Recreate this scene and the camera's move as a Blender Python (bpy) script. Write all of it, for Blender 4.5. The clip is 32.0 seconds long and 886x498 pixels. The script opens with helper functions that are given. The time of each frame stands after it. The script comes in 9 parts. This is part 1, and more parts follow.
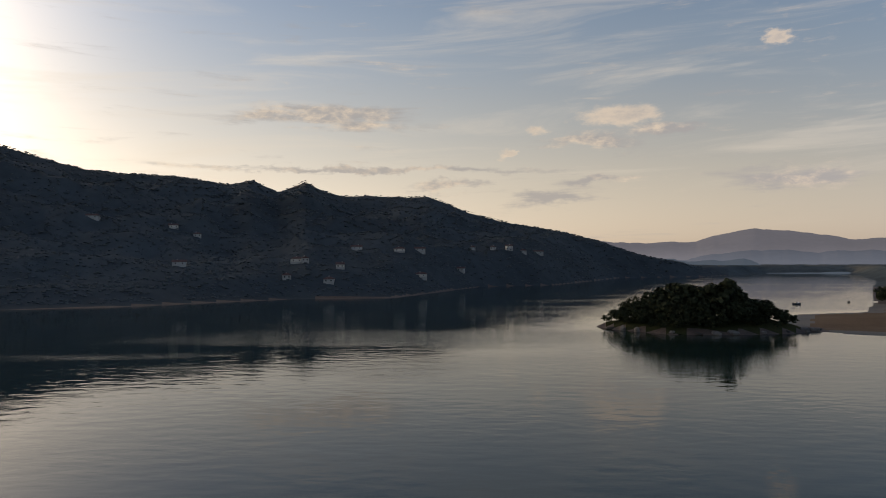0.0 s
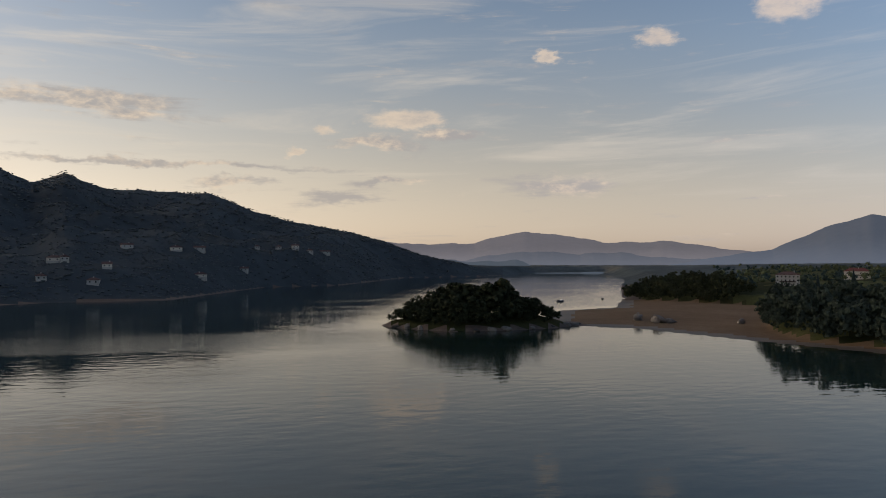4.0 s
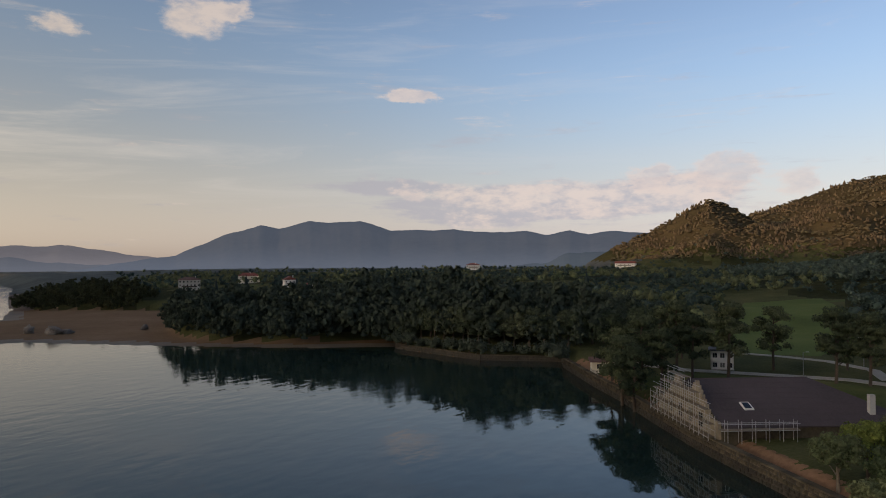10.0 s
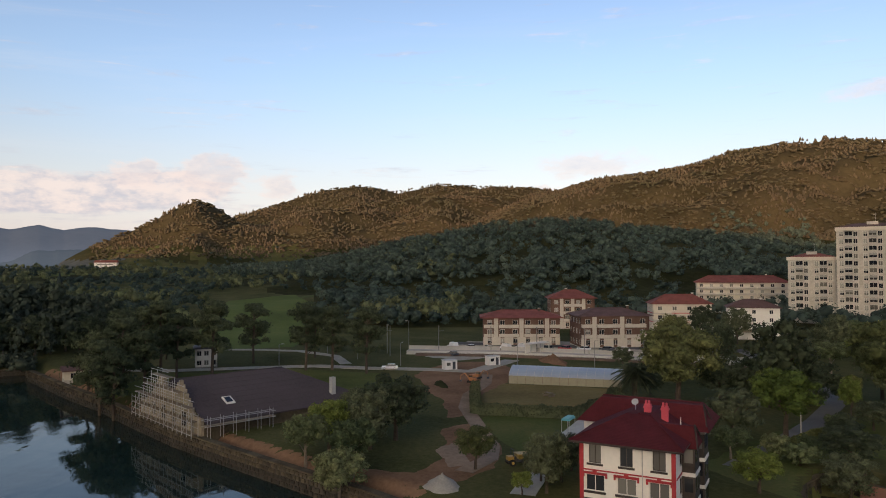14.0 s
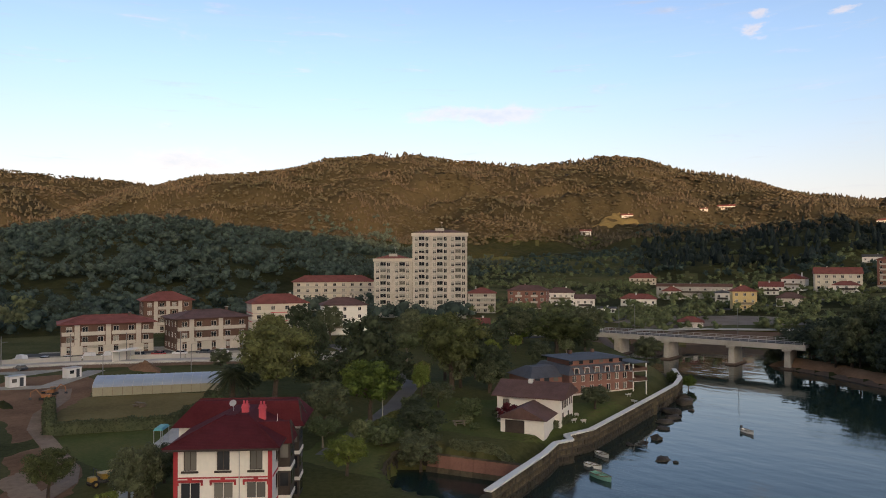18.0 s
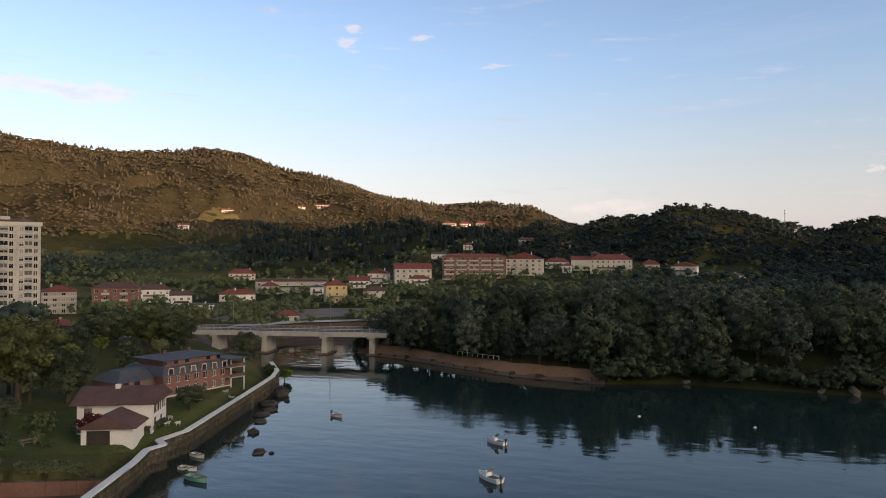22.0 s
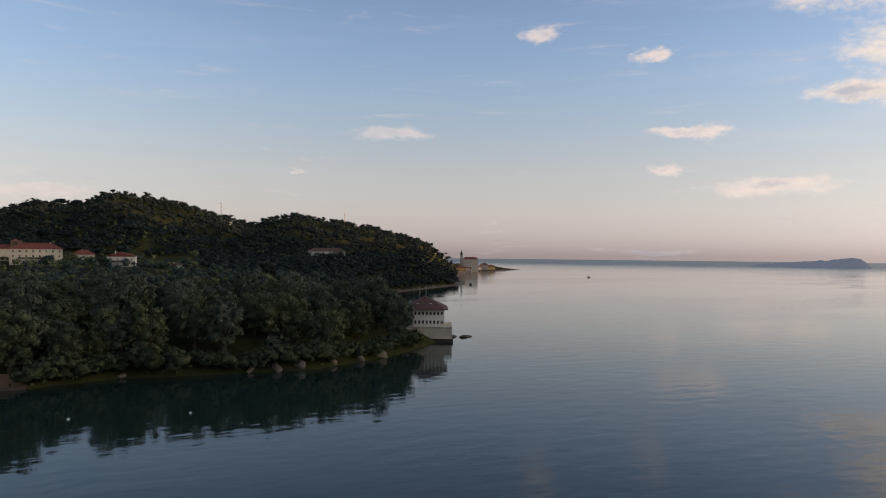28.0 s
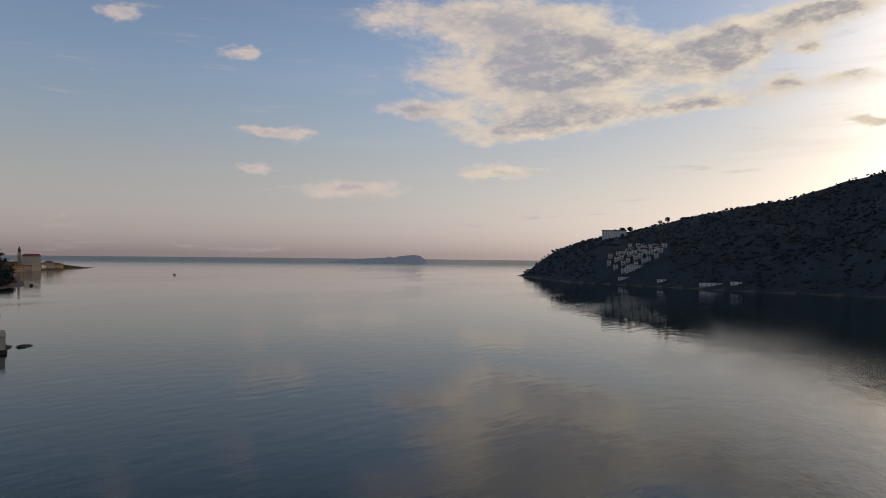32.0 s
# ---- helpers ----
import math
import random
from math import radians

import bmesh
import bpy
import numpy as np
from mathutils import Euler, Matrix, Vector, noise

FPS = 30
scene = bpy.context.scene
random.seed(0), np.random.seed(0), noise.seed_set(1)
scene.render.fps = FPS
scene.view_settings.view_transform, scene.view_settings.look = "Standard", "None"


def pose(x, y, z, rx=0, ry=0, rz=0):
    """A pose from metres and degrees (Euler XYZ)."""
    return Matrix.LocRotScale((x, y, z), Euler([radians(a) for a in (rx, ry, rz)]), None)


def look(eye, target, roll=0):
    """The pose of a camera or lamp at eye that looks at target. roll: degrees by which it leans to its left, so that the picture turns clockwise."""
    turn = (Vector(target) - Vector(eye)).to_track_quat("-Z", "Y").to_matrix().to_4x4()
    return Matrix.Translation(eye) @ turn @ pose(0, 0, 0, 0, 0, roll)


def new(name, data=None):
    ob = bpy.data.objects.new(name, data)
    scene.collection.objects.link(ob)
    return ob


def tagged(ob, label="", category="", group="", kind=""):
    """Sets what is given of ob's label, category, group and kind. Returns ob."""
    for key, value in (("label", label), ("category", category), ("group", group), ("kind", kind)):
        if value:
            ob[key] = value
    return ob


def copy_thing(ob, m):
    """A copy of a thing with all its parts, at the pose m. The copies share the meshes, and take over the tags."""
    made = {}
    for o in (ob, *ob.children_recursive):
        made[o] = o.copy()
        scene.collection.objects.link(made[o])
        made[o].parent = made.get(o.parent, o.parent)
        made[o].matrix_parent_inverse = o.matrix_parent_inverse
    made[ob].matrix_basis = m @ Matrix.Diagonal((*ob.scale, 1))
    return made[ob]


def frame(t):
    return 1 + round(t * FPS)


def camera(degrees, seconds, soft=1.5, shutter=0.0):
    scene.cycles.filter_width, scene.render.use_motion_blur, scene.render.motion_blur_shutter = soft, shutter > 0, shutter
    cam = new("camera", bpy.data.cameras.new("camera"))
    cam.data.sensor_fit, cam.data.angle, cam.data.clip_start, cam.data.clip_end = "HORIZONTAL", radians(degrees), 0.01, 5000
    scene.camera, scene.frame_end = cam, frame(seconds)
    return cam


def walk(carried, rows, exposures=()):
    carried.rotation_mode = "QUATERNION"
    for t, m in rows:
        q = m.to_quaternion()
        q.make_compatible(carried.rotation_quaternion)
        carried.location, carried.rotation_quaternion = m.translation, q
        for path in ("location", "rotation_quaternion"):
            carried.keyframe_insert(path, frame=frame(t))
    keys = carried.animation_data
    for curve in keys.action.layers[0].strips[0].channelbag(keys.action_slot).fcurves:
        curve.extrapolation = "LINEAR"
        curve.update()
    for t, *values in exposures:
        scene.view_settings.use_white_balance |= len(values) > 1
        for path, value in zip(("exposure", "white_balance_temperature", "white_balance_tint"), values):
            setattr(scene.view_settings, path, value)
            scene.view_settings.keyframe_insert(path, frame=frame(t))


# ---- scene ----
cam = camera(63.94, 32.0, 1.0)
EYE = 30.0
# seconds, heading (minus is clockwise), pitch, roll: the drone hovers and turns on the spot
TURN = [
    (0.0, 0.00, 1.14, 0.11),
    (0.5, -0.93, 1.13, 0.02),
    (1.0, -2.35, 1.09, -0.06),
    (1.5, -3.68, 1.08, -0.05),
    (2.0, -5.64, 1.09, -0.09),
    (2.5, -8.04, 1.09, -0.06),
    (3.0, -11.15, 1.10, -0.08),
    (3.5, -14.10, 1.12, -0.08),
    (5.5, -26.94, 1.25, 0.03),
    (6.0, -30.45, 1.29, 0.09),
    (6.5, -33.91, 1.33, 0.08),
    (7.0, -37.53, 1.37, 0.10),
    (7.5, -41.04, 1.41, 0.12),
    (8.0, -45.34, 1.46, 0.09),
    (8.5, -49.43, 1.51, 0.16),
    (9.0, -53.87, 1.54, 0.21),
    (9.5, -58.11, 1.55, 0.25),
    (10.0, -62.62, 1.56, 0.21),
    (10.5, -66.79, 1.55, 0.19),
    (11.0, -71.53, 1.55, 0.14),
    (11.5, -76.10, 1.56, 0.22),
    (12.0, -81.57, 1.55, 0.23),
    (12.5, -86.73, 1.53, 0.23),
    (13.0, -92.14, 1.48, 0.23),
    (13.5, -96.89, 1.42, 0.22),
    (14.0, -102.41, 1.35, 0.24),
    (14.5, -106.71, 1.29, 0.29),
    (15.0, -111.00, 1.26, 0.22),
    (15.5, -115.20, 1.25, 0.11),
    (17.5, -130.01, 1.29, 0.17),
    (18.0, -133.88, 1.28, 0.14),
    (18.5, -137.49, 1.27, 0.09),
    (19.0, -141.39, 1.27, 0.11),
    (19.5, -145.05, 1.25, 0.04),
    (20.0, -149.28, 1.19, 0.03),
    (20.5, -153.03, 1.13, 0.05),
    (21.0, -157.13, 1.06, -0.04),
    (21.5, -161.08, 0.97, -0.09),
    (22.0, -165.38, 0.91, -0.14),
    (22.5, -169.47, 0.83, -0.21),
    (23.0, -174.14, 0.75, -0.29),
    (23.5, -178.21, 0.69, -0.34),
    (24.0, -182.52, 0.64, -0.38),
    (24.5, -186.33, 0.59, -0.43),
    (25.0, -190.21, 0.53, -0.53),
    (25.5, -193.36, 0.53, -0.56),
    (27.5, -205.22, 0.41, -0.42),
    (28.0, -208.50, 0.40, -0.56),
    (28.5, -211.60, 0.38, -0.69),
    (29.0, -215.19, 0.40, -0.64),
    (29.5, -218.44, 0.41, -0.72),
    (30.0, -222.58, 0.42, -0.69),
    (30.5, -226.80, 0.44, -0.68),
    (31.0, -231.43, 0.46, -0.66),
    (31.5, -235.75, 0.50, -0.69),
    (32.0, -240.83, 0.50, -0.64),
]
EXPO = [(0.0, 0.08), (3.0, 0.12), (6.0, 0.08), (9.0, 0.06), (13.0, 0.35), (18.0, 0.58), (23.0, 0.58), (28.0, 0.28), (32.0, -0.22)]
walk(cam, [(t, pose(0, 0, EYE, 90 + p, r, y)) for t, y, p, r in TURN], EXPO)

# ---------------------------------------------------------------- world and sun
SUN_AZ, SUN_EL = -60.0, 4.6


def heading(az, el=0.0):
    a, e = radians(az), radians(el)
    return Vector((math.sin(a) * math.cos(e), math.cos(a) * math.cos(e), math.sin(e)))


class Nodes:
    """Small helper to chain shader nodes."""

    def __init__(self, tree):
        self.t = tree

    def add(self, kind, ins=(), **props):
        n = self.t.nodes.new(kind)
        for k, v in props.items():
            setattr(n, k, v)
        for k, v in (ins.items() if isinstance(ins, dict) else enumerate(ins)):
            if v is None:
                continue
            if isinstance(v, bpy.types.NodeSocket):
                self.t.links.new(v, n.inputs[k])
            else:
                n.inputs[k].default_value = v
        return n

    def math(self, op, a, b=None, c=None, clamp=False):
        return self.add("ShaderNodeMath", [a, b, c], operation=op, use_clamp=clamp).outputs[0]

    def vec(self, op, a, b=None):
        n = self.add("ShaderNodeVectorMath", [a, b], operation=op)
        return n.outputs["Value"] if op in ("DOT_PRODUCT", "LENGTH") else n.outputs["Vector"]

    def mix(self, fac, a, b, blend="MIX"):
        n = self.t.nodes.new("ShaderNodeMix")
        n.data_type, n.blend_type = "RGBA", blend
        for sock, v in ((n.inputs["Factor"], fac), (n.inputs[6], a), (n.inputs[7], b)):
            if isinstance(v, bpy.types.NodeSocket):
                self.t.links.new(v, sock)
            else:
                sock.default_value = v
        return n.outputs[2]

    def noise(self, vec, scale, detail=4.0, rough=0.55, dist=0.0):
        return self.add("ShaderNodeTexNoise", {"Vector": vec, "Scale": scale, "Detail": detail, "Roughness": rough, "Distortion": dist}).outputs["Fac"]

    def step(self, v, a, b, lo=0.0, hi=1.0):
        return self.add("ShaderNodeMapRange", {0: v, 1: a, 2: b, 3: lo, 4: hi}, interpolation_type="SMOOTHSTEP").outputs[0]

    def ramp(self, fac, *stops):
        n = self.add("ShaderNodeValToRGB", [fac])
        while len(n.color_ramp.elements) < len(stops):
            n.color_ramp.elements.new(0.5)
        for e, (p, c) in zip(n.color_ramp.elements, stops):
            e.position, e.color = p, (*c, 1)
        return n.outputs[0]


SKY_DUST, SKY_OZONE, SKY_STRENGTH = 0.6, 2.0, 0.12
TINT_NEAR, TINT_FAR = (2.55, 1.95, 1.84, 1), (2.68, 2.22, 2.42, 1)
MILK_NEAR, MILK_FAR = (1.08, 0.925, 0.77, 1), (0.69, 0.655, 0.69, 1)
CLOUD_NEAR, CLOUD_FAR = (6.2, 4.9, 3.6, 1), (6.0, 5.0, 4.6, 1)
CLOUD_NEAR_SHADE, CLOUD_FAR_SHADE = (3.0, 2.75, 2.6, 1), (3.6, 3.5, 3.95, 1)
VEIL_NEAR, VEIL_FAR = (6.5, 5.5, 4.3, 1), (5.6, 5.3, 5.3, 1)
HAZE_NEAR, HAZE_FAR = (0.5, 0.3, 0.1, 1), (0.5, 0.4, 0.5, 1)
SUN_POWER, SUN_COLOR = 2.85, (1.0, 0.60, 0.34)
GLOW_AZ = -25.0
AUREOLE_POWER, AUREOLE = 20.0, (44.0, 36.0, 26.0, 1)
CLOUD_SEA = (7.8, 6.7, 5.2, 1)
# clouds: heading, height, half-width and half-height in degrees
UP_VALLEY = [(-9.5, 11.4, 7.1, 1.11), (-5.6, 7.5, 15.8, 0.31), (0.7, 6.3, 4.5, 0.49), (5, 8.7, 0.9, 0.62), (7.3, 10.6, 1.5, 0.62), (8.9, 5.2, 4.5, 0.68), (11.6, 9.6, 4.5, 0.86), (12, 6.6, 3.4, 0.43), (14.4, 11.3, 3.9, 0.86), (18.4, 10.2, 3.4, 0.55), (25.5, 16.2, 0.9, 0.62), (27.3, 6.2, 6, 0.99), (33.9, 17.2, 2, 1.11), (43, 18.6, 2.9, 1.85), (46.2, 19.5, 1.6, 0.92), (58.1, 6.5, 4.7, 0.74)]
OVER_HILLS = [(59.8, 13.6, 2.6, 0.74), (59.9, 5.9, 1.7, 0.86), (59.9, 13.7, 2, 0.55), (63.7, 4.9, 7.9, 1.23), (69.1, 4.8, 10.5, 1.36), (73.9, 5.5, 10.5, 1.6), (79, 6.9, 1.4, 1.11), (79.2, 7, 1.9, 1.11), (81.2, 5.8, 5, 1.73), (84.5, 7.3, 2.9, 1.97), (84.5, 7.4, 2.4, 1.6), (89.5, 6.1, 1.5, 1.6), (110.5, 6.2, 1.3, 0.37), (114.2, 7.9, 6, 0.99), (135.3, 11.9, 6.8, 0.68), (138.5, 12, 1.8, 0.68)]
OVER_TOWN = [(157.5, 16.8, 0.9, 0.62), (158.2, 18, 0.9, 0.49), (163.5, 17.5, 1.1, 0.49), (169.5, 15.2, 2, 0.37), (179.4, 4.2, 5, 0.55), (196.4, 6.4, 0.6, 0.25), (204.7, 9.4, 5, 0.74), (216.4, 17, 2.0, 1.0), (224.8, 15.3, 2, 0.8), (225.6, 6.7, 2.6, 0.55), (227.4, 9.4, 3.3, 0.55), (233.3, 5.2, 5, 0.86), (238.5, 11.6, 4.5, 0.8), (243, 18.6, 11.5, 2.4), (248, 14.2, 10.5, 2.6)]
OVER_SEA = [(247, 9.9, 8, 1.2), (246, 6.7, 4.7, 0.62), (251, 11.2, 8, 1.4), (250.9, 15.6, 7.9, 3.08), (261.1, 11.5, 5.8, 0.99), (261.5, 14.9, 5.8, 2.34), (263.4, 16.1, 3.2, 1.85), (266.5, 12.6, 2, 0.74), (267.9, 17, 2.7, 1.54), (268.3, 14.7, 1.7, 0.62), (270.4, 17.3, 3.2, 0.92), (271, 12.8, 2.7, 0.55), (271.8, 9.5, 2.1, 0.62)]
CLOUDS = UP_VALLEY + OVER_HILLS + OVER_TOWN + OVER_SEA
# broad, shallow ones before and over the valley are grey layers, the rest lit heaps
LAYERS = [c for c in CLOUDS if c[0] < 95 and (c[2] > 4 or c[2] > 5 * c[3])]
PUFFS = [c for c in CLOUDS if c not in LAYERS]


world = bpy.data.worlds.new("sky")
scene.world = world
world.use_nodes = True
wt = world.node_tree
wt.nodes.clear()
N = Nodes(wt)
sky = N.add("ShaderNodeTexSky", sky_type="NISHITA", sun_disc=False, sun_elevation=radians(SUN_EL), sun_rotation=radians(SUN_AZ),
            altitude=30.0, air_density=1.0, dust_density=SKY_DUST, ozone_density=SKY_OZONE)
way = N.vec("NORMALIZE", N.add("ShaderNodeTexCoord").outputs["Generated"])
axis_a, axis_b = heading(210), heading(120)
east = N.vec("DOT_PRODUCT", way, tuple(axis_a))
ahead = N.vec("DOT_PRODUCT", way, tuple(axis_b))
rise = N.add("ShaderNodeSeparateXYZ", [way]).outputs[2]
az = N.math("MULTIPLY_ADD", N.math("ARCTAN2", east, ahead), 57.2958, 120.0)
el = N.math("MULTIPLY", N.math("ARCSINE", rise), 57.2958)
# puffs: soft heaps whose outline is bent and torn by noise in heading and height
turn_u = N.add("ShaderNodeCombineXYZ", [N.math("MULTIPLY", az, 0.30), N.math("MULTIPLY", el, 0.62), 0.0]).outputs[0]
side = N.step(az, 120.0, 180.0, -0.6, 0.6)
toward_sun = N.vec("ADD", turn_u, N.add("ShaderNodeCombineXYZ", [side, -0.10, 0.0]).outputs[0])


def billow(v):
    big = N.noise(v, 0.42, 6.0, 0.58, 0.2)
    small = N.noise(v, 2.6, 6.0, 0.62, 0.2)
    return N.math("ADD", N.math("MULTIPLY", big, 0.66), N.math("MULTIPLY", small, 0.34))


def heaped(spots):
    """Sum of soft heaps in heading and height."""
    total = None
    for c_az, c_el, c_w, c_h in spots:
        q = N.add("ShaderNodeVectorMath", [spot, (1 / c_w, 1 / c_h, 0), (-c_az / c_w, -c_el / c_h, 0)], operation="MULTIPLY_ADD").outputs[0]
        q = N.math("EXPONENT", N.math("MULTIPLY", N.vec("DOT_PRODUCT", q, q), -1.5))
        total = q if total is None else N.math("ADD", total, q)
    return total


rag, rag_sun = billow(turn_u), billow(toward_sun)
bend = N.add("ShaderNodeTexNoise", {"Vector": turn_u, "Scale": 0.9, "Detail": 5.0, "Roughness": 0.65}).outputs["Color"]
bend = N.vec("MULTIPLY", N.vec("SUBTRACT", bend, (0.5, 0.5, 0.5)), (5.0, 2.0, 0.0))
spot = N.vec("ADD", N.add("ShaderNodeCombineXYZ", [az, el, 0.0]).outputs[0], bend)
body = N.math("MINIMUM", heaped(PUFFS), N.step(az, 120.0, 200.0, 0.95, 1.15))
thick = N.math("ADD", body, N.math("MULTIPLY", N.math("SUBTRACT", rag, 0.5), 2.5))
dense = N.math("ADD", N.step(az, 118.0, 60.0, 0.5, 0.74), N.step(az, 200.0, 226.0, 0.0, 0.45))
cover = N.math("MULTIPLY", N.step(thick, 0.25, 0.95), dense)
# flat layers of thin grey cloud, drawn out sideways
drawn = N.add("ShaderNodeCombineXYZ", [N.math("MULTIPLY", az, 0.16), N.math("MULTIPLY", el, 1.3), 4.0]).outputs[0]
flat_body = N.math("MINIMUM", heaped(LAYERS), 1.0)
flat_thick = N.math("ADD", flat_body, N.math("MULTIPLY", N.math("SUBTRACT", N.noise(drawn, 0.9, 7.0, 0.62, 0.4), 0.5), 2.2))
flat_cover = N.math("MULTIPLY", N.step(flat_thick, 0.12, 0.85), 0.78)
# high ice cloud combed into long, nearly level streaks
tilted = N.math("MULTIPLY_ADD", az, -0.045, el)
comb = N.add("ShaderNodeCombineXYZ", [N.math("MULTIPLY", az, 0.045), N.math("MULTIPLY", tilted, 0.42), 0.0]).outputs[0]
streak = N.step(N.noise(comb, 1.0, 8.0, 0.60, 0.7), 0.47, 0.78)
toward = N.math("COSINE", N.math("MULTIPLY", N.math("SUBTRACT", az, GLOW_AZ), 0.0174533))
veil = N.math("MULTIPLY", streak, N.step(toward, -0.45, 0.5, 0.05, 0.42))
veil = N.math("MULTIPLY", veil, N.step(el, 1.0, 8.0))
glow = N.step(toward, -0.25, 1.0)
base = N.vec("MULTIPLY", sky.outputs[0], N.mix(glow, TINT_FAR, TINT_NEAR))
# the air near the horizon is milky: its colour fades towards rose and lavender
grey = N.add("ShaderNodeRGBToBW", [base]).outputs[0]
milk = N.vec("MULTIPLY", N.add("ShaderNodeCombineXYZ", [grey, grey, grey]).outputs[0], N.mix(glow, MILK_FAR, MILK_NEAR))
base = N.mix(N.step(el, N.math("MULTIPLY_ADD", glow, 9.0, 16.0), 0.0, 0.0, 0.85), base, milk)
lit = N.mix(glow, CLOUD_FAR, CLOUD_NEAR)
lit = N.mix(N.step(az, 222.0, 262.0), lit, CLOUD_SEA)
shade = N.mix(glow, CLOUD_FAR_SHADE, CLOUD_NEAR_SHADE)
relief = N.math("MULTIPLY", N.math("SUBTRACT", rag_sun, rag), 4.5)
core = N.math("ADD", N.math("MULTIPLY", thick, 0.8), relief)
core = N.step(N.math("ADD", core, N.step(az, 222.0, 245.0, 0.0, 0.16)), 0.20, 1.40)
core = N.math("MULTIPLY", core, N.step(body, 0.80, 1.16, 0.40, 1.0))
cloud = N.mix(core, lit, shade)
low = N.mix(N.math("MULTIPLY", N.step(el, 16.0, -1.0), 1.0), (0, 0, 0, 1), N.mix(glow, HAZE_FAR, HAZE_NEAR))
base = N.vec("MULTIPLY", base, N.mix(N.step(el, 15.0, 42.0), (1, 1, 1, 1), (0.55, 0.58, 0.62, 1)))
seen = N.vec("ADD", base, low)
# warm aureole added for the low sun, lifted 9 degrees to clear the ridge
near_sun = N.math("POWER", N.math("MAXIMUM", N.vec("DOT_PRODUCT", way, tuple(heading(SUN_AZ, SUN_EL + 9.0))), 0.0), AUREOLE_POWER)
seen = N.vec("ADD", seen, N.mix(near_sun, (0, 0, 0, 1), AUREOLE))
seen = N.mix(veil, seen, N.mix(glow, VEIL_FAR, VEIL_NEAR))
seen = N.mix(flat_cover, seen, N.mix(N.step(rag, 0.46, 0.62), shade, lit))
seen = N.mix(cover, seen, cloud)
back = N.add("ShaderNodeBackground", {"Color": seen, "Strength": SKY_STRENGTH})
wt.links.new(back.outputs[0], N.add("ShaderNodeOutputWorld").inputs[0])

sun = new("sun", bpy.data.lights.new("sun", "SUN"))
sun.data.energy, sun.data.angle, sun.data.color = SUN_POWER, radians(0.6), SUN_COLOR
sun.matrix_world = look((0, 0, 0), -heading(SUN_AZ, SUN_EL))
sun.location = (-300, 170, 300)

# ---------------------------------------------------------------- materials
def material(name, base, rough=0.8, spread=0.35, scale=0.6, fine=8.0, bump=0.3, metal=0.0, tint=None, rand=0.0, spec=0.3, island=0.0, depth=0.05):
    """A worn surface: two scales of colour variation and a fine relief, in world metres."""
    m = bpy.data.materials.new(name)
    m.use_nodes = True
    n = Nodes(m.node_tree)
    bsdf = m.node_tree.nodes["Principled BSDF"]
    pos = n.add("ShaderNodeTexCoord").outputs["Object"]
    big, small = n.noise(pos, scale, 5.0, 0.6), n.noise(pos, fine, 5.0, 0.65)
    v = n.math("ADD", n.math("MULTIPLY", big, 0.6), n.math("MULTIPLY", small, 0.4))
    dark = tuple(c * (1 - spread) for c in base)
    pale = tint or tuple(min(1.0, c * (1 + spread)) for c in base)
    col = n.ramp(v, (0.34, dark), (0.5, base), (0.68, pale))
    if rand:
        r = n.add("ShaderNodeObjectInfo").outputs["Random"]
        col = n.mix(1.0, col, n.ramp(r, (0.0, (1 - rand,) * 3), (1.0, (1 + rand * 0.3, 1 + rand * 0.3, 1.0))), "MULTIPLY")
    if island:
        r = n.add("ShaderNodeNewGeometry").outputs["Random Per Island"]
        col = n.mix(1.0, col, n.ramp(r, (0.0, (1 - island,) * 3), (1.0, (1 + island * 0.6, 1 + island * 0.5, 1.0))), "MULTIPLY")
    m.node_tree.links.new(col, bsdf.inputs["Base Color"])
    bsdf.inputs["Roughness"].default_value, bsdf.inputs["Metallic"].default_value = rough, metal
    bsdf.inputs["Specular IOR Level"].default_value = spec
    if bump:
        b = n.add("ShaderNodeBump", {"Strength": bump, "Distance": depth, "Height": small})
        m.node_tree.links.new(b.outputs[0], bsdf.inputs["Normal"])
    return m


def leaf_material(name, base, warm, rand=0.25, island=0.35, scale=0.25):
    """Foliage: every leaf a little different, whole crowns too, some light passing through."""
    m = bpy.data.materials.new(name)
    m.use_nodes = True
    n = Nodes(m.node_tree)
    bsdf = m.node_tree.nodes["Principled BSDF"]
    pos = n.add("ShaderNodeTexCoord").outputs["Object"]
    geo = n.add("ShaderNodeNewGeometry").outputs["Random Per Island"]
    ob = n.add("ShaderNodeObjectInfo").outputs["Random"]
    v = n.math("ADD", n.math("MULTIPLY", n.noise(pos, scale, 3.0), 0.55), n.math("MULTIPLY", ob, 0.45))
    col = n.mix(n.step(v, 0.3, 0.8), (*base, 1), (*warm, 1))
    k = n.math("MULTIPLY_ADD", geo, 2 * island, 1 - island)
    k = n.math("MULTIPLY", k, n.math("MULTIPLY_ADD", ob, 2 * rand, 1 - rand))
    col = n.vec("MULTIPLY", col, n.add("ShaderNodeCombineXYZ", [k, k, k]).outputs[0])
    m.node_tree.links.new(col, bsdf.inputs["Base Color"])
    bsdf.inputs["Roughness"].default_value = 0.75
    bsdf.inputs["Specular IOR Level"].default_value = 0.05
    return m


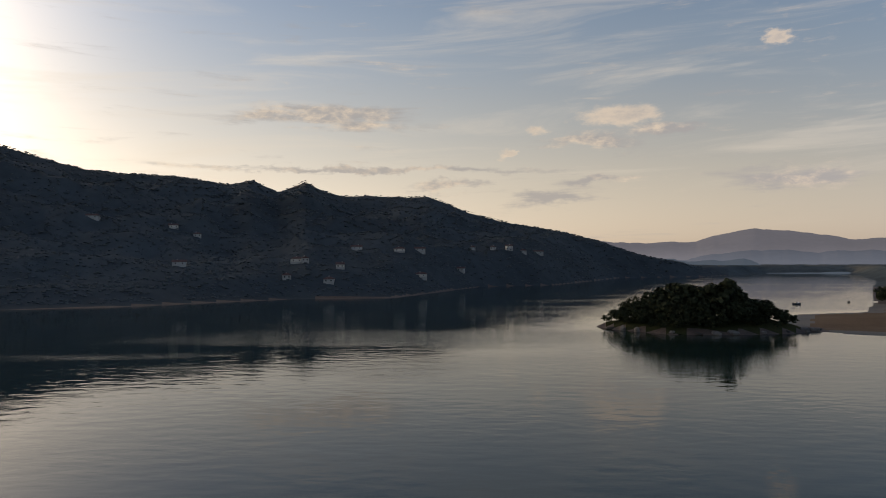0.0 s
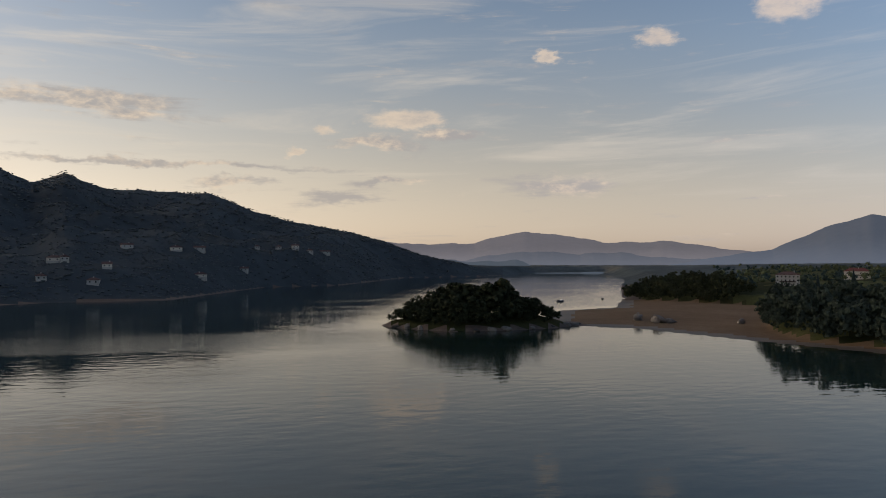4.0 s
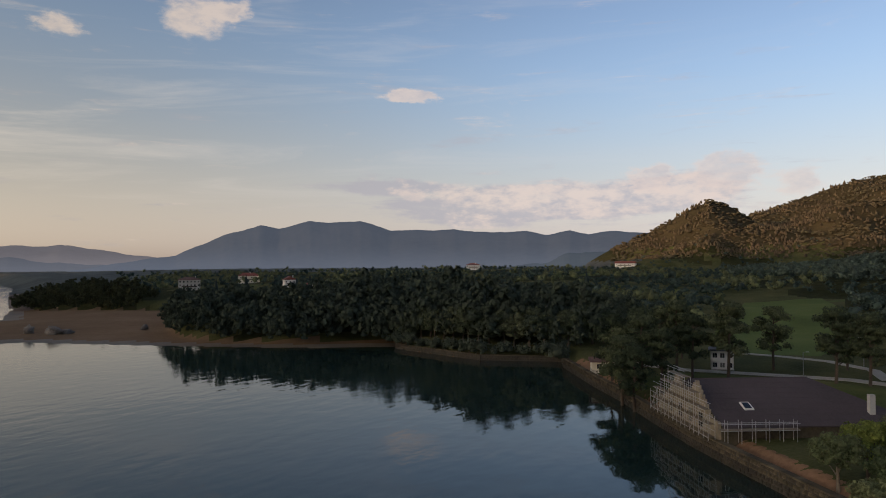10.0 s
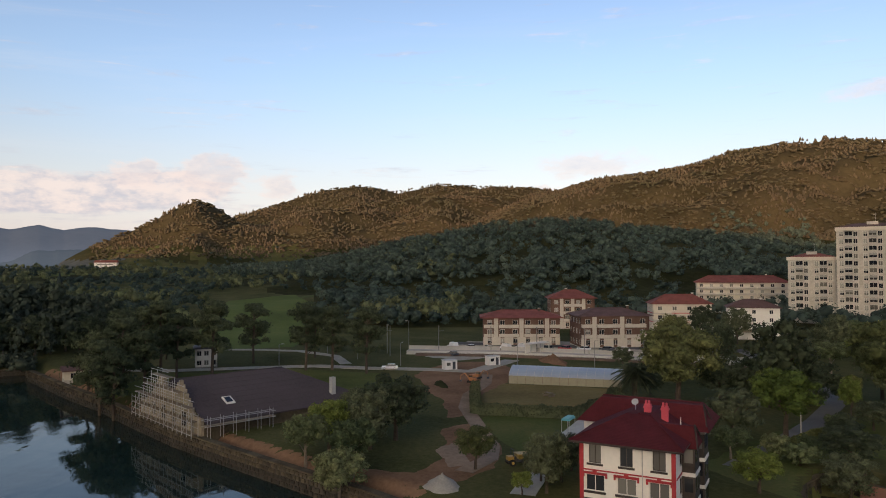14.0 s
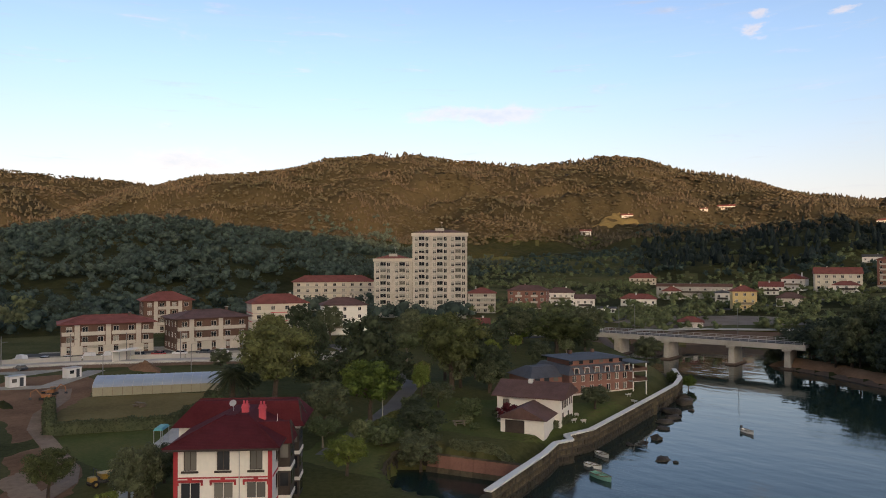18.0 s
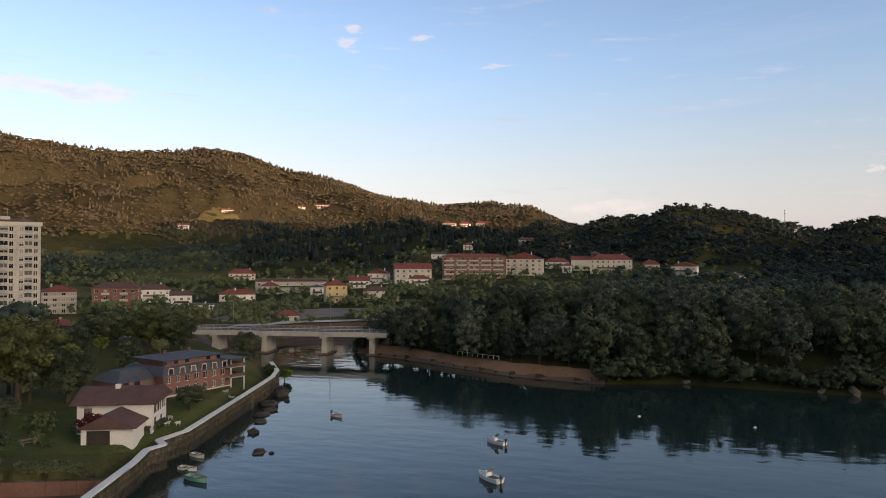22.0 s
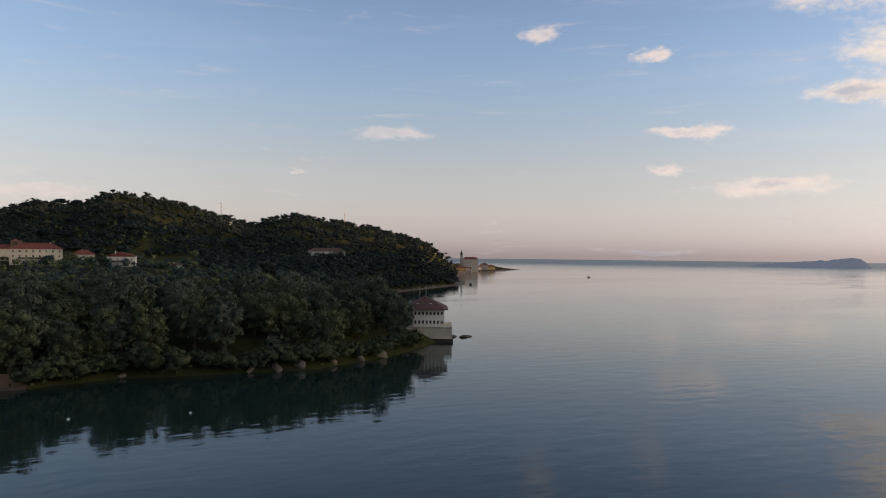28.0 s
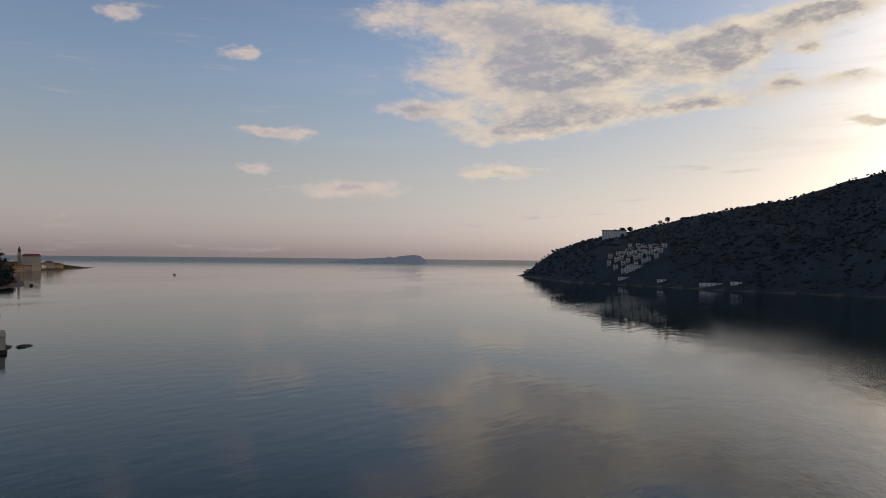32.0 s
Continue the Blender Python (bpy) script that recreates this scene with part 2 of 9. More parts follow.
def glass_pane(name, base):
    m = bpy.data.materials.new(name)
    m.use_nodes = True
    n = Nodes(m.node_tree)
    bsdf = m.node_tree.nodes["Principled BSDF"]
    r = n.add("ShaderNodeObjectInfo").outputs["Random"]
    col = n.mix(n.step(r, 0.55, 0.9), (*base, 1), (0.16, 0.15, 0.13, 1))
    m.node_tree.links.new(col, bsdf.inputs["Base Color"])
    bsdf.inputs["Roughness"].default_value = 0.08
    bsdf.inputs["Specular IOR Level"].default_value = 0.5
    return m


def water_material():
    m = bpy.data.materials.new("water")
    m.use_nodes = True
    n = Nodes(m.node_tree)
    bsdf = m.node_tree.nodes["Principled BSDF"]
    pos = n.add("ShaderNodeTexCoord").outputs["Object"]
    bsdf.inputs["Base Color"].default_value = (0.013, 0.028, 0.025, 1)
    bsdf.inputs["IOR"].default_value = 1.33
    bsdf.inputs["Specular IOR Level"].default_value = 0.38
    # swell runs across the bay, with calm and ruffled lanes
    long = n.add("ShaderNodeMapping", {0: pos, 2: (0, 0, radians(12)), 3: (0.26, 0.50, 1)}).outputs[0]
    swell = n.noise(long, 0.55, 2.0, 0.45, 0.1)
    chop = n.noise(n.add("ShaderNodeMapping", {0: pos, 2: (0, 0, radians(20)), 3: (0.5, 1.0, 1)}).outputs[0], 1.5, 4.0, 0.6, 0.4)
    lanes = n.step(n.noise(n.add("ShaderNodeMapping", {0: pos, 2: (0, 0, radians(-25)), 3: (0.35, 1.0, 1)}).outputs[0], 0.012, 4.0, 0.55, 0.8), 0.40, 0.66)
    h = n.math("ADD", n.math("MULTIPLY", swell, 0.8), n.math("MULTIPLY", n.math("MULTIPLY", chop, 0.25), n.math("MULTIPLY_ADD", lanes, 1.7, 0.15)))
    b = n.add("ShaderNodeBump", {"Strength": 1.0, "Distance": WAVE, "Height": h})
    m.node_tree.links.new(b.outputs[0], bsdf.inputs["Normal"])
    # the open sea to the north-west is rougher than the sheltered bay
    open_sea = n.step(n.vec("DOT_PRODUCT", pos, (-0.87, -0.5, 0.0)), 1000.0, 2600.0, 0.0, 0.30)
    m.node_tree.links.new(n.math("ADD", open_sea, n.math("MULTIPLY_ADD", lanes, 0.025, 0.02)), bsdf.inputs["Roughness"])
    return m


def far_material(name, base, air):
    """Distant slopes seen through much air: dull ground, the haze put in as emission."""
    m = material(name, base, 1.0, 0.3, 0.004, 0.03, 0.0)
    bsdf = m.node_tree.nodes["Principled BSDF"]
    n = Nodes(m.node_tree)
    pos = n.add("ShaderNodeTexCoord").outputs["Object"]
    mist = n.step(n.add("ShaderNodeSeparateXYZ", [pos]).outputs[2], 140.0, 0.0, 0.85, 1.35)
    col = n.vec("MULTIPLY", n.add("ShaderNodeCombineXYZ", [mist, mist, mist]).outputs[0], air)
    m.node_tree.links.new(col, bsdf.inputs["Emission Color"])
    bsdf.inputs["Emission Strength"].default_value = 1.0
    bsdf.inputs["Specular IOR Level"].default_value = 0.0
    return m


BARE_CREAM = material("weathered_cream_panel", (0.50, 0.455, 0.385), 0.85, 0.15, 0.3, 3.0, 0.1)
CHIMNEY_PINK = material("pinkish_red_chimney_paint", (0.50, 0.075, 0.10), 0.7, 0.15, 0.5, 4.0, 0.1)
GABLE_STONE = material("pale_gable_stone", (0.31, 0.26, 0.185), 0.9, 0.35, 0.4, 2.0, 0.6, spec=0.02)
# blue-grey of the haze over the bay is mixed into this floor colour
HAZED_WOODLAND = material("hazed_woodland_floor", (0.066, 0.074, 0.076), 0.95, 0.35, 0.004, 0.05, 0.5, spec=0.02)
WAVE = 0.07
WATER = water_material()
GRASS = material("grass", (0.080, 0.082, 0.032), 0.95, 0.45, 0.05, 1.3, 0.6, tint=(0.13, 0.115, 0.05), depth=0.2, spec=0.02)
LAWN = material("lawn", (0.088, 0.104, 0.034), 0.95, 0.35, 0.07, 2.0, 0.5, tint=(0.14, 0.125, 0.05), spec=0.02)
MEADOW = material("lush_meadow", (0.105, 0.135, 0.040), 0.95, 0.3, 0.03, 1.0, 0.5, tint=(0.15, 0.16, 0.055), spec=0.02)
FIELD = material("hay_field", (0.165, 0.130, 0.055), 0.95, 0.3, 0.06, 1.2, 0.6, tint=(0.21, 0.17, 0.08), spec=0.02)
SAND = material("sand", (0.19, 0.125, 0.075), 0.9, 0.25, 0.02, 0.4, 0.4, tint=(0.24, 0.165, 0.105), spec=0.02)
WET_SAND = material("wet_sand", (0.13, 0.10, 0.07), 0.6, 0.3, 0.05, 0.6, 0.3)
DIRT = material("bare_earth", (0.21, 0.125, 0.075), 0.95, 0.35, 0.12, 1.5, 0.7, depth=0.15, spec=0.02)
SQUARE = material("worn_paving", (0.20, 0.165, 0.135), 0.9, 0.25, 0.15, 2.0, 0.3, spec=0.1)
TRACK = material("dusty_track", (0.27, 0.20, 0.145), 0.95, 0.3, 0.15, 1.5, 0.6, depth=0.1, spec=0.02)
MUD = material("tidal_mud", (0.11, 0.075, 0.055), 0.8, 0.35, 0.2, 1.5, 0.6)
WOODLAND = material("woodland_floor", (0.040, 0.042, 0.017), 0.95, 0.5, 0.01, 0.15, 0.8, tint=(0.075, 0.062, 0.025), depth=1.0, spec=0.02)
HEATH = material("hill_scrub", (0.062, 0.052, 0.028), 0.95, 0.45, 0.006, 0.12, 0.8, tint=(0.092, 0.072, 0.038), depth=1.0, spec=0.02)
PASTURE = material("pasture", (0.10, 0.12, 0.04), 0.95, 0.35, 0.01, 0.3, 0.5, tint=(0.16, 0.14, 0.06), spec=0.02)
ROCK = material("shore_rock", (0.20, 0.17, 0.14), 0.9, 0.5, 0.4, 2.5, 0.9, depth=0.2)
DARK_ROCK = material("wet_rock", (0.055, 0.045, 0.035), 0.7, 0.5, 0.5, 3.0, 0.9, depth=0.2)
ASPHALT = material("asphalt", (0.06, 0.06, 0.062), 0.9, 0.25, 0.2, 6.0, 0.3)
LANE = material("worn_grey_asphalt", (0.155, 0.148, 0.138), 0.9, 0.2, 0.2, 5.0, 0.3, spec=0.1)
GRAVEL = material("pale_gravel", (0.36, 0.33, 0.28), 0.95, 0.25, 0.3, 4.0, 0.5, spec=0.02)
PAVING = material("concrete_paving", (0.42, 0.41, 0.38), 0.85, 0.2, 0.3, 5.0, 0.2)
CONCRETE = material("weathered_concrete", (0.40, 0.37, 0.32), 0.85, 0.3, 0.25, 3.0, 0.3)
STONE = material("sea_wall_stone", (0.118, 0.100, 0.083), 0.92, 0.45, 0.3, 2.0, 0.8, rand=0.4, depth=0.1, spec=0.02, island=0.4)
WET_STONE = material("tide_darkened_stone", (0.046, 0.038, 0.030), 0.7, 0.4, 0.3, 2.0, 0.8, rand=0.3, depth=0.1, island=0.3)
MORTAR = material("mortar", (0.075, 0.064, 0.052), 0.95, 0.3, 0.5, 4.0, 0.5, spec=0.02)
BRICK_RED = material("red_brick_facing", (0.225, 0.115, 0.088), 0.9, 0.25, 0.3, 4.0, 0.4)
BRICK_BROWN = material("brown_brick_facing", (0.13, 0.075, 0.055), 0.9, 0.3, 0.3, 4.0, 0.4)
WHITE = material("white_render", (0.74, 0.70, 0.63), 0.85, 0.1, 0.2, 2.0, 0.1)
CREAM = material("cream_render", (0.60, 0.54, 0.44), 0.85, 0.13, 0.2, 2.0, 0.1)
YELLOW = material("yellow_render", (0.55, 0.42, 0.20), 0.85, 0.15, 0.3, 2.0, 0.1)
GREY_RENDER = material("grey_render", (0.40, 0.38, 0.34), 0.85, 0.15, 0.2, 2.0, 0.1)
TOWER_RENDER = material("stained_tower_render", (0.47, 0.43, 0.365), 0.85, 0.28, 0.15, 1.2, 0.2)
RED_PAINT = material("red_painted_timber", (0.36, 0.035, 0.04), 0.6, 0.15, 0.5, 4.0, 0.1)
ROOF_RED = material("dark_red_roof", (0.090, 0.017, 0.019), 0.8, 0.3, 0.35, 5.0, 0.5, spec=0.1)
ROOF_TILE = material("clay_tile_roof", (0.19, 0.062, 0.048), 0.85, 0.3, 0.4, 4.0, 0.5)
ROOF_BROWN = material("brown_tile_roof", (0.115, 0.065, 0.055), 0.85, 0.3, 0.4, 4.0, 0.5)
SLATE = material("slate_roof", (0.075, 0.078, 0.09), 0.7, 0.25, 0.4, 4.0, 0.4)
DARK_ROOF = material("dark_weathered_roof", (0.085, 0.07, 0.072), 0.85, 0.2, 0.08, 2.5, 0.3, spec=0.02)
DARK_WOOD = material("dark_timber", (0.05, 0.038, 0.03), 0.7, 0.3, 1.0, 8.0, 0.2)
TIMBER = material("weathered_timber", (0.20, 0.16, 0.11), 0.85, 0.3, 1.0, 8.0, 0.3)
STEEL = material("galvanised_steel", (0.48, 0.47, 0.45), 0.5, 0.15, 1.0, 8.0, 0.05, metal=0.6)
PLASTIC_SHEET = material("greenhouse_film", (0.30, 0.345, 0.41), 0.35, 0.1, 0.2, 2.0, 0.1, spec=0.5)
DARK_STEEL = material("weathered_pole_steel", (0.20, 0.195, 0.185), 0.6, 0.2, 1.0, 8.0, 0.05, metal=0.3)
FILM_SIDE = material("greenhouse_side_net", (0.27, 0.25, 0.18), 0.7, 0.15, 0.2, 2.0, 0.1)
BARK = material("bark", (0.075, 0.055, 0.04), 0.95, 0.4, 0.8, 5.0, 0.8)
PALE_BARK = material("pale_bark", (0.20, 0.16, 0.12), 0.95, 0.35, 0.8, 5.0, 0.6)
BOAT_WHITE = material("boat_gelcoat", (0.72, 0.70, 0.66), 0.35, 0.08, 0.5, 3.0, 0.0, spec=0.5)
BOAT_GREEN = material("faded_green_paint", (0.22, 0.42, 0.34), 0.5, 0.15, 0.5, 3.0, 0.0)
BOAT_DARK = material("boat_inside", (0.05, 0.05, 0.055), 0.6, 0.2, 0.5, 3.0, 0.0)
TARP = material("turquoise_tarpaulin", (0.12, 0.36, 0.38), 0.5, 0.15, 0.5, 3.0, 0.1)
YELLOW_PAINT = material("machine_yellow_paint", (0.40, 0.27, 0.07), 0.5, 0.25, 0.8, 5.0, 0.05)
ORANGE_PAINT = material("machine_orange_paint", (0.30, 0.13, 0.05), 0.5, 0.25, 0.8, 5.0, 0.05)
RUBBER = material("rubber", (0.02, 0.02, 0.02), 0.8, 0.2, 1.0, 5.0, 0.1)
CAR_WHITE = material("white_car_paint", (0.62, 0.62, 0.62), 0.3, 0.05, 1.0, 4.0, 0.0, spec=0.5)
CAR_DARK = material("dark_car_paint", (0.04, 0.045, 0.055), 0.3, 0.1, 1.0, 4.0, 0.0, spec=0.5)
CAR_RED = material("red_car_paint", (0.35, 0.03, 0.03), 0.3, 0.1, 1.0, 4.0, 0.0, spec=0.5)
GLASS = glass_pane("window_glass", (0.018, 0.02, 0.024))
SHUTTER = material("roller_shutter", (0.31, 0.30, 0.265), 0.7, 0.1, 0.5, 6.0, 0.1)
LEAF = leaf_material("broad_leaves", (0.080, 0.104, 0.048), (0.118, 0.126, 0.058))
# green made bluer, the haze of distance put into the leaf colour
LEAF_WOODS = leaf_material("hazed_wood_leaves", (0.052, 0.074, 0.062), (0.086, 0.104, 0.074), 0.25, 0.35, 0.02)
LEAF_DARK = leaf_material("dark_leaves", (0.060, 0.074, 0.042), (0.086, 0.094, 0.050))
LEAF_BRIGHT = leaf_material("fresh_leaves", (0.085, 0.120, 0.028), (0.125, 0.145, 0.034))
LEAF_GOLD = leaf_material("yellowing_leaves", (0.088, 0.102, 0.040), (0.128, 0.126, 0.046))
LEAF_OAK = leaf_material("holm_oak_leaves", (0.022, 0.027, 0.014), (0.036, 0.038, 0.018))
LEAF_GROVE = leaf_material("poplar_grove_leaves", (0.076, 0.092, 0.046), (0.104, 0.112, 0.056), 0.2, 0.25, 0.01)
LEAF_SHORE = leaf_material("shore_wood_leaves", (0.036, 0.047, 0.035), (0.054, 0.064, 0.043), 0.25, 0.32, 0.05)
LEAF_PINE = leaf_material("pine_needles", (0.044, 0.057, 0.032), (0.064, 0.074, 0.038))
LEAF_RED = leaf_material("purple_leaves", (0.06, 0.012, 0.016), (0.09, 0.02, 0.022))
LEAF_HILL = leaf_material("hill_forest_leaves", (0.050, 0.055, 0.032), (0.080, 0.062, 0.040), 0.2, 0.22, 0.006)
# spruce green with the spur's shade put into the colour
LEAF_SHADE = leaf_material("shaded_spruce_leaves", (0.027, 0.037, 0.034), (0.044, 0.053, 0.043), 0.25, 0.3, 0.01)
# the blue in this green stands in for haze over the channel
LEAF_ISLE = leaf_material("island_wood_leaves", (0.062, 0.078, 0.058), (0.090, 0.102, 0.068), 0.25, 0.28, 0.08)
# far leaves and fields carry the haze in their pale blue-grey colour
LEAF_FAR_HAZED = leaf_material("hazed_forest_leaves", (0.062, 0.070, 0.072), (0.084, 0.090, 0.088), 0.2, 0.12, 0.006)
HAZED_GROUND = material("hazed_far_fields", (0.085, 0.098, 0.098), 1.0, 0.4, 0.006, 0.05, 0.0, spec=0.02)
# the second colour of each is emission that stands in for haze
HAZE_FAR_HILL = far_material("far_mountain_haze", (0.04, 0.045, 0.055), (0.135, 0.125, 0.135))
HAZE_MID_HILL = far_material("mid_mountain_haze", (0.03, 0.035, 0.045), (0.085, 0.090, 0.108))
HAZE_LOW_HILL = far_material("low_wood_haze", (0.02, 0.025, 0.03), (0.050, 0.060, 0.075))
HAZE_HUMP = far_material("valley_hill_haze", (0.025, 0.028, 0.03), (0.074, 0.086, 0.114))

# ---------------------------------------------------------------- the lie of the land
BAY = [(-1008, -435), (-793, -279), (-755, -209), (-696, -83), (-659, 29), (-620, 150), (-520, 300), (-380, 420), (-225, 485), (-125, 594),
       (-41, 610), (47, 896), (150, 959), (357, 1420), (563, 1519), (908, 1981), (1113, 1955), (700, 1150), (420, 700), (322, 531), (300, 500),
       (255, 430), (202, 411), (165, 345), (152, 314), (181, 285), (189, 251), (197, 222), (211, 177), (231, 143), (226, 131), (212, 96), (220, 71),
       (207, 66), (178, 49), (160, 37.5), (143, 28), (126, 18), (112, 8.5), (100.6, 0.4), (86, -10), (70, -20)]
BAY += [(54, -33), (52, -52), (62.7, -68), (65, -83), (67, -91), (67, -100), (71, -114), (75, -131), (79, -147), (82.5, -155), (90, -168),
        (130, -205), (152, -237), (134, -240), (127, -253), (95, -272), (50, -305), (0, -330), (-80, -380), (-180, -450), (-294, -549), (-352, -596),
        (-420, -720), (-520, -900), (-602, -1018), (-720, -1080), (-836, -1198), (-850, -1280), (-900, -1500), (-1200, -4950), (-4950, -4950),
        (-4950, 300), (-1700, -250), (-1150, -420)]
ISLET = [(72, 338), (77, 320), (95, 297), (119, 294), (146, 300), (158, 307), (162, 325), (130, 345), (90, 352)]
WOODED_ISLE = [(84, -215), (65, -206), (45, -193), (28, -183), (7, -177.5), (-13, -183), (-35, -179), (-57, -176), (-82, -187.5), (-101, -202),
               (-122, -222), (-118, -240), (-60, -262), (20, -258), (70, -240)]
HILL_PASTURE = [(644, -941), (608, -950), (604, -1014), (629, -1063), (669, -1070), (679, -1038)]
POOL = [(80, -68.5), (76.5, -63.5), (73, -60.3), (68, -57.6), (62, -58), (58.5, -62), (62.5, -73), (64.5, -75.4), (75.5, -71.4)]
SPIT = [(140, 318), (181, 280), (189, 246), (197, 217), (211, 172), (236, 138), (245, 150), (222, 190), (212, 225), (225, 255), (320, 365), (352, 400), (310, 520), (240, 430), (190, 415)]


def signed(px, py, poly):
    """Distance to a closed outline, positive inside."""
    best, inside = np.full(px.shape, 1e9), np.zeros(px.shape, bool)
    n = len(poly)
    for i in range(n):
        (ax, ay), (bx, by) = poly[i], poly[(i + 1) % n]
        dx, dy = bx - ax, by - ay
        t = np.clip(((px - ax) * dx + (py - ay) * dy) / (dx * dx + dy * dy), 0, 1)
        best = np.minimum(best, np.hypot(px - ax - t * dx, py - ay - t * dy))
        if dy:
            hit = ((ay > py) != (by > py)) & (px < dx * (py - ay) / dy + ax)
            inside ^= hit
    return np.where(inside, best, -best)


def ripple(px, py, size, seed=0.0):
    """Cheap smooth noise between about -1 and 1, from crossed waves of several sizes."""
    out, amp, k = 0.0, 1.0, 2 * math.pi / size
    for i in range(5):
        a = 1.1 + 2.4 * i + seed
        u, v = px * math.cos(a) + py * math.sin(a), py * math.cos(a) - px * math.sin(a)
        out = out + amp * np.sin(u * k + 1.7 * np.sin(v * k * 0.7 + seed + i) + i * 2.1)
        amp, k = amp * 0.55, k * 1.83
    return out / 1.9


def smooth(t):
    t = np.clip(t, 0, 1)
    return t * t * (3 - 2 * t)


# open country: height over the sea by heading (rows) and distance (columns)
LOW_R = [90, 200, 300, 450, 700, 1100, 2000, 4900]
LOW = {-60: (3, 3, 6, 10, 20, 40, 60, 60), 30: (2, 2, 2, 3, 6, 10, 20, 20), 48: (2, 3, 3, 9, 14, 20, 30, 30), 66: (3, 3, 5, 13, 20, 26, 30, 30),
       84: (3, 3, 4, 8, 18, 24, 30, 30), 104: (3, 3.2, 4, 12, 26, 40, 60, 60), 122: (3, 3.5, 5, 8, 20, 40, 60, 60), 140: (3, 3.5, 5, 8, 18, 40, 60, 60),
       158: (3, 4, 5, 11, 22, 45, 60, 60), 172: (3, 4, 5, 14, 28, 50, 60, 60), 188: (3, 4, 5, 12, 25, 45, 50, 50), 205: (3, 3, 5, 9, 14, 14, 8, 8), 212: (3, 3, 4, 5, 5, 5, 5, 5), 240: (3, 3, 4, 5, 5, 5, 5, 5)}
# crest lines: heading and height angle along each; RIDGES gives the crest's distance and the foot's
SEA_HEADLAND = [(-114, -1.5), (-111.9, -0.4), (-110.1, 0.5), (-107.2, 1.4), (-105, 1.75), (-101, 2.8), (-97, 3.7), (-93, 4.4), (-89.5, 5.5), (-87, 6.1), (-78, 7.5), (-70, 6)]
# crest before heading -32 is unseen, its saddle and heights set to shape sunlight
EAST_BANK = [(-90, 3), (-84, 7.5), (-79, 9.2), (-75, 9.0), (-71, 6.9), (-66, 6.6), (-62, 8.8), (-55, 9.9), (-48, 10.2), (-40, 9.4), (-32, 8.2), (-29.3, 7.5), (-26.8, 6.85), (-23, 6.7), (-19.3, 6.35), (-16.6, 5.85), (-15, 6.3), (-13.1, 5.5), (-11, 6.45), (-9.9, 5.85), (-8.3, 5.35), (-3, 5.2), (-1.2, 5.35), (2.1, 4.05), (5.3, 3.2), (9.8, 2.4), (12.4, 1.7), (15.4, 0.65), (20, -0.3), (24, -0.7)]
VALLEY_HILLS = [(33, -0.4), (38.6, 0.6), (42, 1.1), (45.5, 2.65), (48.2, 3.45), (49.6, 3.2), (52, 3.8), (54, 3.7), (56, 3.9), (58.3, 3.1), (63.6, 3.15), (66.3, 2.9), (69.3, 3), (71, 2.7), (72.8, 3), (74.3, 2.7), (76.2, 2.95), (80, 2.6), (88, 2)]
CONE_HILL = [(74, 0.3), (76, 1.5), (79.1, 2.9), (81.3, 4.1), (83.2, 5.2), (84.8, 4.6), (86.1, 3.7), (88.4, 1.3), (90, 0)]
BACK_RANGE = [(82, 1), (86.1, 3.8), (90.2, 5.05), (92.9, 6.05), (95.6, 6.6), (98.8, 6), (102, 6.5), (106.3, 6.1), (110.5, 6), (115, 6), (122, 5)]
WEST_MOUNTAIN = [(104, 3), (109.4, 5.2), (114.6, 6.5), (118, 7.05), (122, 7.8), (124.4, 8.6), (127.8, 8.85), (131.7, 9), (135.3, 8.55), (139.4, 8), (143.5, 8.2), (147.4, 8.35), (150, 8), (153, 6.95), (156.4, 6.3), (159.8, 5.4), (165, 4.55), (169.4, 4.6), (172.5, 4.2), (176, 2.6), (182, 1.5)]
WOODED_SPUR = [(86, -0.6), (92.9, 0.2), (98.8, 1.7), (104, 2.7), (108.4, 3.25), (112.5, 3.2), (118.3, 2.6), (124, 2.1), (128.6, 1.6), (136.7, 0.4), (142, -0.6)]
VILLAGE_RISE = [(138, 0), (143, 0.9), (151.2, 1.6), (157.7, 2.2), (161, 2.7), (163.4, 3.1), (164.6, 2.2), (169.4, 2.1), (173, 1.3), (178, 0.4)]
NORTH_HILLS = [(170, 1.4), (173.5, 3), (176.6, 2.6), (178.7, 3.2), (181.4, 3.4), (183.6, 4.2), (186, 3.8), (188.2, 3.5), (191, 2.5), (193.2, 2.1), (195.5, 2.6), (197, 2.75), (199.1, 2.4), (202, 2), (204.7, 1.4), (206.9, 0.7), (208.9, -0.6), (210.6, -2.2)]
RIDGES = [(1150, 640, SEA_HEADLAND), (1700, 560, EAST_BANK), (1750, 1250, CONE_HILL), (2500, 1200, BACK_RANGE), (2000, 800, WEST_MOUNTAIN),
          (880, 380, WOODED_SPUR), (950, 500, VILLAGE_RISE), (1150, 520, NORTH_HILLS)]


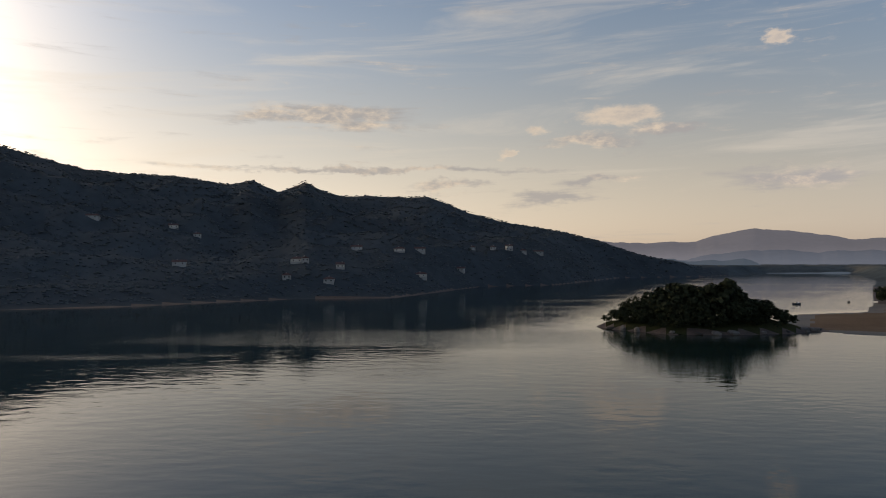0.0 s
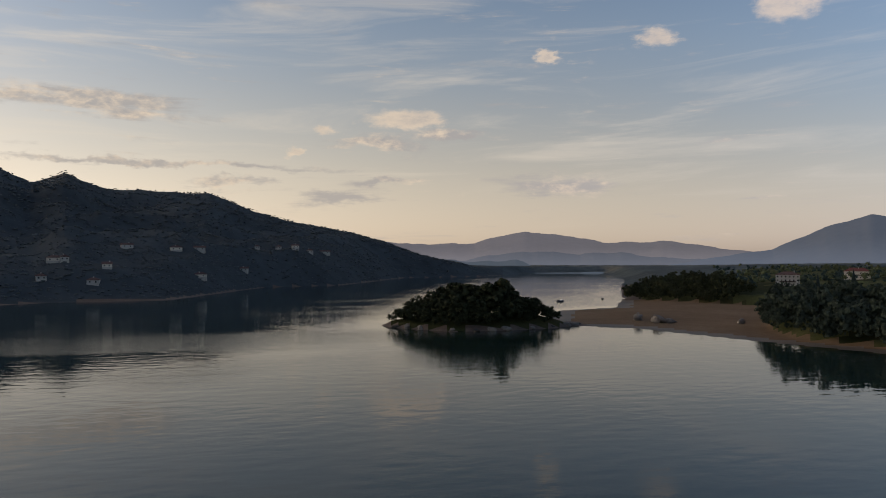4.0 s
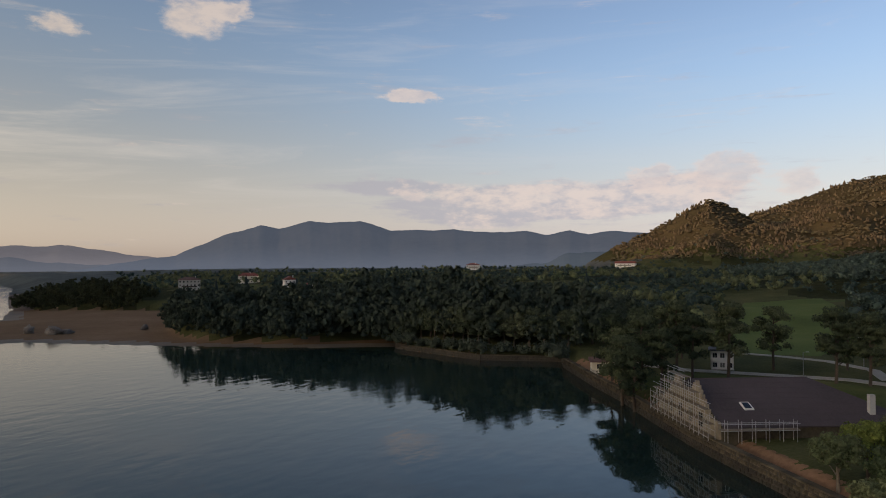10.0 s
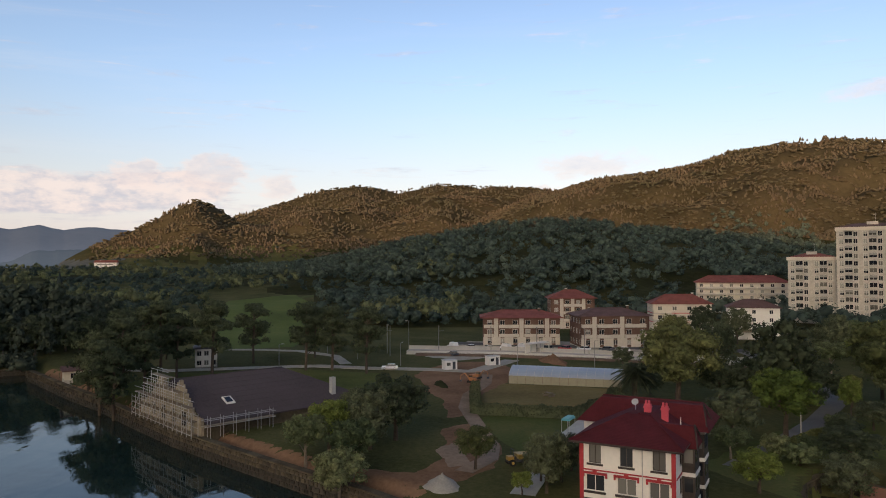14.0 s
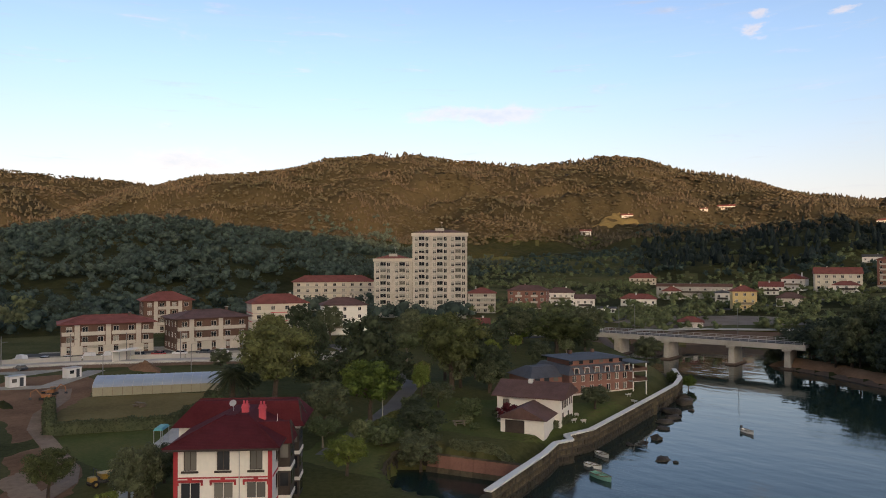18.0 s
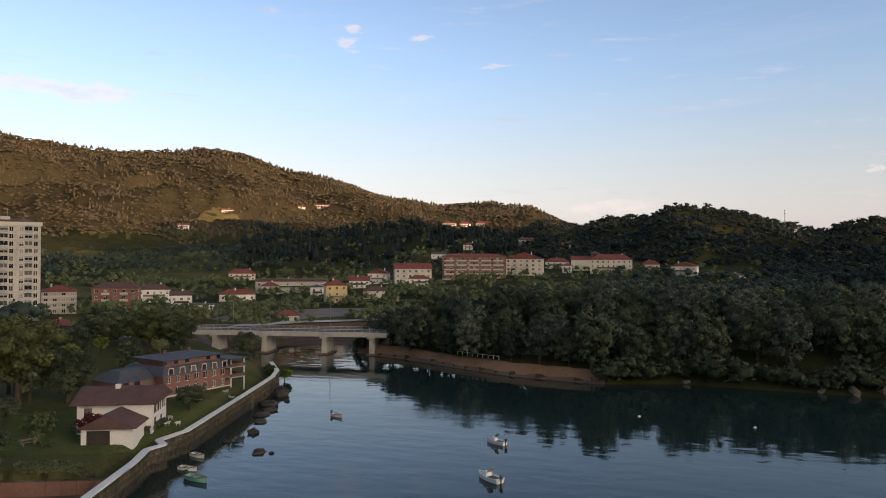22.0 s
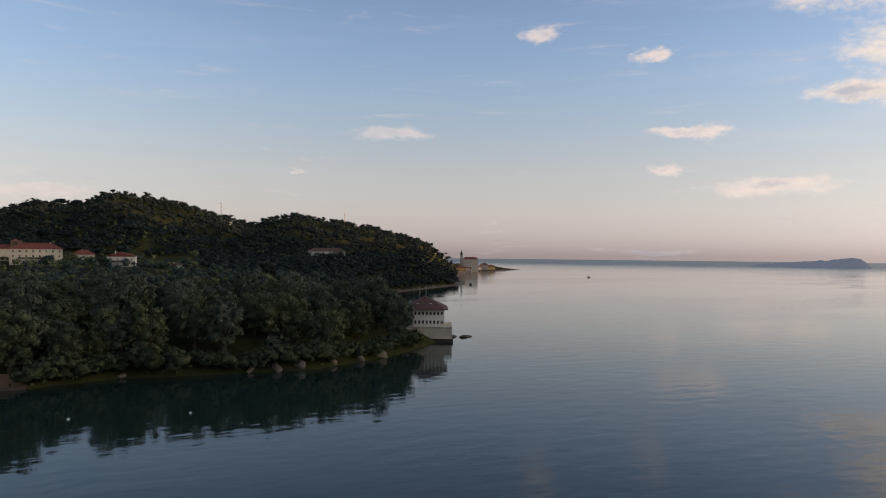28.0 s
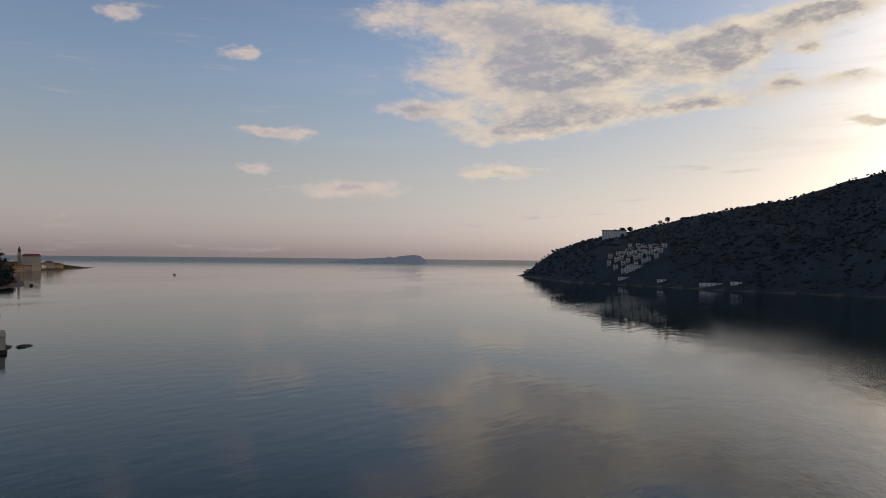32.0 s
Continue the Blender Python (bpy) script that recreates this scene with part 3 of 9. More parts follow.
def land(px, py):
    """Ground height over the sea at each place."""
    px, py = np.asarray(px, float), np.asarray(py, float)
    r, az = np.hypot(px, py), np.degrees(np.arctan2(px, py))
    az = np.where(az < -118, az + 360, az)
    keys = sorted(LOW)
    table = np.array([LOW[k] for k in keys])
    col = np.interp(np.log(np.maximum(r, 1)), np.log(LOW_R), np.arange(len(LOW_R)))
    row = np.interp(az, keys, np.arange(len(keys)))
    r0, c0 = np.minimum(row.astype(int), len(keys) - 2), np.minimum(col.astype(int), len(LOW_R) - 2)
    fr, fc = smooth(row - r0), col - c0
    z = (table[r0, c0] * (1 - fr) + table[r0 + 1, c0] * fr) * (1 - fc) + (table[r0, c0 + 1] * (1 - fr) + table[r0 + 1, c0 + 1] * fr) * fc
    z = z + ripple(px, py, 260, 3) * np.clip((r - 260) / 300, 0, 1) * 2.2
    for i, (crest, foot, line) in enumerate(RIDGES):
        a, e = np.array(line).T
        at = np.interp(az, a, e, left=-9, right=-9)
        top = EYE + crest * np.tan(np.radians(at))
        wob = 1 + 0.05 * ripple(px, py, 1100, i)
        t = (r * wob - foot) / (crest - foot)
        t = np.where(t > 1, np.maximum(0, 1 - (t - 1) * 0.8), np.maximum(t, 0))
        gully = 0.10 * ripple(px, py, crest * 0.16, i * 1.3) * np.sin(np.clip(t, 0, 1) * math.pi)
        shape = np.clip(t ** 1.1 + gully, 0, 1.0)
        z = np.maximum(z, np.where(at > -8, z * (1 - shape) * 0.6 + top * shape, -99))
    bay = signed(px, py, BAY)
    bank = smooth(-bay / np.where(r > 500, 60.0, 5.0))
    shore = np.where(bay < 0, np.minimum(z * bank + 0.0, 0.25 - bay * 0.7), np.maximum(-4, -0.1 * bay - 0.3))
    spit = signed(px, py, SPIT)
    flatland = np.clip(np.minimum(-bay, 60) * 0.03, -1, 1.4) + 0.08 * ripple(px, py, 40)
    shore = np.where((spit > -8) & (bay < 0), shore + (np.minimum(shore, flatland) - shore) * smooth((spit + 8) / 8), shore)
    for isle, high, wide in ((ISLET, 6.0, 22.0), (WOODED_ISLE, 8.0, 26.0)):
        d = signed(px, py, isle)
        shore = np.where(d > -6, np.maximum(shore, np.where(d > 0, np.minimum(0.4 + d * 0.5, 2.0) + (high - 2) * smooth(d / wide), d * 0.5 + 0.4)), shore)
    pool = signed(px, py, POOL)
    shore = np.where(pool > -1.0, np.minimum(shore, -0.4 - pool * 0.3), shore)
    return shore


def height(x, y):
    return float(land(np.array([x]), np.array([y]))[0])

# ---------------------------------------------------------------- mesh helpers
def mesh_object(name, verts, faces, mats, index=None, parent=None, label="", smooth_faces=False):
    me = bpy.data.meshes.new(name)
    me.from_pydata(verts, [], faces)
    for m in (mats if isinstance(mats, (list, tuple)) else [mats]):
        me.materials.append(m)
    if index is not None:
        me.polygons.foreach_set("material_index", np.asarray(index, dtype=np.int32))
    if smooth_faces:
        me.polygons.foreach_set("use_smooth", np.ones(len(me.polygons), bool))
    me.update()
    ob = new(name, me)
    if parent:
        ob.parent = parent
    if label:
        ob["label"] = label
    return ob


def grid_object(name, verts, quads, mats, index=None, smooth_faces=True):
    """A large mesh straight from arrays: verts (n, 3), quads (m, 3 or 4)."""
    me = bpy.data.meshes.new(name)
    k = quads.shape[1]
    me.vertices.add(len(verts))
    me.vertices.foreach_set("co", np.ascontiguousarray(verts, dtype=np.float32).ravel())
    me.loops.add(quads.size)
    me.loops.foreach_set("vertex_index", np.ascontiguousarray(quads, dtype=np.int32).ravel())
    me.polygons.add(len(quads))
    me.polygons.foreach_set("loop_start", np.arange(0, quads.size, k, dtype=np.int32))
    for m in mats:
        me.materials.append(m)
    if index is not None:
        me.polygons.foreach_set("material_index", np.asarray(index, dtype=np.int32))
    me.polygons.foreach_set("use_smooth", np.full(len(quads), smooth_faces))
    me.update(calc_edges=True)
    return new(name, me)


# ---------------------------------------------------------------- ground and water
def make_ground():
    rings = np.exp(np.linspace(math.log(48), math.log(4850), 250))
    steps = 1200
    azs = np.radians(np.linspace(-180, 180, steps, endpoint=False))
    rr, aa = np.meshgrid(rings, azs, indexing="ij")
    px, py = rr * np.sin(aa), rr * np.cos(aa)
    pz = land(px, py)
    verts = np.stack([px, py, pz], -1).reshape(-1, 3)
    i, j = np.meshgrid(np.arange(len(rings) - 1), np.arange(steps), indexing="ij")
    j2 = (j + 1) % steps
    quads = np.stack([i * steps + j, i * steps + j2, (i + 1) * steps + j2, (i + 1) * steps + j], -1).reshape(-1, 4)
    c = verts[quads].mean(1)
    quads, c = quads[c[:, 2] > -1.2], c[c[:, 2] > -1.2]
    x, y, z = c.T
    r, az_ = np.hypot(x, y), np.degrees(np.arctan2(x, y))
    bay, spit = signed(x, y, BAY), signed(x, y, SPIT)
    kind = np.zeros(len(c), int)                               # grass
    kind[(r > 300) & (ripple(x, y, 300, 7) > 0.1)] = 1         # woodland floor
    kind[(az_ > 149) & (az_ < 186) & (r > 330) & (ripple(x, y, 80, 4) > -0.5)] = 1
    kind[signed(x, y, WOODED_ISLE) > -4] = 1
    kind[(z > 70)] = 2                                         # hill scrub
    kind[(az_ > -60) & (az_ < 26) & (r > 480) & (z > 0.6)] = 1
    kind[(az_ < -60) & (az_ > -118) & (z > 0.6)] = 1
    kind[((az_ > 186) | (az_ < -144)) & (r > 380) & (z > 0.6)] = 1
    kind[(r > 450) & (z <= 70) & (az_ < 100) & (ripple(x, y, 420, 11) > 0.75)] = 3
    kind[(az_ > 92) & (az_ < 137) & (r > 300) & (z <= 70)] = 1
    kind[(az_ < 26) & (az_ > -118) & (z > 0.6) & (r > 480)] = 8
    kind[(z < 0.9) & (r > 140)] = 5
    kind[(r < 700) & (z < 2.6) & (spit > -3)] = 4
    kind[(az_ > 15) & (az_ < 64) & (z < 0.9) & (r < 600)] = 4
    kind[(kind == 4) & (z < 0.35)] = 6
    kind[(signed(x, y, WOODED_ISLE) > -5) & (x < 6)] = 1
    islet = signed(x, y, ISLET) > -9
    kind[islet] = np.where(z[islet] < 1.2, 5, 1)
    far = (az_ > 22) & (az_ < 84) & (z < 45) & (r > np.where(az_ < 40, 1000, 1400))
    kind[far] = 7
    ob = grid_object("ground", verts, quads, [GRASS, WOODLAND, HEATH, PASTURE, SAND, MUD, WET_SAND, HAZED_GROUND, HAZED_WOODLAND], kind)
    return tagged(ob, "rolling ground with sand spit, meadows and wooded hills", "ground", kind="structure")


ground = make_ground()

wm = bpy.data.meshes.new("water")
S = 4950
wm.from_pydata([(S * math.cos(a * math.pi / 90), S * math.sin(a * math.pi / 90), 0) for a in range(180)], [], [tuple(range(180))])
wm.materials.append(WATER)
water = tagged(new("water", wm), "calm estuary water with faint ripples", "water", kind="structure")


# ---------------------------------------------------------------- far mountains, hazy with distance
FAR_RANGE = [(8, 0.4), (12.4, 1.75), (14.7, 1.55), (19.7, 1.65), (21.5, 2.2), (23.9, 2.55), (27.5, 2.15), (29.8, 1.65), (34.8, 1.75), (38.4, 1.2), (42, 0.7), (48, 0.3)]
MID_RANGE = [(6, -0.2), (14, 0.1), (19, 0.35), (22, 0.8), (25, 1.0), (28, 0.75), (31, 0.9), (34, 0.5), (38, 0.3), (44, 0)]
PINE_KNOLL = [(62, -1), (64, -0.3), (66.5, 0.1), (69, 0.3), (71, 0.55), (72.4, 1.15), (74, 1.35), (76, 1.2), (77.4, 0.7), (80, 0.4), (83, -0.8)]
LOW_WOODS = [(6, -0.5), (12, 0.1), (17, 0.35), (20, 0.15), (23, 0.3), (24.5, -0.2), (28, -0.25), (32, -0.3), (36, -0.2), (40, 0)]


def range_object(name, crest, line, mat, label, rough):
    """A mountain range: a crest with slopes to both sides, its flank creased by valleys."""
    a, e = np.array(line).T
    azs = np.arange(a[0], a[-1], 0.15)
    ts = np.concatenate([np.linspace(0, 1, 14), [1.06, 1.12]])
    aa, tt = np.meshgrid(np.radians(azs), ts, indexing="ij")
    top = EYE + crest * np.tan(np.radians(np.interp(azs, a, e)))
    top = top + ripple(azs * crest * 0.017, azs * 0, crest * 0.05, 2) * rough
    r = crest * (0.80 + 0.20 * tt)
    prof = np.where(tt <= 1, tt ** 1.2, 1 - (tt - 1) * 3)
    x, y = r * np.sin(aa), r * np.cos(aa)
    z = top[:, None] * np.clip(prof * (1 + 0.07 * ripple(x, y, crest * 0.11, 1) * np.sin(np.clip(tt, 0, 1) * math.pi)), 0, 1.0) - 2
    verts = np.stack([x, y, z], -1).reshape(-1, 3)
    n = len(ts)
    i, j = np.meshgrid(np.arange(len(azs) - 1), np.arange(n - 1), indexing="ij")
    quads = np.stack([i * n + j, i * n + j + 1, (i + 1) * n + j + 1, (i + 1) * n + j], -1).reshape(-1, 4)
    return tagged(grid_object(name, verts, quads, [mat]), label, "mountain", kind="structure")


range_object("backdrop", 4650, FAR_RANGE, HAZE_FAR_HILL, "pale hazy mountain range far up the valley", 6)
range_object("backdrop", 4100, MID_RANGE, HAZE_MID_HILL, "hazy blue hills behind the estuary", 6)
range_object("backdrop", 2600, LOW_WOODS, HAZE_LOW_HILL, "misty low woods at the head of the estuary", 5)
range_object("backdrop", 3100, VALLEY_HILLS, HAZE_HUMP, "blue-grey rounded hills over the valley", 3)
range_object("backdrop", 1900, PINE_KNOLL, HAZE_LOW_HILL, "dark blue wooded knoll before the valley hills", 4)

# ---------------------------------------------------------------- building blocks
class Shape:
    """Collects boxes, prisms and tubes into one mesh."""

    def __init__(self):
        self.v, self.f, self.k = [], [], []

    def face(self, pts, k=0):
        n = len(self.v)
        self.v += [tuple(p) for p in pts]
        self.f.append(tuple(range(n, n + len(pts))))
        self.k.append(k)
        return self

    def solid(self, low, high, k=0):
        """Between two outlines with the same number of points."""
        n, m = len(self.v), len(low)
        self.v += [tuple(p) for p in low] + [tuple(p) for p in high]
        fs = [tuple(range(n + m - 1, n - 1, -1)), tuple(range(n + m, n + 2 * m))]
        fs += [(n + i, n + (i + 1) % m, n + m + (i + 1) % m, n + m + i) for i in range(m)]
        self.f += fs
        self.k += [k] * len(fs)
        return self

    def box(self, x0, y0, z0, x1, y1, z1, k=0):
        return self.solid([(x0, y0, z0), (x1, y0, z0), (x1, y1, z0), (x0, y1, z0)], [(x0, y0, z1), (x1, y0, z1), (x1, y1, z1), (x0, y1, z1)], k)

    def tube(self, path, radii, sides=7, k=0):
        rings = []
        for i, p in enumerate(path):
            p = Vector(p)
            d = (Vector(path[min(i + 1, len(path) - 1)]) - Vector(path[max(i - 1, 0)])).normalized()
            a = d.orthogonal().normalized()
            b = d.cross(a)
            n = len(self.v)
            rings.append(n)
            self.v += [tuple(p + (a * math.cos(2 * math.pi * s / sides) + b * math.sin(2 * math.pi * s / sides)) * radii[i]) for s in range(sides)]
        for r0, r1 in zip(rings, rings[1:]):
            for s in range(sides):
                self.f.append((r0 + s, r0 + (s + 1) % sides, r1 + (s + 1) % sides, r1 + s))
                self.k.append(k)
        self.f += [tuple(rings[0] + s for s in range(sides - 1, -1, -1)), tuple(rings[-1] + s for s in range(sides))]
        self.k += [k, k]
        return self

    def rod(self, a, b, r, sides=5, k=0):
        return self.tube([a, b], [r, r], sides, k)

    def mesh(self, name, mats):
        me = bpy.data.meshes.new(name)
        me.from_pydata(self.v, [], self.f)
        mats = mats if isinstance(mats, (list, tuple)) else [mats]
        for m in mats:
            me.materials.append(m)
        if len(mats) > 1:
            me.polygons.foreach_set("material_index", np.asarray(self.k, dtype=np.int32))
        return me


def part(name, shape, mats, parent=None, label=""):
    """One mesh object, from a Shape or from a mesh that others share."""
    ob = new(name, shape.mesh(name, mats) if isinstance(shape, Shape) else shape)
    if parent:
        ob.parent = parent
    if label:
        ob["label"] = label
    return ob


def thing(name, m, label, category, group=""):
    ob = new(name)
    ob.empty_display_size = 0.5
    ob.matrix_world = m
    return tagged(ob, label, category, group)


# ---------------------------------------------------------------- plants
def ball(level):
    bm = bmesh.new()
    bmesh.ops.create_icosphere(bm, subdivisions=level, radius=1.0)
    v = np.array([p.co[:] for p in bm.verts])
    f = np.array([[p.index for p in q.verts] for q in bm.faces])
    bm.free()
    return v, f


BALL1, BALL2 = ball(1), ball(2)


def foliage(lobes, leaves, size, rng, core=BALL2, droop=0.25):
    """Leaf blades over several uneven lobes, round a rough dark core: verts and triangles."""
    vs, fs, n = [], [], 0
    total = sum(l[3] * l[4] + l[3] * l[5] for l in lobes)
    for cx, cy, cz, rx, ry, rz in lobes:
        bv, bf = core
        jag = 0.62 * (1 + 0.16 * rng.standard_normal((len(bv), 1)))
        vs.append(bv * jag * (rx, ry, rz) + (cx, cy, cz))
        fs.append(bf + n)
        n += len(bv)
        m = max(8, int(leaves * (rx * ry + rx * rz) / total))
        d = rng.standard_normal((m, 3))
        d /= np.linalg.norm(d, axis=1, keepdims=True)
        d[:, 2] = np.where(d[:, 2] < -0.55, -d[:, 2], d[:, 2])
        wob = 1 + 0.10 * np.sin(d[:, :1] * 7 + cx) + 0.10 * np.sin(d[:, 1:2] * 8 + cy) + 0.08 * np.sin(d[:, 2:] * 9 + cz)
        p = d * (rx, ry, rz) * (0.70 + 0.44 * rng.random((m, 1)) ** 0.7) * wob + (cx, cy, cz)
        side = np.cross(d, rng.standard_normal((m, 3)))
        side /= np.linalg.norm(side, axis=1, keepdims=True) + 1e-9
        along = np.cross(side, d) + d * (0.5 * rng.standard_normal((m, 1))) - np.array([0, 0, droop])
        along /= np.linalg.norm(along, axis=1, keepdims=True) + 1e-9
        s = size * (0.6 + 0.8 * rng.random((m, 1)))
        a, b, c, e = p - along * s * 0.6, p + side * s * 0.42, p + along * s * 0.7, p - side * s * 0.42
        vs.append(np.stack([a, b, c, e], 1).reshape(-1, 3))
        k = n + 4 * np.arange(m)[:, None]
        fs += [k + np.array([0, 1, 2]), k + np.array([0, 2, 3])]
        n += 4 * m
    return np.concatenate(vs), np.concatenate(fs)


def tri_mesh(name, v, f, mat):
    me = bpy.data.meshes.new(name)
    me.vertices.add(len(v))
    me.vertices.foreach_set("co", np.ascontiguousarray(v, dtype=np.float32).ravel())
    me.loops.add(f.size)
    me.loops.foreach_set("vertex_index", np.ascontiguousarray(f, dtype=np.int32).ravel())
    me.polygons.add(len(f))
    me.polygons.foreach_set("loop_start", np.arange(0, f.size, 3, dtype=np.int32))
    me.materials.append(mat)
    me.update(calc_edges=True)
    return me


def broad_lobes(rng, h, w, low=0.22, count=20):
    """Lobes of a round, uneven crown, h tall and w wide, standing on z = 0."""
    mid, half = (low + 0.12 + 0.97) / 2 * h, (0.97 - low - 0.12) / 2 * h
    out = [(0, 0, mid, w * 0.30, w * 0.30, half * 0.72)]
    for i in range(count):
        a, up = i * 2.39996 + rng.uniform(-0.35, 0.35), 1 - 2 * (i + 0.5) / count
        ring = math.sqrt(1 - up * up)
        k = rng.uniform(0.10, 0.17)
        reach = (w * 0.5 - w * k * 0.75) * (ring ** 0.8) * rng.uniform(0.72, 1.08)
        out.append((math.cos(a) * reach, math.sin(a) * reach, mid + up * (half - h * k * 0.4) * rng.uniform(0.8, 1.05), w * k, w * k, w * k * 0.8))
    return out


def trunk_shape(h, r, rng, limbs=4, spread=0.28):
    s = Shape()
    lean = [(rng.uniform(-0.03, 0.03) * h, rng.uniform(-0.03, 0.03) * h) for _ in range(3)]
    path = [(0, 0, -0.6), (lean[0][0] * 0.3, lean[0][1] * 0.3, h * 0.18), (lean[1][0], lean[1][1], h * 0.42), (lean[2][0], lean[2][1], h * 0.66)]
    s.tube(path, [r * 1.35, r, r * 0.75, r * 0.4], 8)
    for i in range(limbs):
        a, z0 = 2 * math.pi * i / limbs + rng.uniform(-0.4, 0.4), h * rng.uniform(0.26, 0.5)
        tip = (math.cos(a) * h * spread, math.sin(a) * h * spread, z0 + h * rng.uniform(0.18, 0.3))
        mid = (tip[0] * 0.45, tip[1] * 0.45, z0 + (tip[2] - z0) * 0.6)
        s.tube([(lean[1][0] * 0.8, lean[1][1] * 0.8, z0), mid, tip], [r * 0.5, r * 0.35, r * 0.15], 5)
    return s


# kind: height, width, leaves, leaf size, lowest lobe, leaf material, bark, label
TREES = {
    "park": (9.5, 8.6, 4200, 0.33, 0.30, LEAF, PALE_BARK, "leafy green park tree with a pale trunk"),
    "fresh": (9.0, 7.5, 3800, 0.32, 0.18, LEAF_BRIGHT, BARK, "light green broadleaf garden tree"),
    "gold": (11.0, 9.0, 5600, 0.30, 0.16, LEAF_GOLD, BARK, "large tree with leaves turning yellow"),
    "dark": (13.0, 11.0, 4200, 0.42, 0.08, LEAF_DARK, BARK, "dense dark green evergreen oak"),
    "wood": (14.0, 11.0, 2300, 0.54, -0.08, LEAF_ISLE, BARK, "dark broadleaf woodland tree on the shore"),
    "wood2": (12.0, 10.0, 2300, 0.50, -0.06, LEAF_DARK, BARK, "green broadleaf woodland tree"),
    "purple": (4.5, 4.5, 1300, 0.32, 0.10, LEAF_RED, BARK, "small purple-leaved garden tree"),
    "bush": (3.2, 4.2, 900, 0.35, -0.05, LEAF, BARK, "rounded green garden bush"),
}
PROTO = {}


def again(ob, m, group):
    """A copy at m, free of the first one's own scale."""
    return tagged(copy_thing(ob, m @ Matrix.Diagonal((*(1 / k for k in ob.scale), 1))), group=group)


def tree(kind, x, y, scale=1.0, tall=1.0, turn=0.0, base=None, group=""):
    z = height(x, y) if base is None else base
    m = pose(x, y, z, 0, 0, turn) @ Matrix.Diagonal((scale, scale, scale * tall, 1))
    key = (kind, int(abs(x * 7 + y * 3)) % 3)
    if key in PROTO:
        return again(PROTO[key], m, group)
    h, w, leaves, size, low, leaf, bark, label = TREES[kind]
    rng = np.random.default_rng(len(PROTO) * 17 + 5)
    ob = thing("bush" if kind == "bush" else "tree", m, label, "bush" if kind == "bush" else "tree", group)
    part("trunk", trunk_shape(h, h * 0.022 + 0.05, rng), bark, ob)
    part("crown", tri_mesh("crown", *foliage(broad_lobes(rng, h, w, low), leaves, size, rng, BALL1), leaf), None, ob)
    PROTO[key] = ob
    return ob


def pine(x, y, h=16.0, turn=0.0, base=None, group=""):
    """A tall umbrella pine with a bare trunk and flat plates of needles."""
    z = height(x, y) if base is None else base
    k = h / 16.0
    m = pose(x, y, z, 0, 0, turn) @ Matrix.Scale(k, 4)
    key = ("pine", int(abs(x * 5 + y)) % 2)
    if key in PROTO:
        return again(PROTO[key], m, group)
    rng = np.random.default_rng(91 + key[1])
    ob = thing("pine_tree", m, "tall dark pine with a bare trunk", "tree", group)
    s = Shape().tube([(0, 0, -0.6), (0.2, 0, 5), (0.1, 0.3, 10), (0.3, 0.2, 14.5)], [0.36, 0.28, 0.2, 0.08], 8)
    lobes = [(0.2, 0.2, 14.2, 2.6, 2.6, 1.5)]
    for i in range(22):
        a, zz = i * 2.4 + rng.uniform(-0.3, 0.3), 5.2 + 8.6 * ((i * 7) % 22) / 22 + rng.uniform(-0.5, 0.5)
        reach = rng.uniform(1.2, 3.9) * (1.1 - 0.06 * abs(zz - 9.5))
        k_ = rng.uniform(1.1, 2.0)
        lobes.append((math.cos(a) * reach, math.sin(a) * reach, zz, k_, k_, k_ * 0.62))
        s.tube([(0.1, 0.1, zz - 1.4), (math.cos(a) * reach * 0.8, math.sin(a) * reach * 0.8, zz - 0.2)], [0.12, 0.05], 5)
    part("trunk", s, BARK, ob)
    part("crown", tri_mesh("crown", *foliage(lobes, 3600, 0.42, rng, BALL1), LEAF_PINE), None, ob)
    PROTO[key] = ob
    return ob


def scatter(name, kinds, pts, sizes, talls, mat, label, rng):
    """Many far trees as one object: kinds are (verts, tris) of height 1, pts (n, 3)."""
    vs, fs, n = [], [], 0
    which = rng.integers(0, len(kinds), len(pts))
    for q, (v, f) in enumerate(kinds):
        sel = np.where(which == q)[0]
        if not len(sel):
            continue
        a = rng.uniform(0, 2 * math.pi, len(sel))
        ca, sa = np.cos(a)[:, None], np.sin(a)[:, None]
        w, t = sizes[sel][:, None], talls[sel][:, None]
        x = (v[None, :, 0] * ca - v[None, :, 1] * sa) * w + pts[sel, 0:1]
        y = (v[None, :, 0] * sa + v[None, :, 1] * ca) * w + pts[sel, 1:2]
        zz = v[None, :, 2] * t + pts[sel, 2:3]
        vs.append(np.stack([x, y, zz], -1).reshape(-1, 3))
        fs.append((f[None] + (n + len(v) * np.arange(len(sel)))[:, None, None]).reshape(-1, 3))
        n += len(v) * len(sel)
    ob = new(name, tri_mesh(name, np.concatenate(vs), np.concatenate(fs), mat))
    return tagged(ob, label, "forest", kind="stuff")


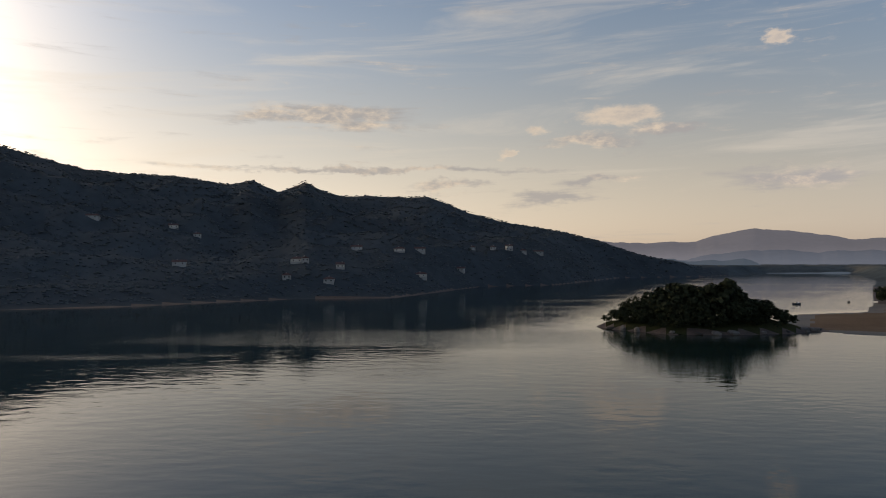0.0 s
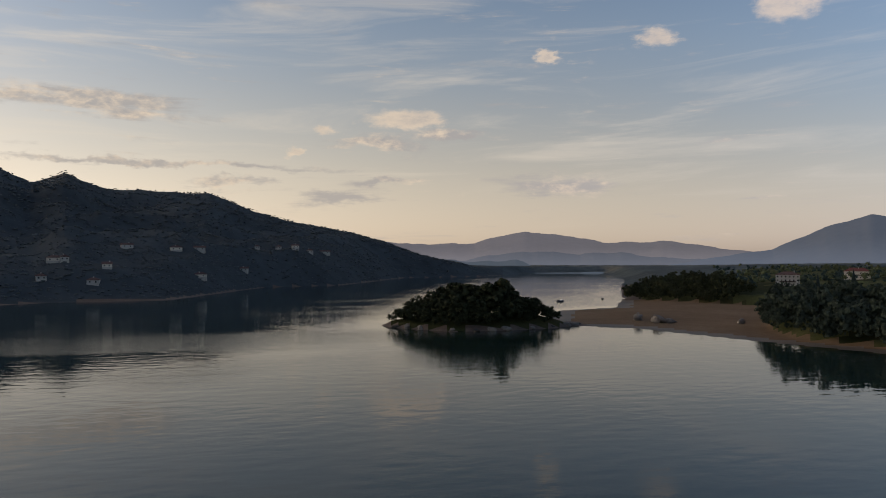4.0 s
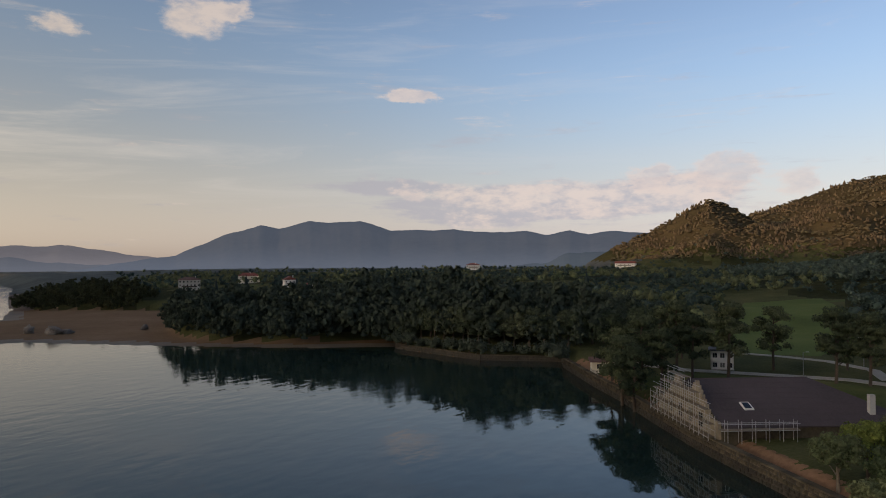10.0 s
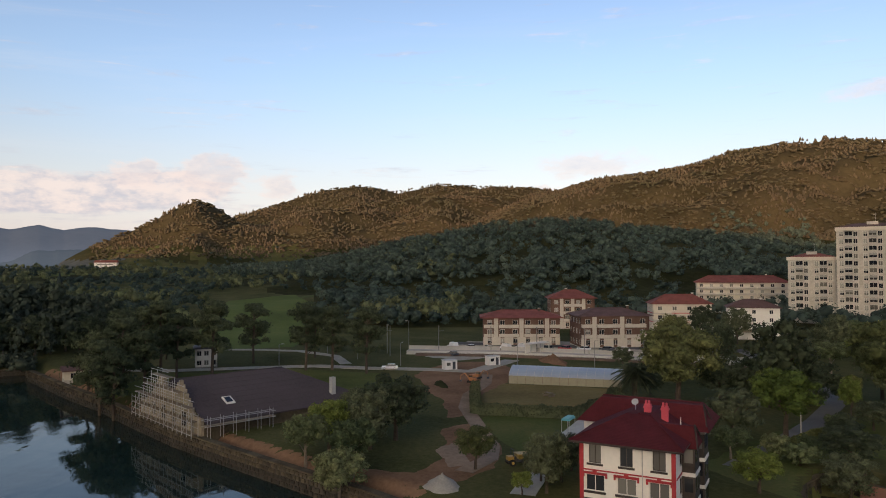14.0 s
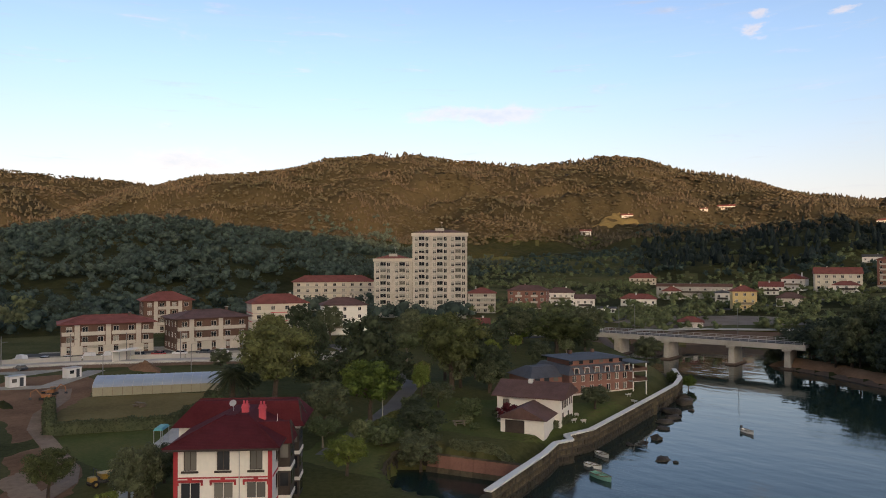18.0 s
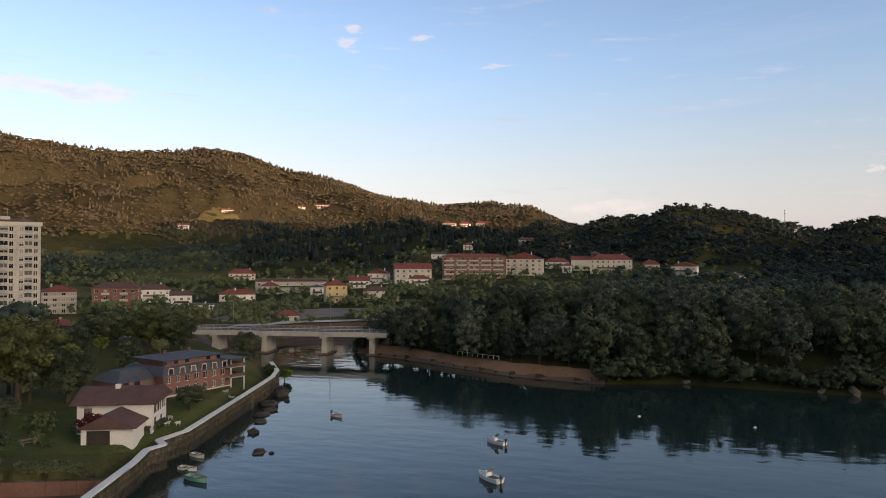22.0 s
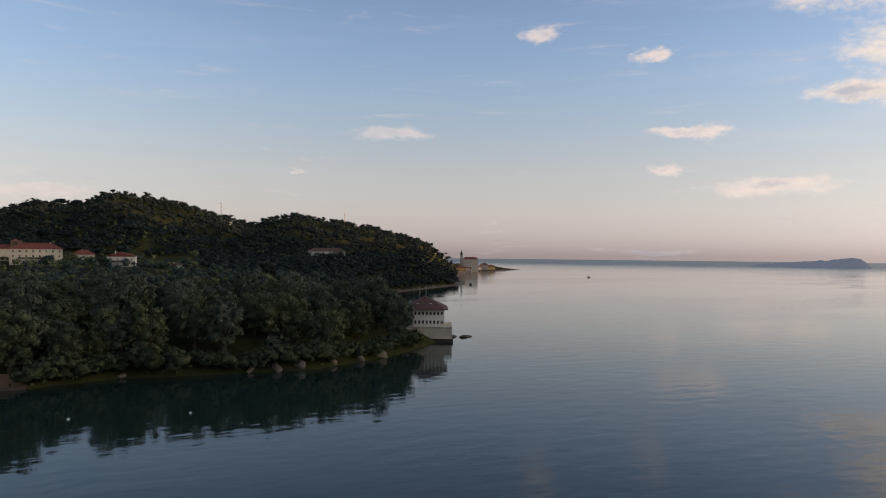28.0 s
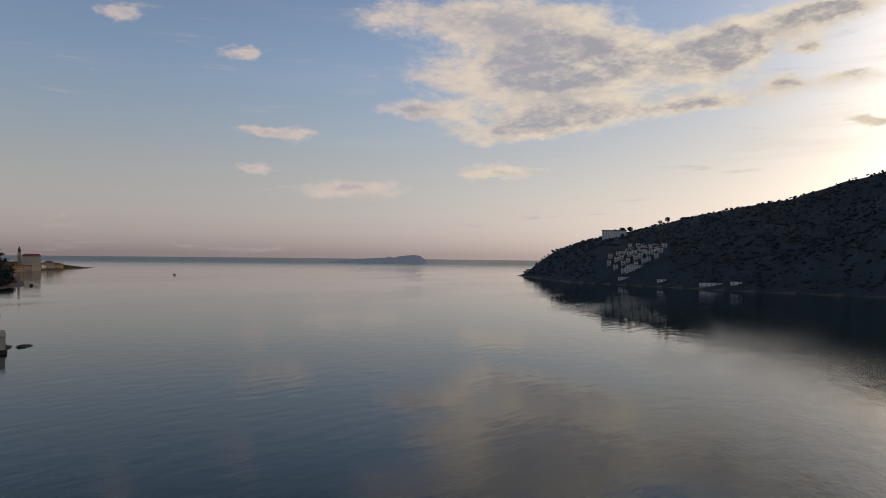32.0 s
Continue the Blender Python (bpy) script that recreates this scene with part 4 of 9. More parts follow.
def far_kinds(rng, conifer=False, count=4, level=BALL1, tuft=0):
    """Rough crowns, one unit tall, for trees that stay far off."""
    out = []
    for i in range(count):
        v, f = level
        if conifer:
            ring = [[math.cos(2 * math.pi * j / 6 + k) * rr * rng.uniform(0.7, 1.2), math.sin(2 * math.pi * j / 6 + k) * rr * rng.uniform(0.7, 1.2), zz] for k, (rr, zz) in enumerate(((0.20, 0.12), (0.24, 0.30), (0.13, 0.62))) for j in range(6)]
            vv = np.array(ring + [[0, 0, 1.0]])
            ff = [(6 * k + j, 6 * k + (j + 1) % 6, 6 * k + 6 + j) for k in range(2) for j in range(6)] + [(6 * k + (j + 1) % 6, 6 * k + 6 + (j + 1) % 6, 6 * k + 6 + j) for k in range(2) for j in range(6)]
            ff += [(12 + j, 12 + (j + 1) % 6, 18) for j in range(6)]
            out.append((vv, np.array(ff)))
            continue
        if tuft:
            lobes = [(0, 0, 0.55, 0.36, 0.36, 0.40)] + [(rng.uniform(-0.32, 0.32), rng.uniform(-0.32, 0.32), rng.uniform(0.35, 0.8), 0.24, 0.24, 0.22) for _ in range(3)]
            out.append(foliage(lobes, tuft, 0.105, rng, core=BALL1))
            continue
        j = 1 + 0.22 * rng.standard_normal((len(v), 1))
        out.append((v * j * (0.46, 0.46, 0.5) + (0, 0, 0.5), f))
    return out


def palm(x, y, group=""):
    ob = thing("palm_tree", pose(x, y, height(x, y)) @ Matrix.Scale(1.25, 4), "tall date palm with arching grey-green fronds", "palm")
    rng = random.Random(4)
    part("trunk", Shape().tube([(0, 0, -0.4), (0.05, 0, 2.0), (0, 0.05, 4.4)], [0.55, 0.42, 0.48], 10), BARK, ob)
    for i in range(80):
        a, up = i * 2.399, 1.35 - 2.1 * i / 80
        s, ln = Shape(), rng.uniform(3.3, 4.0)
        d, side = Vector((math.cos(a), math.sin(a), 0)), Vector((-math.sin(a), math.cos(a), 0))
        pts = []
        for j in range(7):
            t = j / 6
            pts.append(Vector((0, 0, 4.4)) + d * (ln * (t * math.cos(up) + 0.06 * t * t)) + Vector((0, 0, ln * (t * math.sin(up) - 0.55 * t * t))))
        s.tube([tuple(p) for p in pts], [0.06, 0.05, 0.045, 0.04, 0.03, 0.02, 0.01], 4)
        for j in range(1, 7):
            for q in range(4):
                t = (j - 1 + q / 4)
                p = pts[int(t)].lerp(pts[min(6, int(t) + 1)], t - int(t))
                for sg in (1, -1):
                    tip = p + side * sg * 0.8 * (1 - 0.08 * j) + d * 0.4 - Vector((0, 0, 0.22))
                    s.face([p + d * 0.1, p - d * 0.1, tip])
        part("frond", s, LEAF_DARK, ob)
    return ob

# ---------------------------------------------------------------- buildings
PANES = {}


def pane_mesh(w, h, kind):
    """Frame and glass of one window, shared by all of that size."""
    key = (round(w, 2), round(h, 2), kind)
    if key not in PANES:
        f, g, t = Shape(), Shape(), 0.07
        f.box(-w / 2, -0.05, 0, w / 2, 0.04, t).box(-w / 2, -0.05, h - t, w / 2, 0.04, h)
        f.box(-w / 2, -0.05, t, -w / 2 + t, 0.04, h - t).box(w / 2 - t, -0.05, t, w / 2, 0.04, h - t).box(-t / 2, -0.04, t, t / 2, 0.03, h - t)
        g.box(-w / 2 + t, 0.0, t, w / 2 - t, 0.02, h - t)
        drop = Shape().box(-w / 2 + t, -0.03, h * (0.45 if kind == "half" else 0.12), w / 2 - t, -0.005, h - t)
        frame_mat = {"dark": DARK_WOOD, "red": RED_PAINT}.get(kind, WHITE)
        PANES[key] = (f.mesh("window", frame_mat), g.mesh("pane", GLASS), drop.mesh("shutter", SHUTTER))
    return PANES[key]


def window(parent, x, y, z, w, h, turn=0.0, kind="plain", shut=0, far=False):
    fm, gm, sm = pane_mesh(w, h, kind)
    if far:
        ob = part("window", gm, None, parent)
        ob.matrix_basis = pose(x, y, z, 0, 0, turn)
        return ob
    ob = part("window", fm, None, parent)
    ob.matrix_basis = pose(x, y, z, 0, 0, turn)
    part("pane", gm, None, ob)
    if shut:
        part("shutter", sm, None, ob)
    return ob


def wall_with_holes(w, h, holes, thick=0.3):
    """A wall in the plane y = 0 .. thick, x from 0 to w, with openings (x0, z0, x1, z1) through it."""
    s = Shape()
    xs = sorted({0.0, w, *(a for q in holes for a in (q[0], q[2]))})
    zs = sorted({0.0, h, *(a for q in holes for a in (q[1], q[3]))})
    for z0, z1 in zip(zs, zs[1:]):
        run = None
        for x0, x1 in zip(xs, xs[1:]):
            cx, cz = (x0 + x1) / 2, (z0 + z1) / 2
            solid = not any(q[0] < cx < q[2] and q[1] < cz < q[3] for q in holes)
            if solid:
                run = (run[0], x1) if run else (x0, x1)
            elif run:
                s.box(run[0], 0, z0, run[1], thick, z1)
                run = None
        if run:
            s.box(run[0], 0, z0, run[1], thick, z1)
    return s


def roof_shape(w, d, z, rise, over, form, ridge=0.0):
    """Over a w by d plan that starts at (-w/2, 0)."""
    s, t = Shape(), 0.18
    x0, x1, y0, y1 = -w / 2 - over, w / 2 + over, -over, d + over
    base = [(x0, y0), (x1, y0), (x1, y1), (x0, y1)]
    if form == "flat":
        s.box(x0, y0, z, x1, y1, z + 0.3)
        s.box(x0 + 0.3, y0 + 0.3, z + 0.3, x1 - 0.3, y1 - 0.3, z + rise)
        return s
    wide = (x1 - x0) >= (y1 - y0)
    inset = 0.02 if form == "gable" else min(x1 - x0, y1 - y0) * 0.48
    if form == "gable_front":
        wide, inset = False, 0.02
    if wide:
        r0, r1 = (x0 + inset, (y0 + y1) / 2), (x1 - inset, (y0 + y1) / 2)
        quads = [((0, 1), (r1, r0)), ((2, 3), (r0, r1))]
        tris = [((1, 2), r1), ((3, 0), r0)]
    else:
        r0, r1 = ((x0 + x1) / 2, y0 + inset), ((x0 + x1) / 2, y1 - inset)
        quads = [((1, 2), (r1, r0)), ((3, 0), (r0, r1))]
        tris = [((0, 1), r0), ((2, 3), r1)]
    n = len(s.v)
    for lift in (z, z + t):
        s.v += [(*b, lift) for b in base] + [(*r0, lift + rise), (*r1, lift + rise)]
    ids = {r0: 4, r1: 5}
    for (a, b), (p, q) in quads:
        s.f += [(n + 6 + a, n + 6 + b, n + 6 + ids[p], n + 6 + ids[q]), (n + b, n + a, n + ids[q], n + ids[p])]
    for (a, b), p in tris:
        s.f += [(n + 6 + a, n + 6 + b, n + 6 + ids[p]), (n + b, n + a, n + ids[p])]
    s.f += [(n + i, n + (i + 1) % 4, n + 6 + (i + 1) % 4, n + 6 + i) for i in range(4)]
    s.k = [0] * len(s.f)
    return s


def ridge_caps(w, d, z, rise, over):
    s = Shape()
    x0, x1, y0, y1 = -w / 2 - over, w / 2 + over, -over, d + over
    inset = min(x1 - x0, y1 - y0) * 0.48
    if (x1 - x0) >= (y1 - y0):
        r = [(x0 + inset, (y0 + y1) / 2, z + rise + 0.2), (x1 - inset, (y0 + y1) / 2, z + rise + 0.2)]
        pairs = [((x0, y0), 0), ((x0, y1), 0), ((x1, y0), 1), ((x1, y1), 1)]
    else:
        r = [((x0 + x1) / 2, y0 + inset, z + rise + 0.2), ((x0 + x1) / 2, y1 - inset, z + rise + 0.2)]
        pairs = [((x0, y0), 0), ((x1, y0), 0), ((x0, y1), 1), ((x1, y1), 1)]
    s.rod(r[0], r[1], 0.12)
    for p, i in pairs:
        s.rod((*p, z + 0.2), r[i], 0.11)
    return s


def building(label, x, y, z, turn, w, d, storeys, sh=2.9, wall=None, roof=None, form="hip", rise=2.4, over=0.6, cols=4, side_cols=2, band=None, balcony=(), ground=None, chimneys=1,
             category="apartment building", name="apartment_building", shut=0.3, win=(1.2, 1.35), strips=(), parapet=None, base_wall=None, group="", sunk=1.5, seed=1):
    """A block of flats or a house: walls with real openings, windows, balconies, roof."""
    rng = random.Random(seed * 31 + int(abs(x)))
    ob = thing(name, pose(x, y, z, 0, 0, turn), label, category, group)
    h, ww, wh = storeys * sh, *win
    faces = [("front", w, (-w / 2, 0), 0.0, cols), ("left", d, (-w / 2, d), -90.0, side_cols), ("right", d, (w / 2, 0), 90.0, side_cols), ("back", w, (w / 2, d), 180.0, 0)]
    for which, span, (ox, oy), a, count in faces:
        holes, spots = [], []
        for s in range(storeys):
            for c in range(count):
                cx = span * (c + 0.5) / count
                k = min(ww, span / count * 0.7)
                if s == 0 and ground == "blank":
                    continue
                lo = s * sh + (sh - wh) * 0.55
                holes.append((cx - k / 2, lo, cx + k / 2, lo + wh))
                spots.append((cx, lo, k))
        wl = part("wall", wall_with_holes(span, h + 0.02, holes), wall, ob)
        wl.matrix_basis = pose(ox, oy, 0, 0, 0, a)
        for cx, lo, k in spots:
            ca, sa = math.cos(radians(a)), math.sin(radians(a))
            px, py = ox + ca * cx - sa * 0.12, oy + sa * cx + ca * 0.12
            window(ob, px, py, lo, k, wh, a, "half" if rng.random() < 0.5 else "plain", rng.random() < shut, math.hypot(x, y) > 560)
    part("footing", Shape().box(-w / 2 - 0.06, -0.06, -sunk, w / 2 + 0.06, d + 0.06, 0.25), CONCRETE, ob)
    part("floor_slab", Shape().box(-w / 2 + 0.05, 0.32, h - 0.25, w / 2 - 0.05, d - 0.32, h - 0.02), CONCRETE, ob)
    if band:
        for s in range(1, storeys):
            part("string_course", Shape().box(-w / 2 - 0.07, -0.07, s * sh - 0.16, w / 2 + 0.07, d + 0.07, s * sh + 0.12), band, ob)
    if base_wall:
        for x0, x1 in zip([-w / 2 - 0.04] + [-w / 2 + w * (c + 0.5) / cols + 0.62 for c in range(cols)], [-w / 2 + w * (c + 0.5) / cols - 0.62 for c in range(cols)] + [w / 2 + 0.04]):
            part("ground_floor_facing", Shape().box(x0, -0.05, 0.26, x1, -0.003, sh - 0.2), base_wall, ob)
    for x0, x1, mat_ in strips:
        part("facing_strip", Shape().box(x0, -0.1, 0.3, x1, 0.02, h - 0.05), mat_, ob)
    for x0, x1, s in balcony:
        b = part("balcony", Shape().box(x0, -1.25, s * sh - 0.18, x1, -0.02, s * sh), CONCRETE, ob)
        part("parapet", Shape().box(x0, -1.25, s * sh, x1, -1.15, s * sh + 0.95).box(x0, -1.15, s * sh, x0 + 0.08, -0.02, s * sh + 0.95).box(x1 - 0.08, -1.15, s * sh, x1, -0.02, s * sh + 0.95), parapet or (wall if rng.random() < 0.75 else GREY_RENDER), b)
    rf = part("roof", roof_shape(w, d, h, rise, over, form), roof, ob)
    if form == "hip":
        part("ridge_tiles", ridge_caps(w, d, h, rise, over), roof, rf)
    if form in ("gable", "gable_front"):
        s = Shape()
        if form == "gable" and w + 2 * over >= d + 2 * over:
            for gx in (-w / 2, w / 2 - 0.28):
                s.solid([(gx, 0, h), (gx + 0.28, 0, h), (gx + 0.28, d, h), (gx, d, h)], [(gx, d / 2 - 0.05, h + rise - 0.1), (gx + 0.28, d / 2 - 0.05, h + rise - 0.1), (gx + 0.28, d / 2 + 0.05, h + rise - 0.1), (gx, d / 2 + 0.05, h + rise - 0.1)])
        else:
            for gy in (0, d - 0.28):
                s.solid([(-w / 2, gy, h), (w / 2, gy, h), (w / 2, gy + 0.28, h), (-w / 2, gy + 0.28, h)], [(-0.05, gy, h + rise - 0.1), (0.05, gy, h + rise - 0.1), (0.05, gy + 0.28, h + rise - 0.1), (-0.05, gy + 0.28, h + rise - 0.1)])
        part("gable_wall", s, wall, ob)
    for i in range(chimneys):
        cx, cy = rng.uniform(-0.3, 0.3) * w, d * rng.uniform(0.4, 0.6)
        c = part("chimney", Shape().box(cx - 0.35, cy - 0.35, h + 0.2, cx + 0.35, cy + 0.35, h + rise + 0.7), wall, ob)
        part("chimney_cap", Shape().box(cx - 0.45, cy - 0.45, h + rise + 0.7, cx + 0.45, cy + 0.45, h + rise + 0.85), CONCRETE, c)
    return ob

# ---------------------------------------------------------------- woods and far forests
def along(points, step):
    """Places every step metres along a broken line: x, y and the direction."""
    out = []
    for (ax, ay), (bx, by) in zip(points, points[1:]):
        n = max(1, round(math.hypot(bx - ax, by - ay) / step))
        out += [(ax + (bx - ax) * i / n, ay + (by - ay) * i / n, math.atan2(by - ay, bx - ax)) for i in range(n)]
    return out + [(*points[-1], out[-1][2])]


def sprinkle(n, az0, az1, r0, r1, rng, keep):
    a = np.radians(rng.uniform(az0, az1, n))
    r = np.exp(rng.uniform(math.log(r0), math.log(r1), n))
    x, y = r * np.sin(a), r * np.cos(a)
    z = land(x, y)
    ok = keep(x, y, z, r, np.degrees(a))
    return np.stack([x, y, z - 0.5], -1)[ok]


rng = np.random.default_rng(12)
CONES, DOMES, TUFTS = far_kinds(rng, True), far_kinds(rng), far_kinds(rng, tuft=40, count=6)
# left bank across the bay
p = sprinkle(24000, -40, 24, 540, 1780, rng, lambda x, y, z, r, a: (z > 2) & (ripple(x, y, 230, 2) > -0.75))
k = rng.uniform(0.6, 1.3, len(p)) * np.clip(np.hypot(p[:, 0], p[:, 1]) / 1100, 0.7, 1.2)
scatter("forest", DOMES, p, 5.0 * k, 1.8 * k, LEAF_FAR_HAZED, "dark wooded hillside over the bay", rng)
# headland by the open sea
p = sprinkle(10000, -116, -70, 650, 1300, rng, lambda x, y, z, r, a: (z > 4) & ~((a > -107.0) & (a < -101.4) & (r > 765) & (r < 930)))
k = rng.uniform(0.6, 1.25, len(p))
scatter("forest", DOMES + CONES[:2], p, 4.6 * k, 2.8 * k, LEAF_FAR_HAZED, "dark pine wood on the headland", rng)
# sunlit mountain
p = sprinkle(52000, 76, 180, 980, 2550, rng, lambda x, y, z, r, a: (z > 45) & (ripple(x, y, 330, 5) > -0.95) & (signed(x, y, HILL_PASTURE) < -5))
k = rng.uniform(0.6, 1.3, len(p)) * np.clip(np.hypot(p[:, 0], p[:, 1]) / 1750, 0.65, 1.1)
q = ripple(p[:, 0], p[:, 1], 260, 6) > 0.15
scatter("forest", CONES, p[q], 11.0 * k[q], 8.6 * k[q], LEAF_HILL, "tall conifers on the sunlit mountain", rng)
scatter("forest", DOMES, p[~q], 9.0 * k[~q], 4.8 * k[~q], LEAF_HILL, "autumn-tinted forest on the mountain", rng)
# wooded fore hills
p = sprinkle(5600, 84, 172, 400, 1150, rng, lambda x, y, z, r, a: (z > 13 + 0.01 * r) & (signed(x, y, HILL_PASTURE) < -10) & ((r < 900) | (a < 130) | (a > 149)) & ((a < 137) | (ripple(x, y, 150, 4) > -0.25) | (r > 720)))
k = rng.uniform(0.6, 1.35, len(p))
q = np.degrees(np.arctan2(p[:, 0], p[:, 1])) < 136
r_, a_ = np.hypot(p[:, 0], p[:, 1]), np.degrees(np.arctan2(p[:, 0], p[:, 1]))
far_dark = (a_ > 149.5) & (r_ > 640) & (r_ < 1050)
scatter("forest", TUFTS, p[q], 10.5 * k[q], 9.5 * k[q], LEAF_WOODS, "dense green woods on the lower hill", rng)
scatter("forest", TUFTS, p[~q & ~far_dark], 8 * k[~q & ~far_dark], 6.5 * k[~q & ~far_dark], LEAF_WOODS, "olive woods and thickets above the town", rng)
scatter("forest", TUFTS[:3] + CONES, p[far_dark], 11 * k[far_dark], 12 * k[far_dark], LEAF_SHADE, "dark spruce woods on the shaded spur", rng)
p = sprinkle(5600, 172, 212, 520, 1250, rng, lambda x, y, z, r, a: (z > np.where(a > 198, 0.8, 5)) & (r > np.where(a < 190, 640, 500)) & ((ripple(x, y, 160, 13) > -0.75) | (a > 187)))
k = rng.uniform(0.55, 1.25, len(p)) * np.where(ripple(p[:, 0], p[:, 1], 120, 2) > 0.5, 1.35, 1.0)
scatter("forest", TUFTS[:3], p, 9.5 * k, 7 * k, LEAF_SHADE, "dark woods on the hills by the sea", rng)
# hedged country behind the shore woods
p = sprinkle(4200, 31, 104, 300, 1500, rng, lambda x, y, z, r, a: (z > 2.2) & (ripple(x, y, 240, 9) > -0.3) & ((r > 520) | (np.abs(a - 88.5) > 4.5)) & ((r > 400) | (np.abs(a - 90) > 6)) & ((np.abs(a - 47) > 6) | (r < 330) | (r > 640)) & (signed(x, y, SPIT) < -6) & ((a > 38) | (r < 640)))
k = rng.uniform(0.6, 1.2, len(p))
q = ripple(p[:, 0], p[:, 1], 190, 3) > 0.25
scatter("forest", TUFTS, p[q], 9 * k[q], 9.5 * k[q], LEAF_GROVE, "pale groves and hedges in rolling farmland", rng)
scatter("forest", TUFTS, p[~q], 9 * k[~q], 7.5 * k[~q], LEAF_WOODS, "dark hedgerow trees in rolling farmland", rng)
p = sprinkle(9, 44, 76, 380, 620, rng, lambda x, y, z, r, a: z > 2.5)
k = rng.uniform(0.7, 1.2, len(p))
scatter("trees", CONES, p, 9 * k, 17 * k, LEAF_SHADE, "dark cypresses standing above the groves", rng)


LANE_STRIP = [(83, -61), (99, -81), (109, -93), (119, -105), (140, -118), (140, -114), (121, -103), (111, -91), (101, -79), (85, -59)]


def grove(kinds, outline, gap, rng, group, lo=0.75, hi=1.1, edge=2.0):
    """Single trees on a jittered grid inside an outline."""
    xs, ys = [q[0] for q in outline], [q[1] for q in outline]
    gx, gy = np.meshgrid(np.arange(min(xs), max(xs), gap), np.arange(min(ys), max(ys), gap))
    gx = gx.ravel() + rng.uniform(-0.38, 0.38, gx.size) * gap
    gy = gy.ravel() + rng.uniform(-0.38, 0.38, gy.size) * gap
    d = signed(gx, gy, outline)
    for x, y, q in zip(gx, gy, d):
        if q > edge and math.hypot(x + 114, y + 226) > 15 and signed(np.array([x]), np.array([y]), LANE_STRIP)[0] < -2.5:
            tree(kinds[int(rng.integers(0, len(kinds)))], float(x), float(y), float(rng.uniform(lo, hi)), float(rng.uniform(0.9, 1.15)), float(rng.uniform(0, 360)), group=group)


def wood(outline, gap, high, mat, label, edge=0.5, wide=0.85, low=0.55, rise_by=None):
    """A whole wood as one object, with full crowns."""
    kinds = []
    for q in range(5):
        g = np.random.default_rng(40 + q)
        kinds.append(foliage([(a / 14, b / 14, c / 14, d / 14, e / 14, f / 14) for a, b, c, d, e, f in broad_lobes(g, 14.0, 11.0, 0.02, 9)], 330, 0.088, g, core=BALL1))
    xs, ys = [q[0] for q in outline], [q[1] for q in outline]
    gx, gy = np.meshgrid(np.arange(min(xs), max(xs), gap), np.arange(min(ys), max(ys), gap))
    gx = gx.ravel() + rng.uniform(-0.4, 0.4, gx.size) * gap
    gy = gy.ravel() + rng.uniform(-0.4, 0.4, gy.size) * gap
    d = signed(gx, gy, outline)
    gx, gy, d = gx[d > edge], gy[d > edge], d[d > edge]
    k = rng.uniform(0.75, 1.15, len(gx)) * np.clip(low + d / 18, low, 1.0)
    k = k * np.clip(1 + 0.24 * ripple(gx, gy, 55, 3), 0.7, 1.35)
    if rise_by:
        k = k * np.interp(np.degrees(np.arctan2(gx, gy)), *zip(*rise_by))
    scatter("woods", kinds, np.stack([gx, gy, land(gx, gy) - 0.4], -1), high * wide * k, high * k, mat, label, rng)


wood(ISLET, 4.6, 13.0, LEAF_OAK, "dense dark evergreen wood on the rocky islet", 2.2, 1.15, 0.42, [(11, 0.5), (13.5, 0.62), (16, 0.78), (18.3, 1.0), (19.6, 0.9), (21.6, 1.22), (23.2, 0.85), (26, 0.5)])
SHORE_WOOD = [(262, 300), (222, 250), (212, 214), (215, 183), (234, 143), (229, 130), (214.5, 97), (222, 71), (240, 58), (310, 64), (330, 160), (310, 270)]
wood(SHORE_WOOD, 7.4, 17.0, LEAF_SHORE, "dark broadleaf wood along the shore", 0.4, 0.85, 0.72, [(41, 0.85), (51, 0.92), (56, 1.08), (63, 1.12), (72, 0.98)])
for i, (x, y, a) in enumerate(along([(238, 141), (232, 127), (219, 97), (226, 75), (242, 64)], 5.0)):
    tree("dark", x + (i * 5 % 4), y + (i * 3 % 3), 0.7 + 0.08 * (i * 3 % 5), 1.05, i * 70, group="evergreen oaks above the quay wall")
bank = np.array([(x + 1.2 * math.sin(i * 2.1), y + 1.0 * math.cos(i * 1.7)) for i, (x, y, a) in enumerate(along([(232, 143), (226.5, 131), (213.5, 96.5), (221, 72), (209, 67.5)], 2.0))])
k = rng.uniform(0.7, 1.25, len(bank))
scatter("shrubs", far_kinds(rng, tuft=110, count=4), np.column_stack([bank, np.full(len(bank), 0.9)]), 5.6 * k, 5.0 * k, LEAF_SHORE, "dark shrubs hanging over the quay wall", rng)
POINT_WOOD = [(306, 512), (334, 412), (366, 420), (410, 520), (420, 640)]
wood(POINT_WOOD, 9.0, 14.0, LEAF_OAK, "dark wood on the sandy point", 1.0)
grove(["wood", "wood2"], WOODED_ISLE, 10.2, rng, "trees on the wooded island", 0.88, 1.18, 2.2)
for i, (x, y, a) in enumerate(along(WOODED_ISLE[:6], 6.5)):
    tree("wood" if i % 3 else "wood2", x + 7.0 * math.sin(a) + (i * 5 % 3 - 1), y - 7.0 * abs(math.cos(a)) - (i * 7 % 4), 0.62 + 0.09 * (i * 3 % 5), 0.95, i * 50, group="trees on the wooded island")
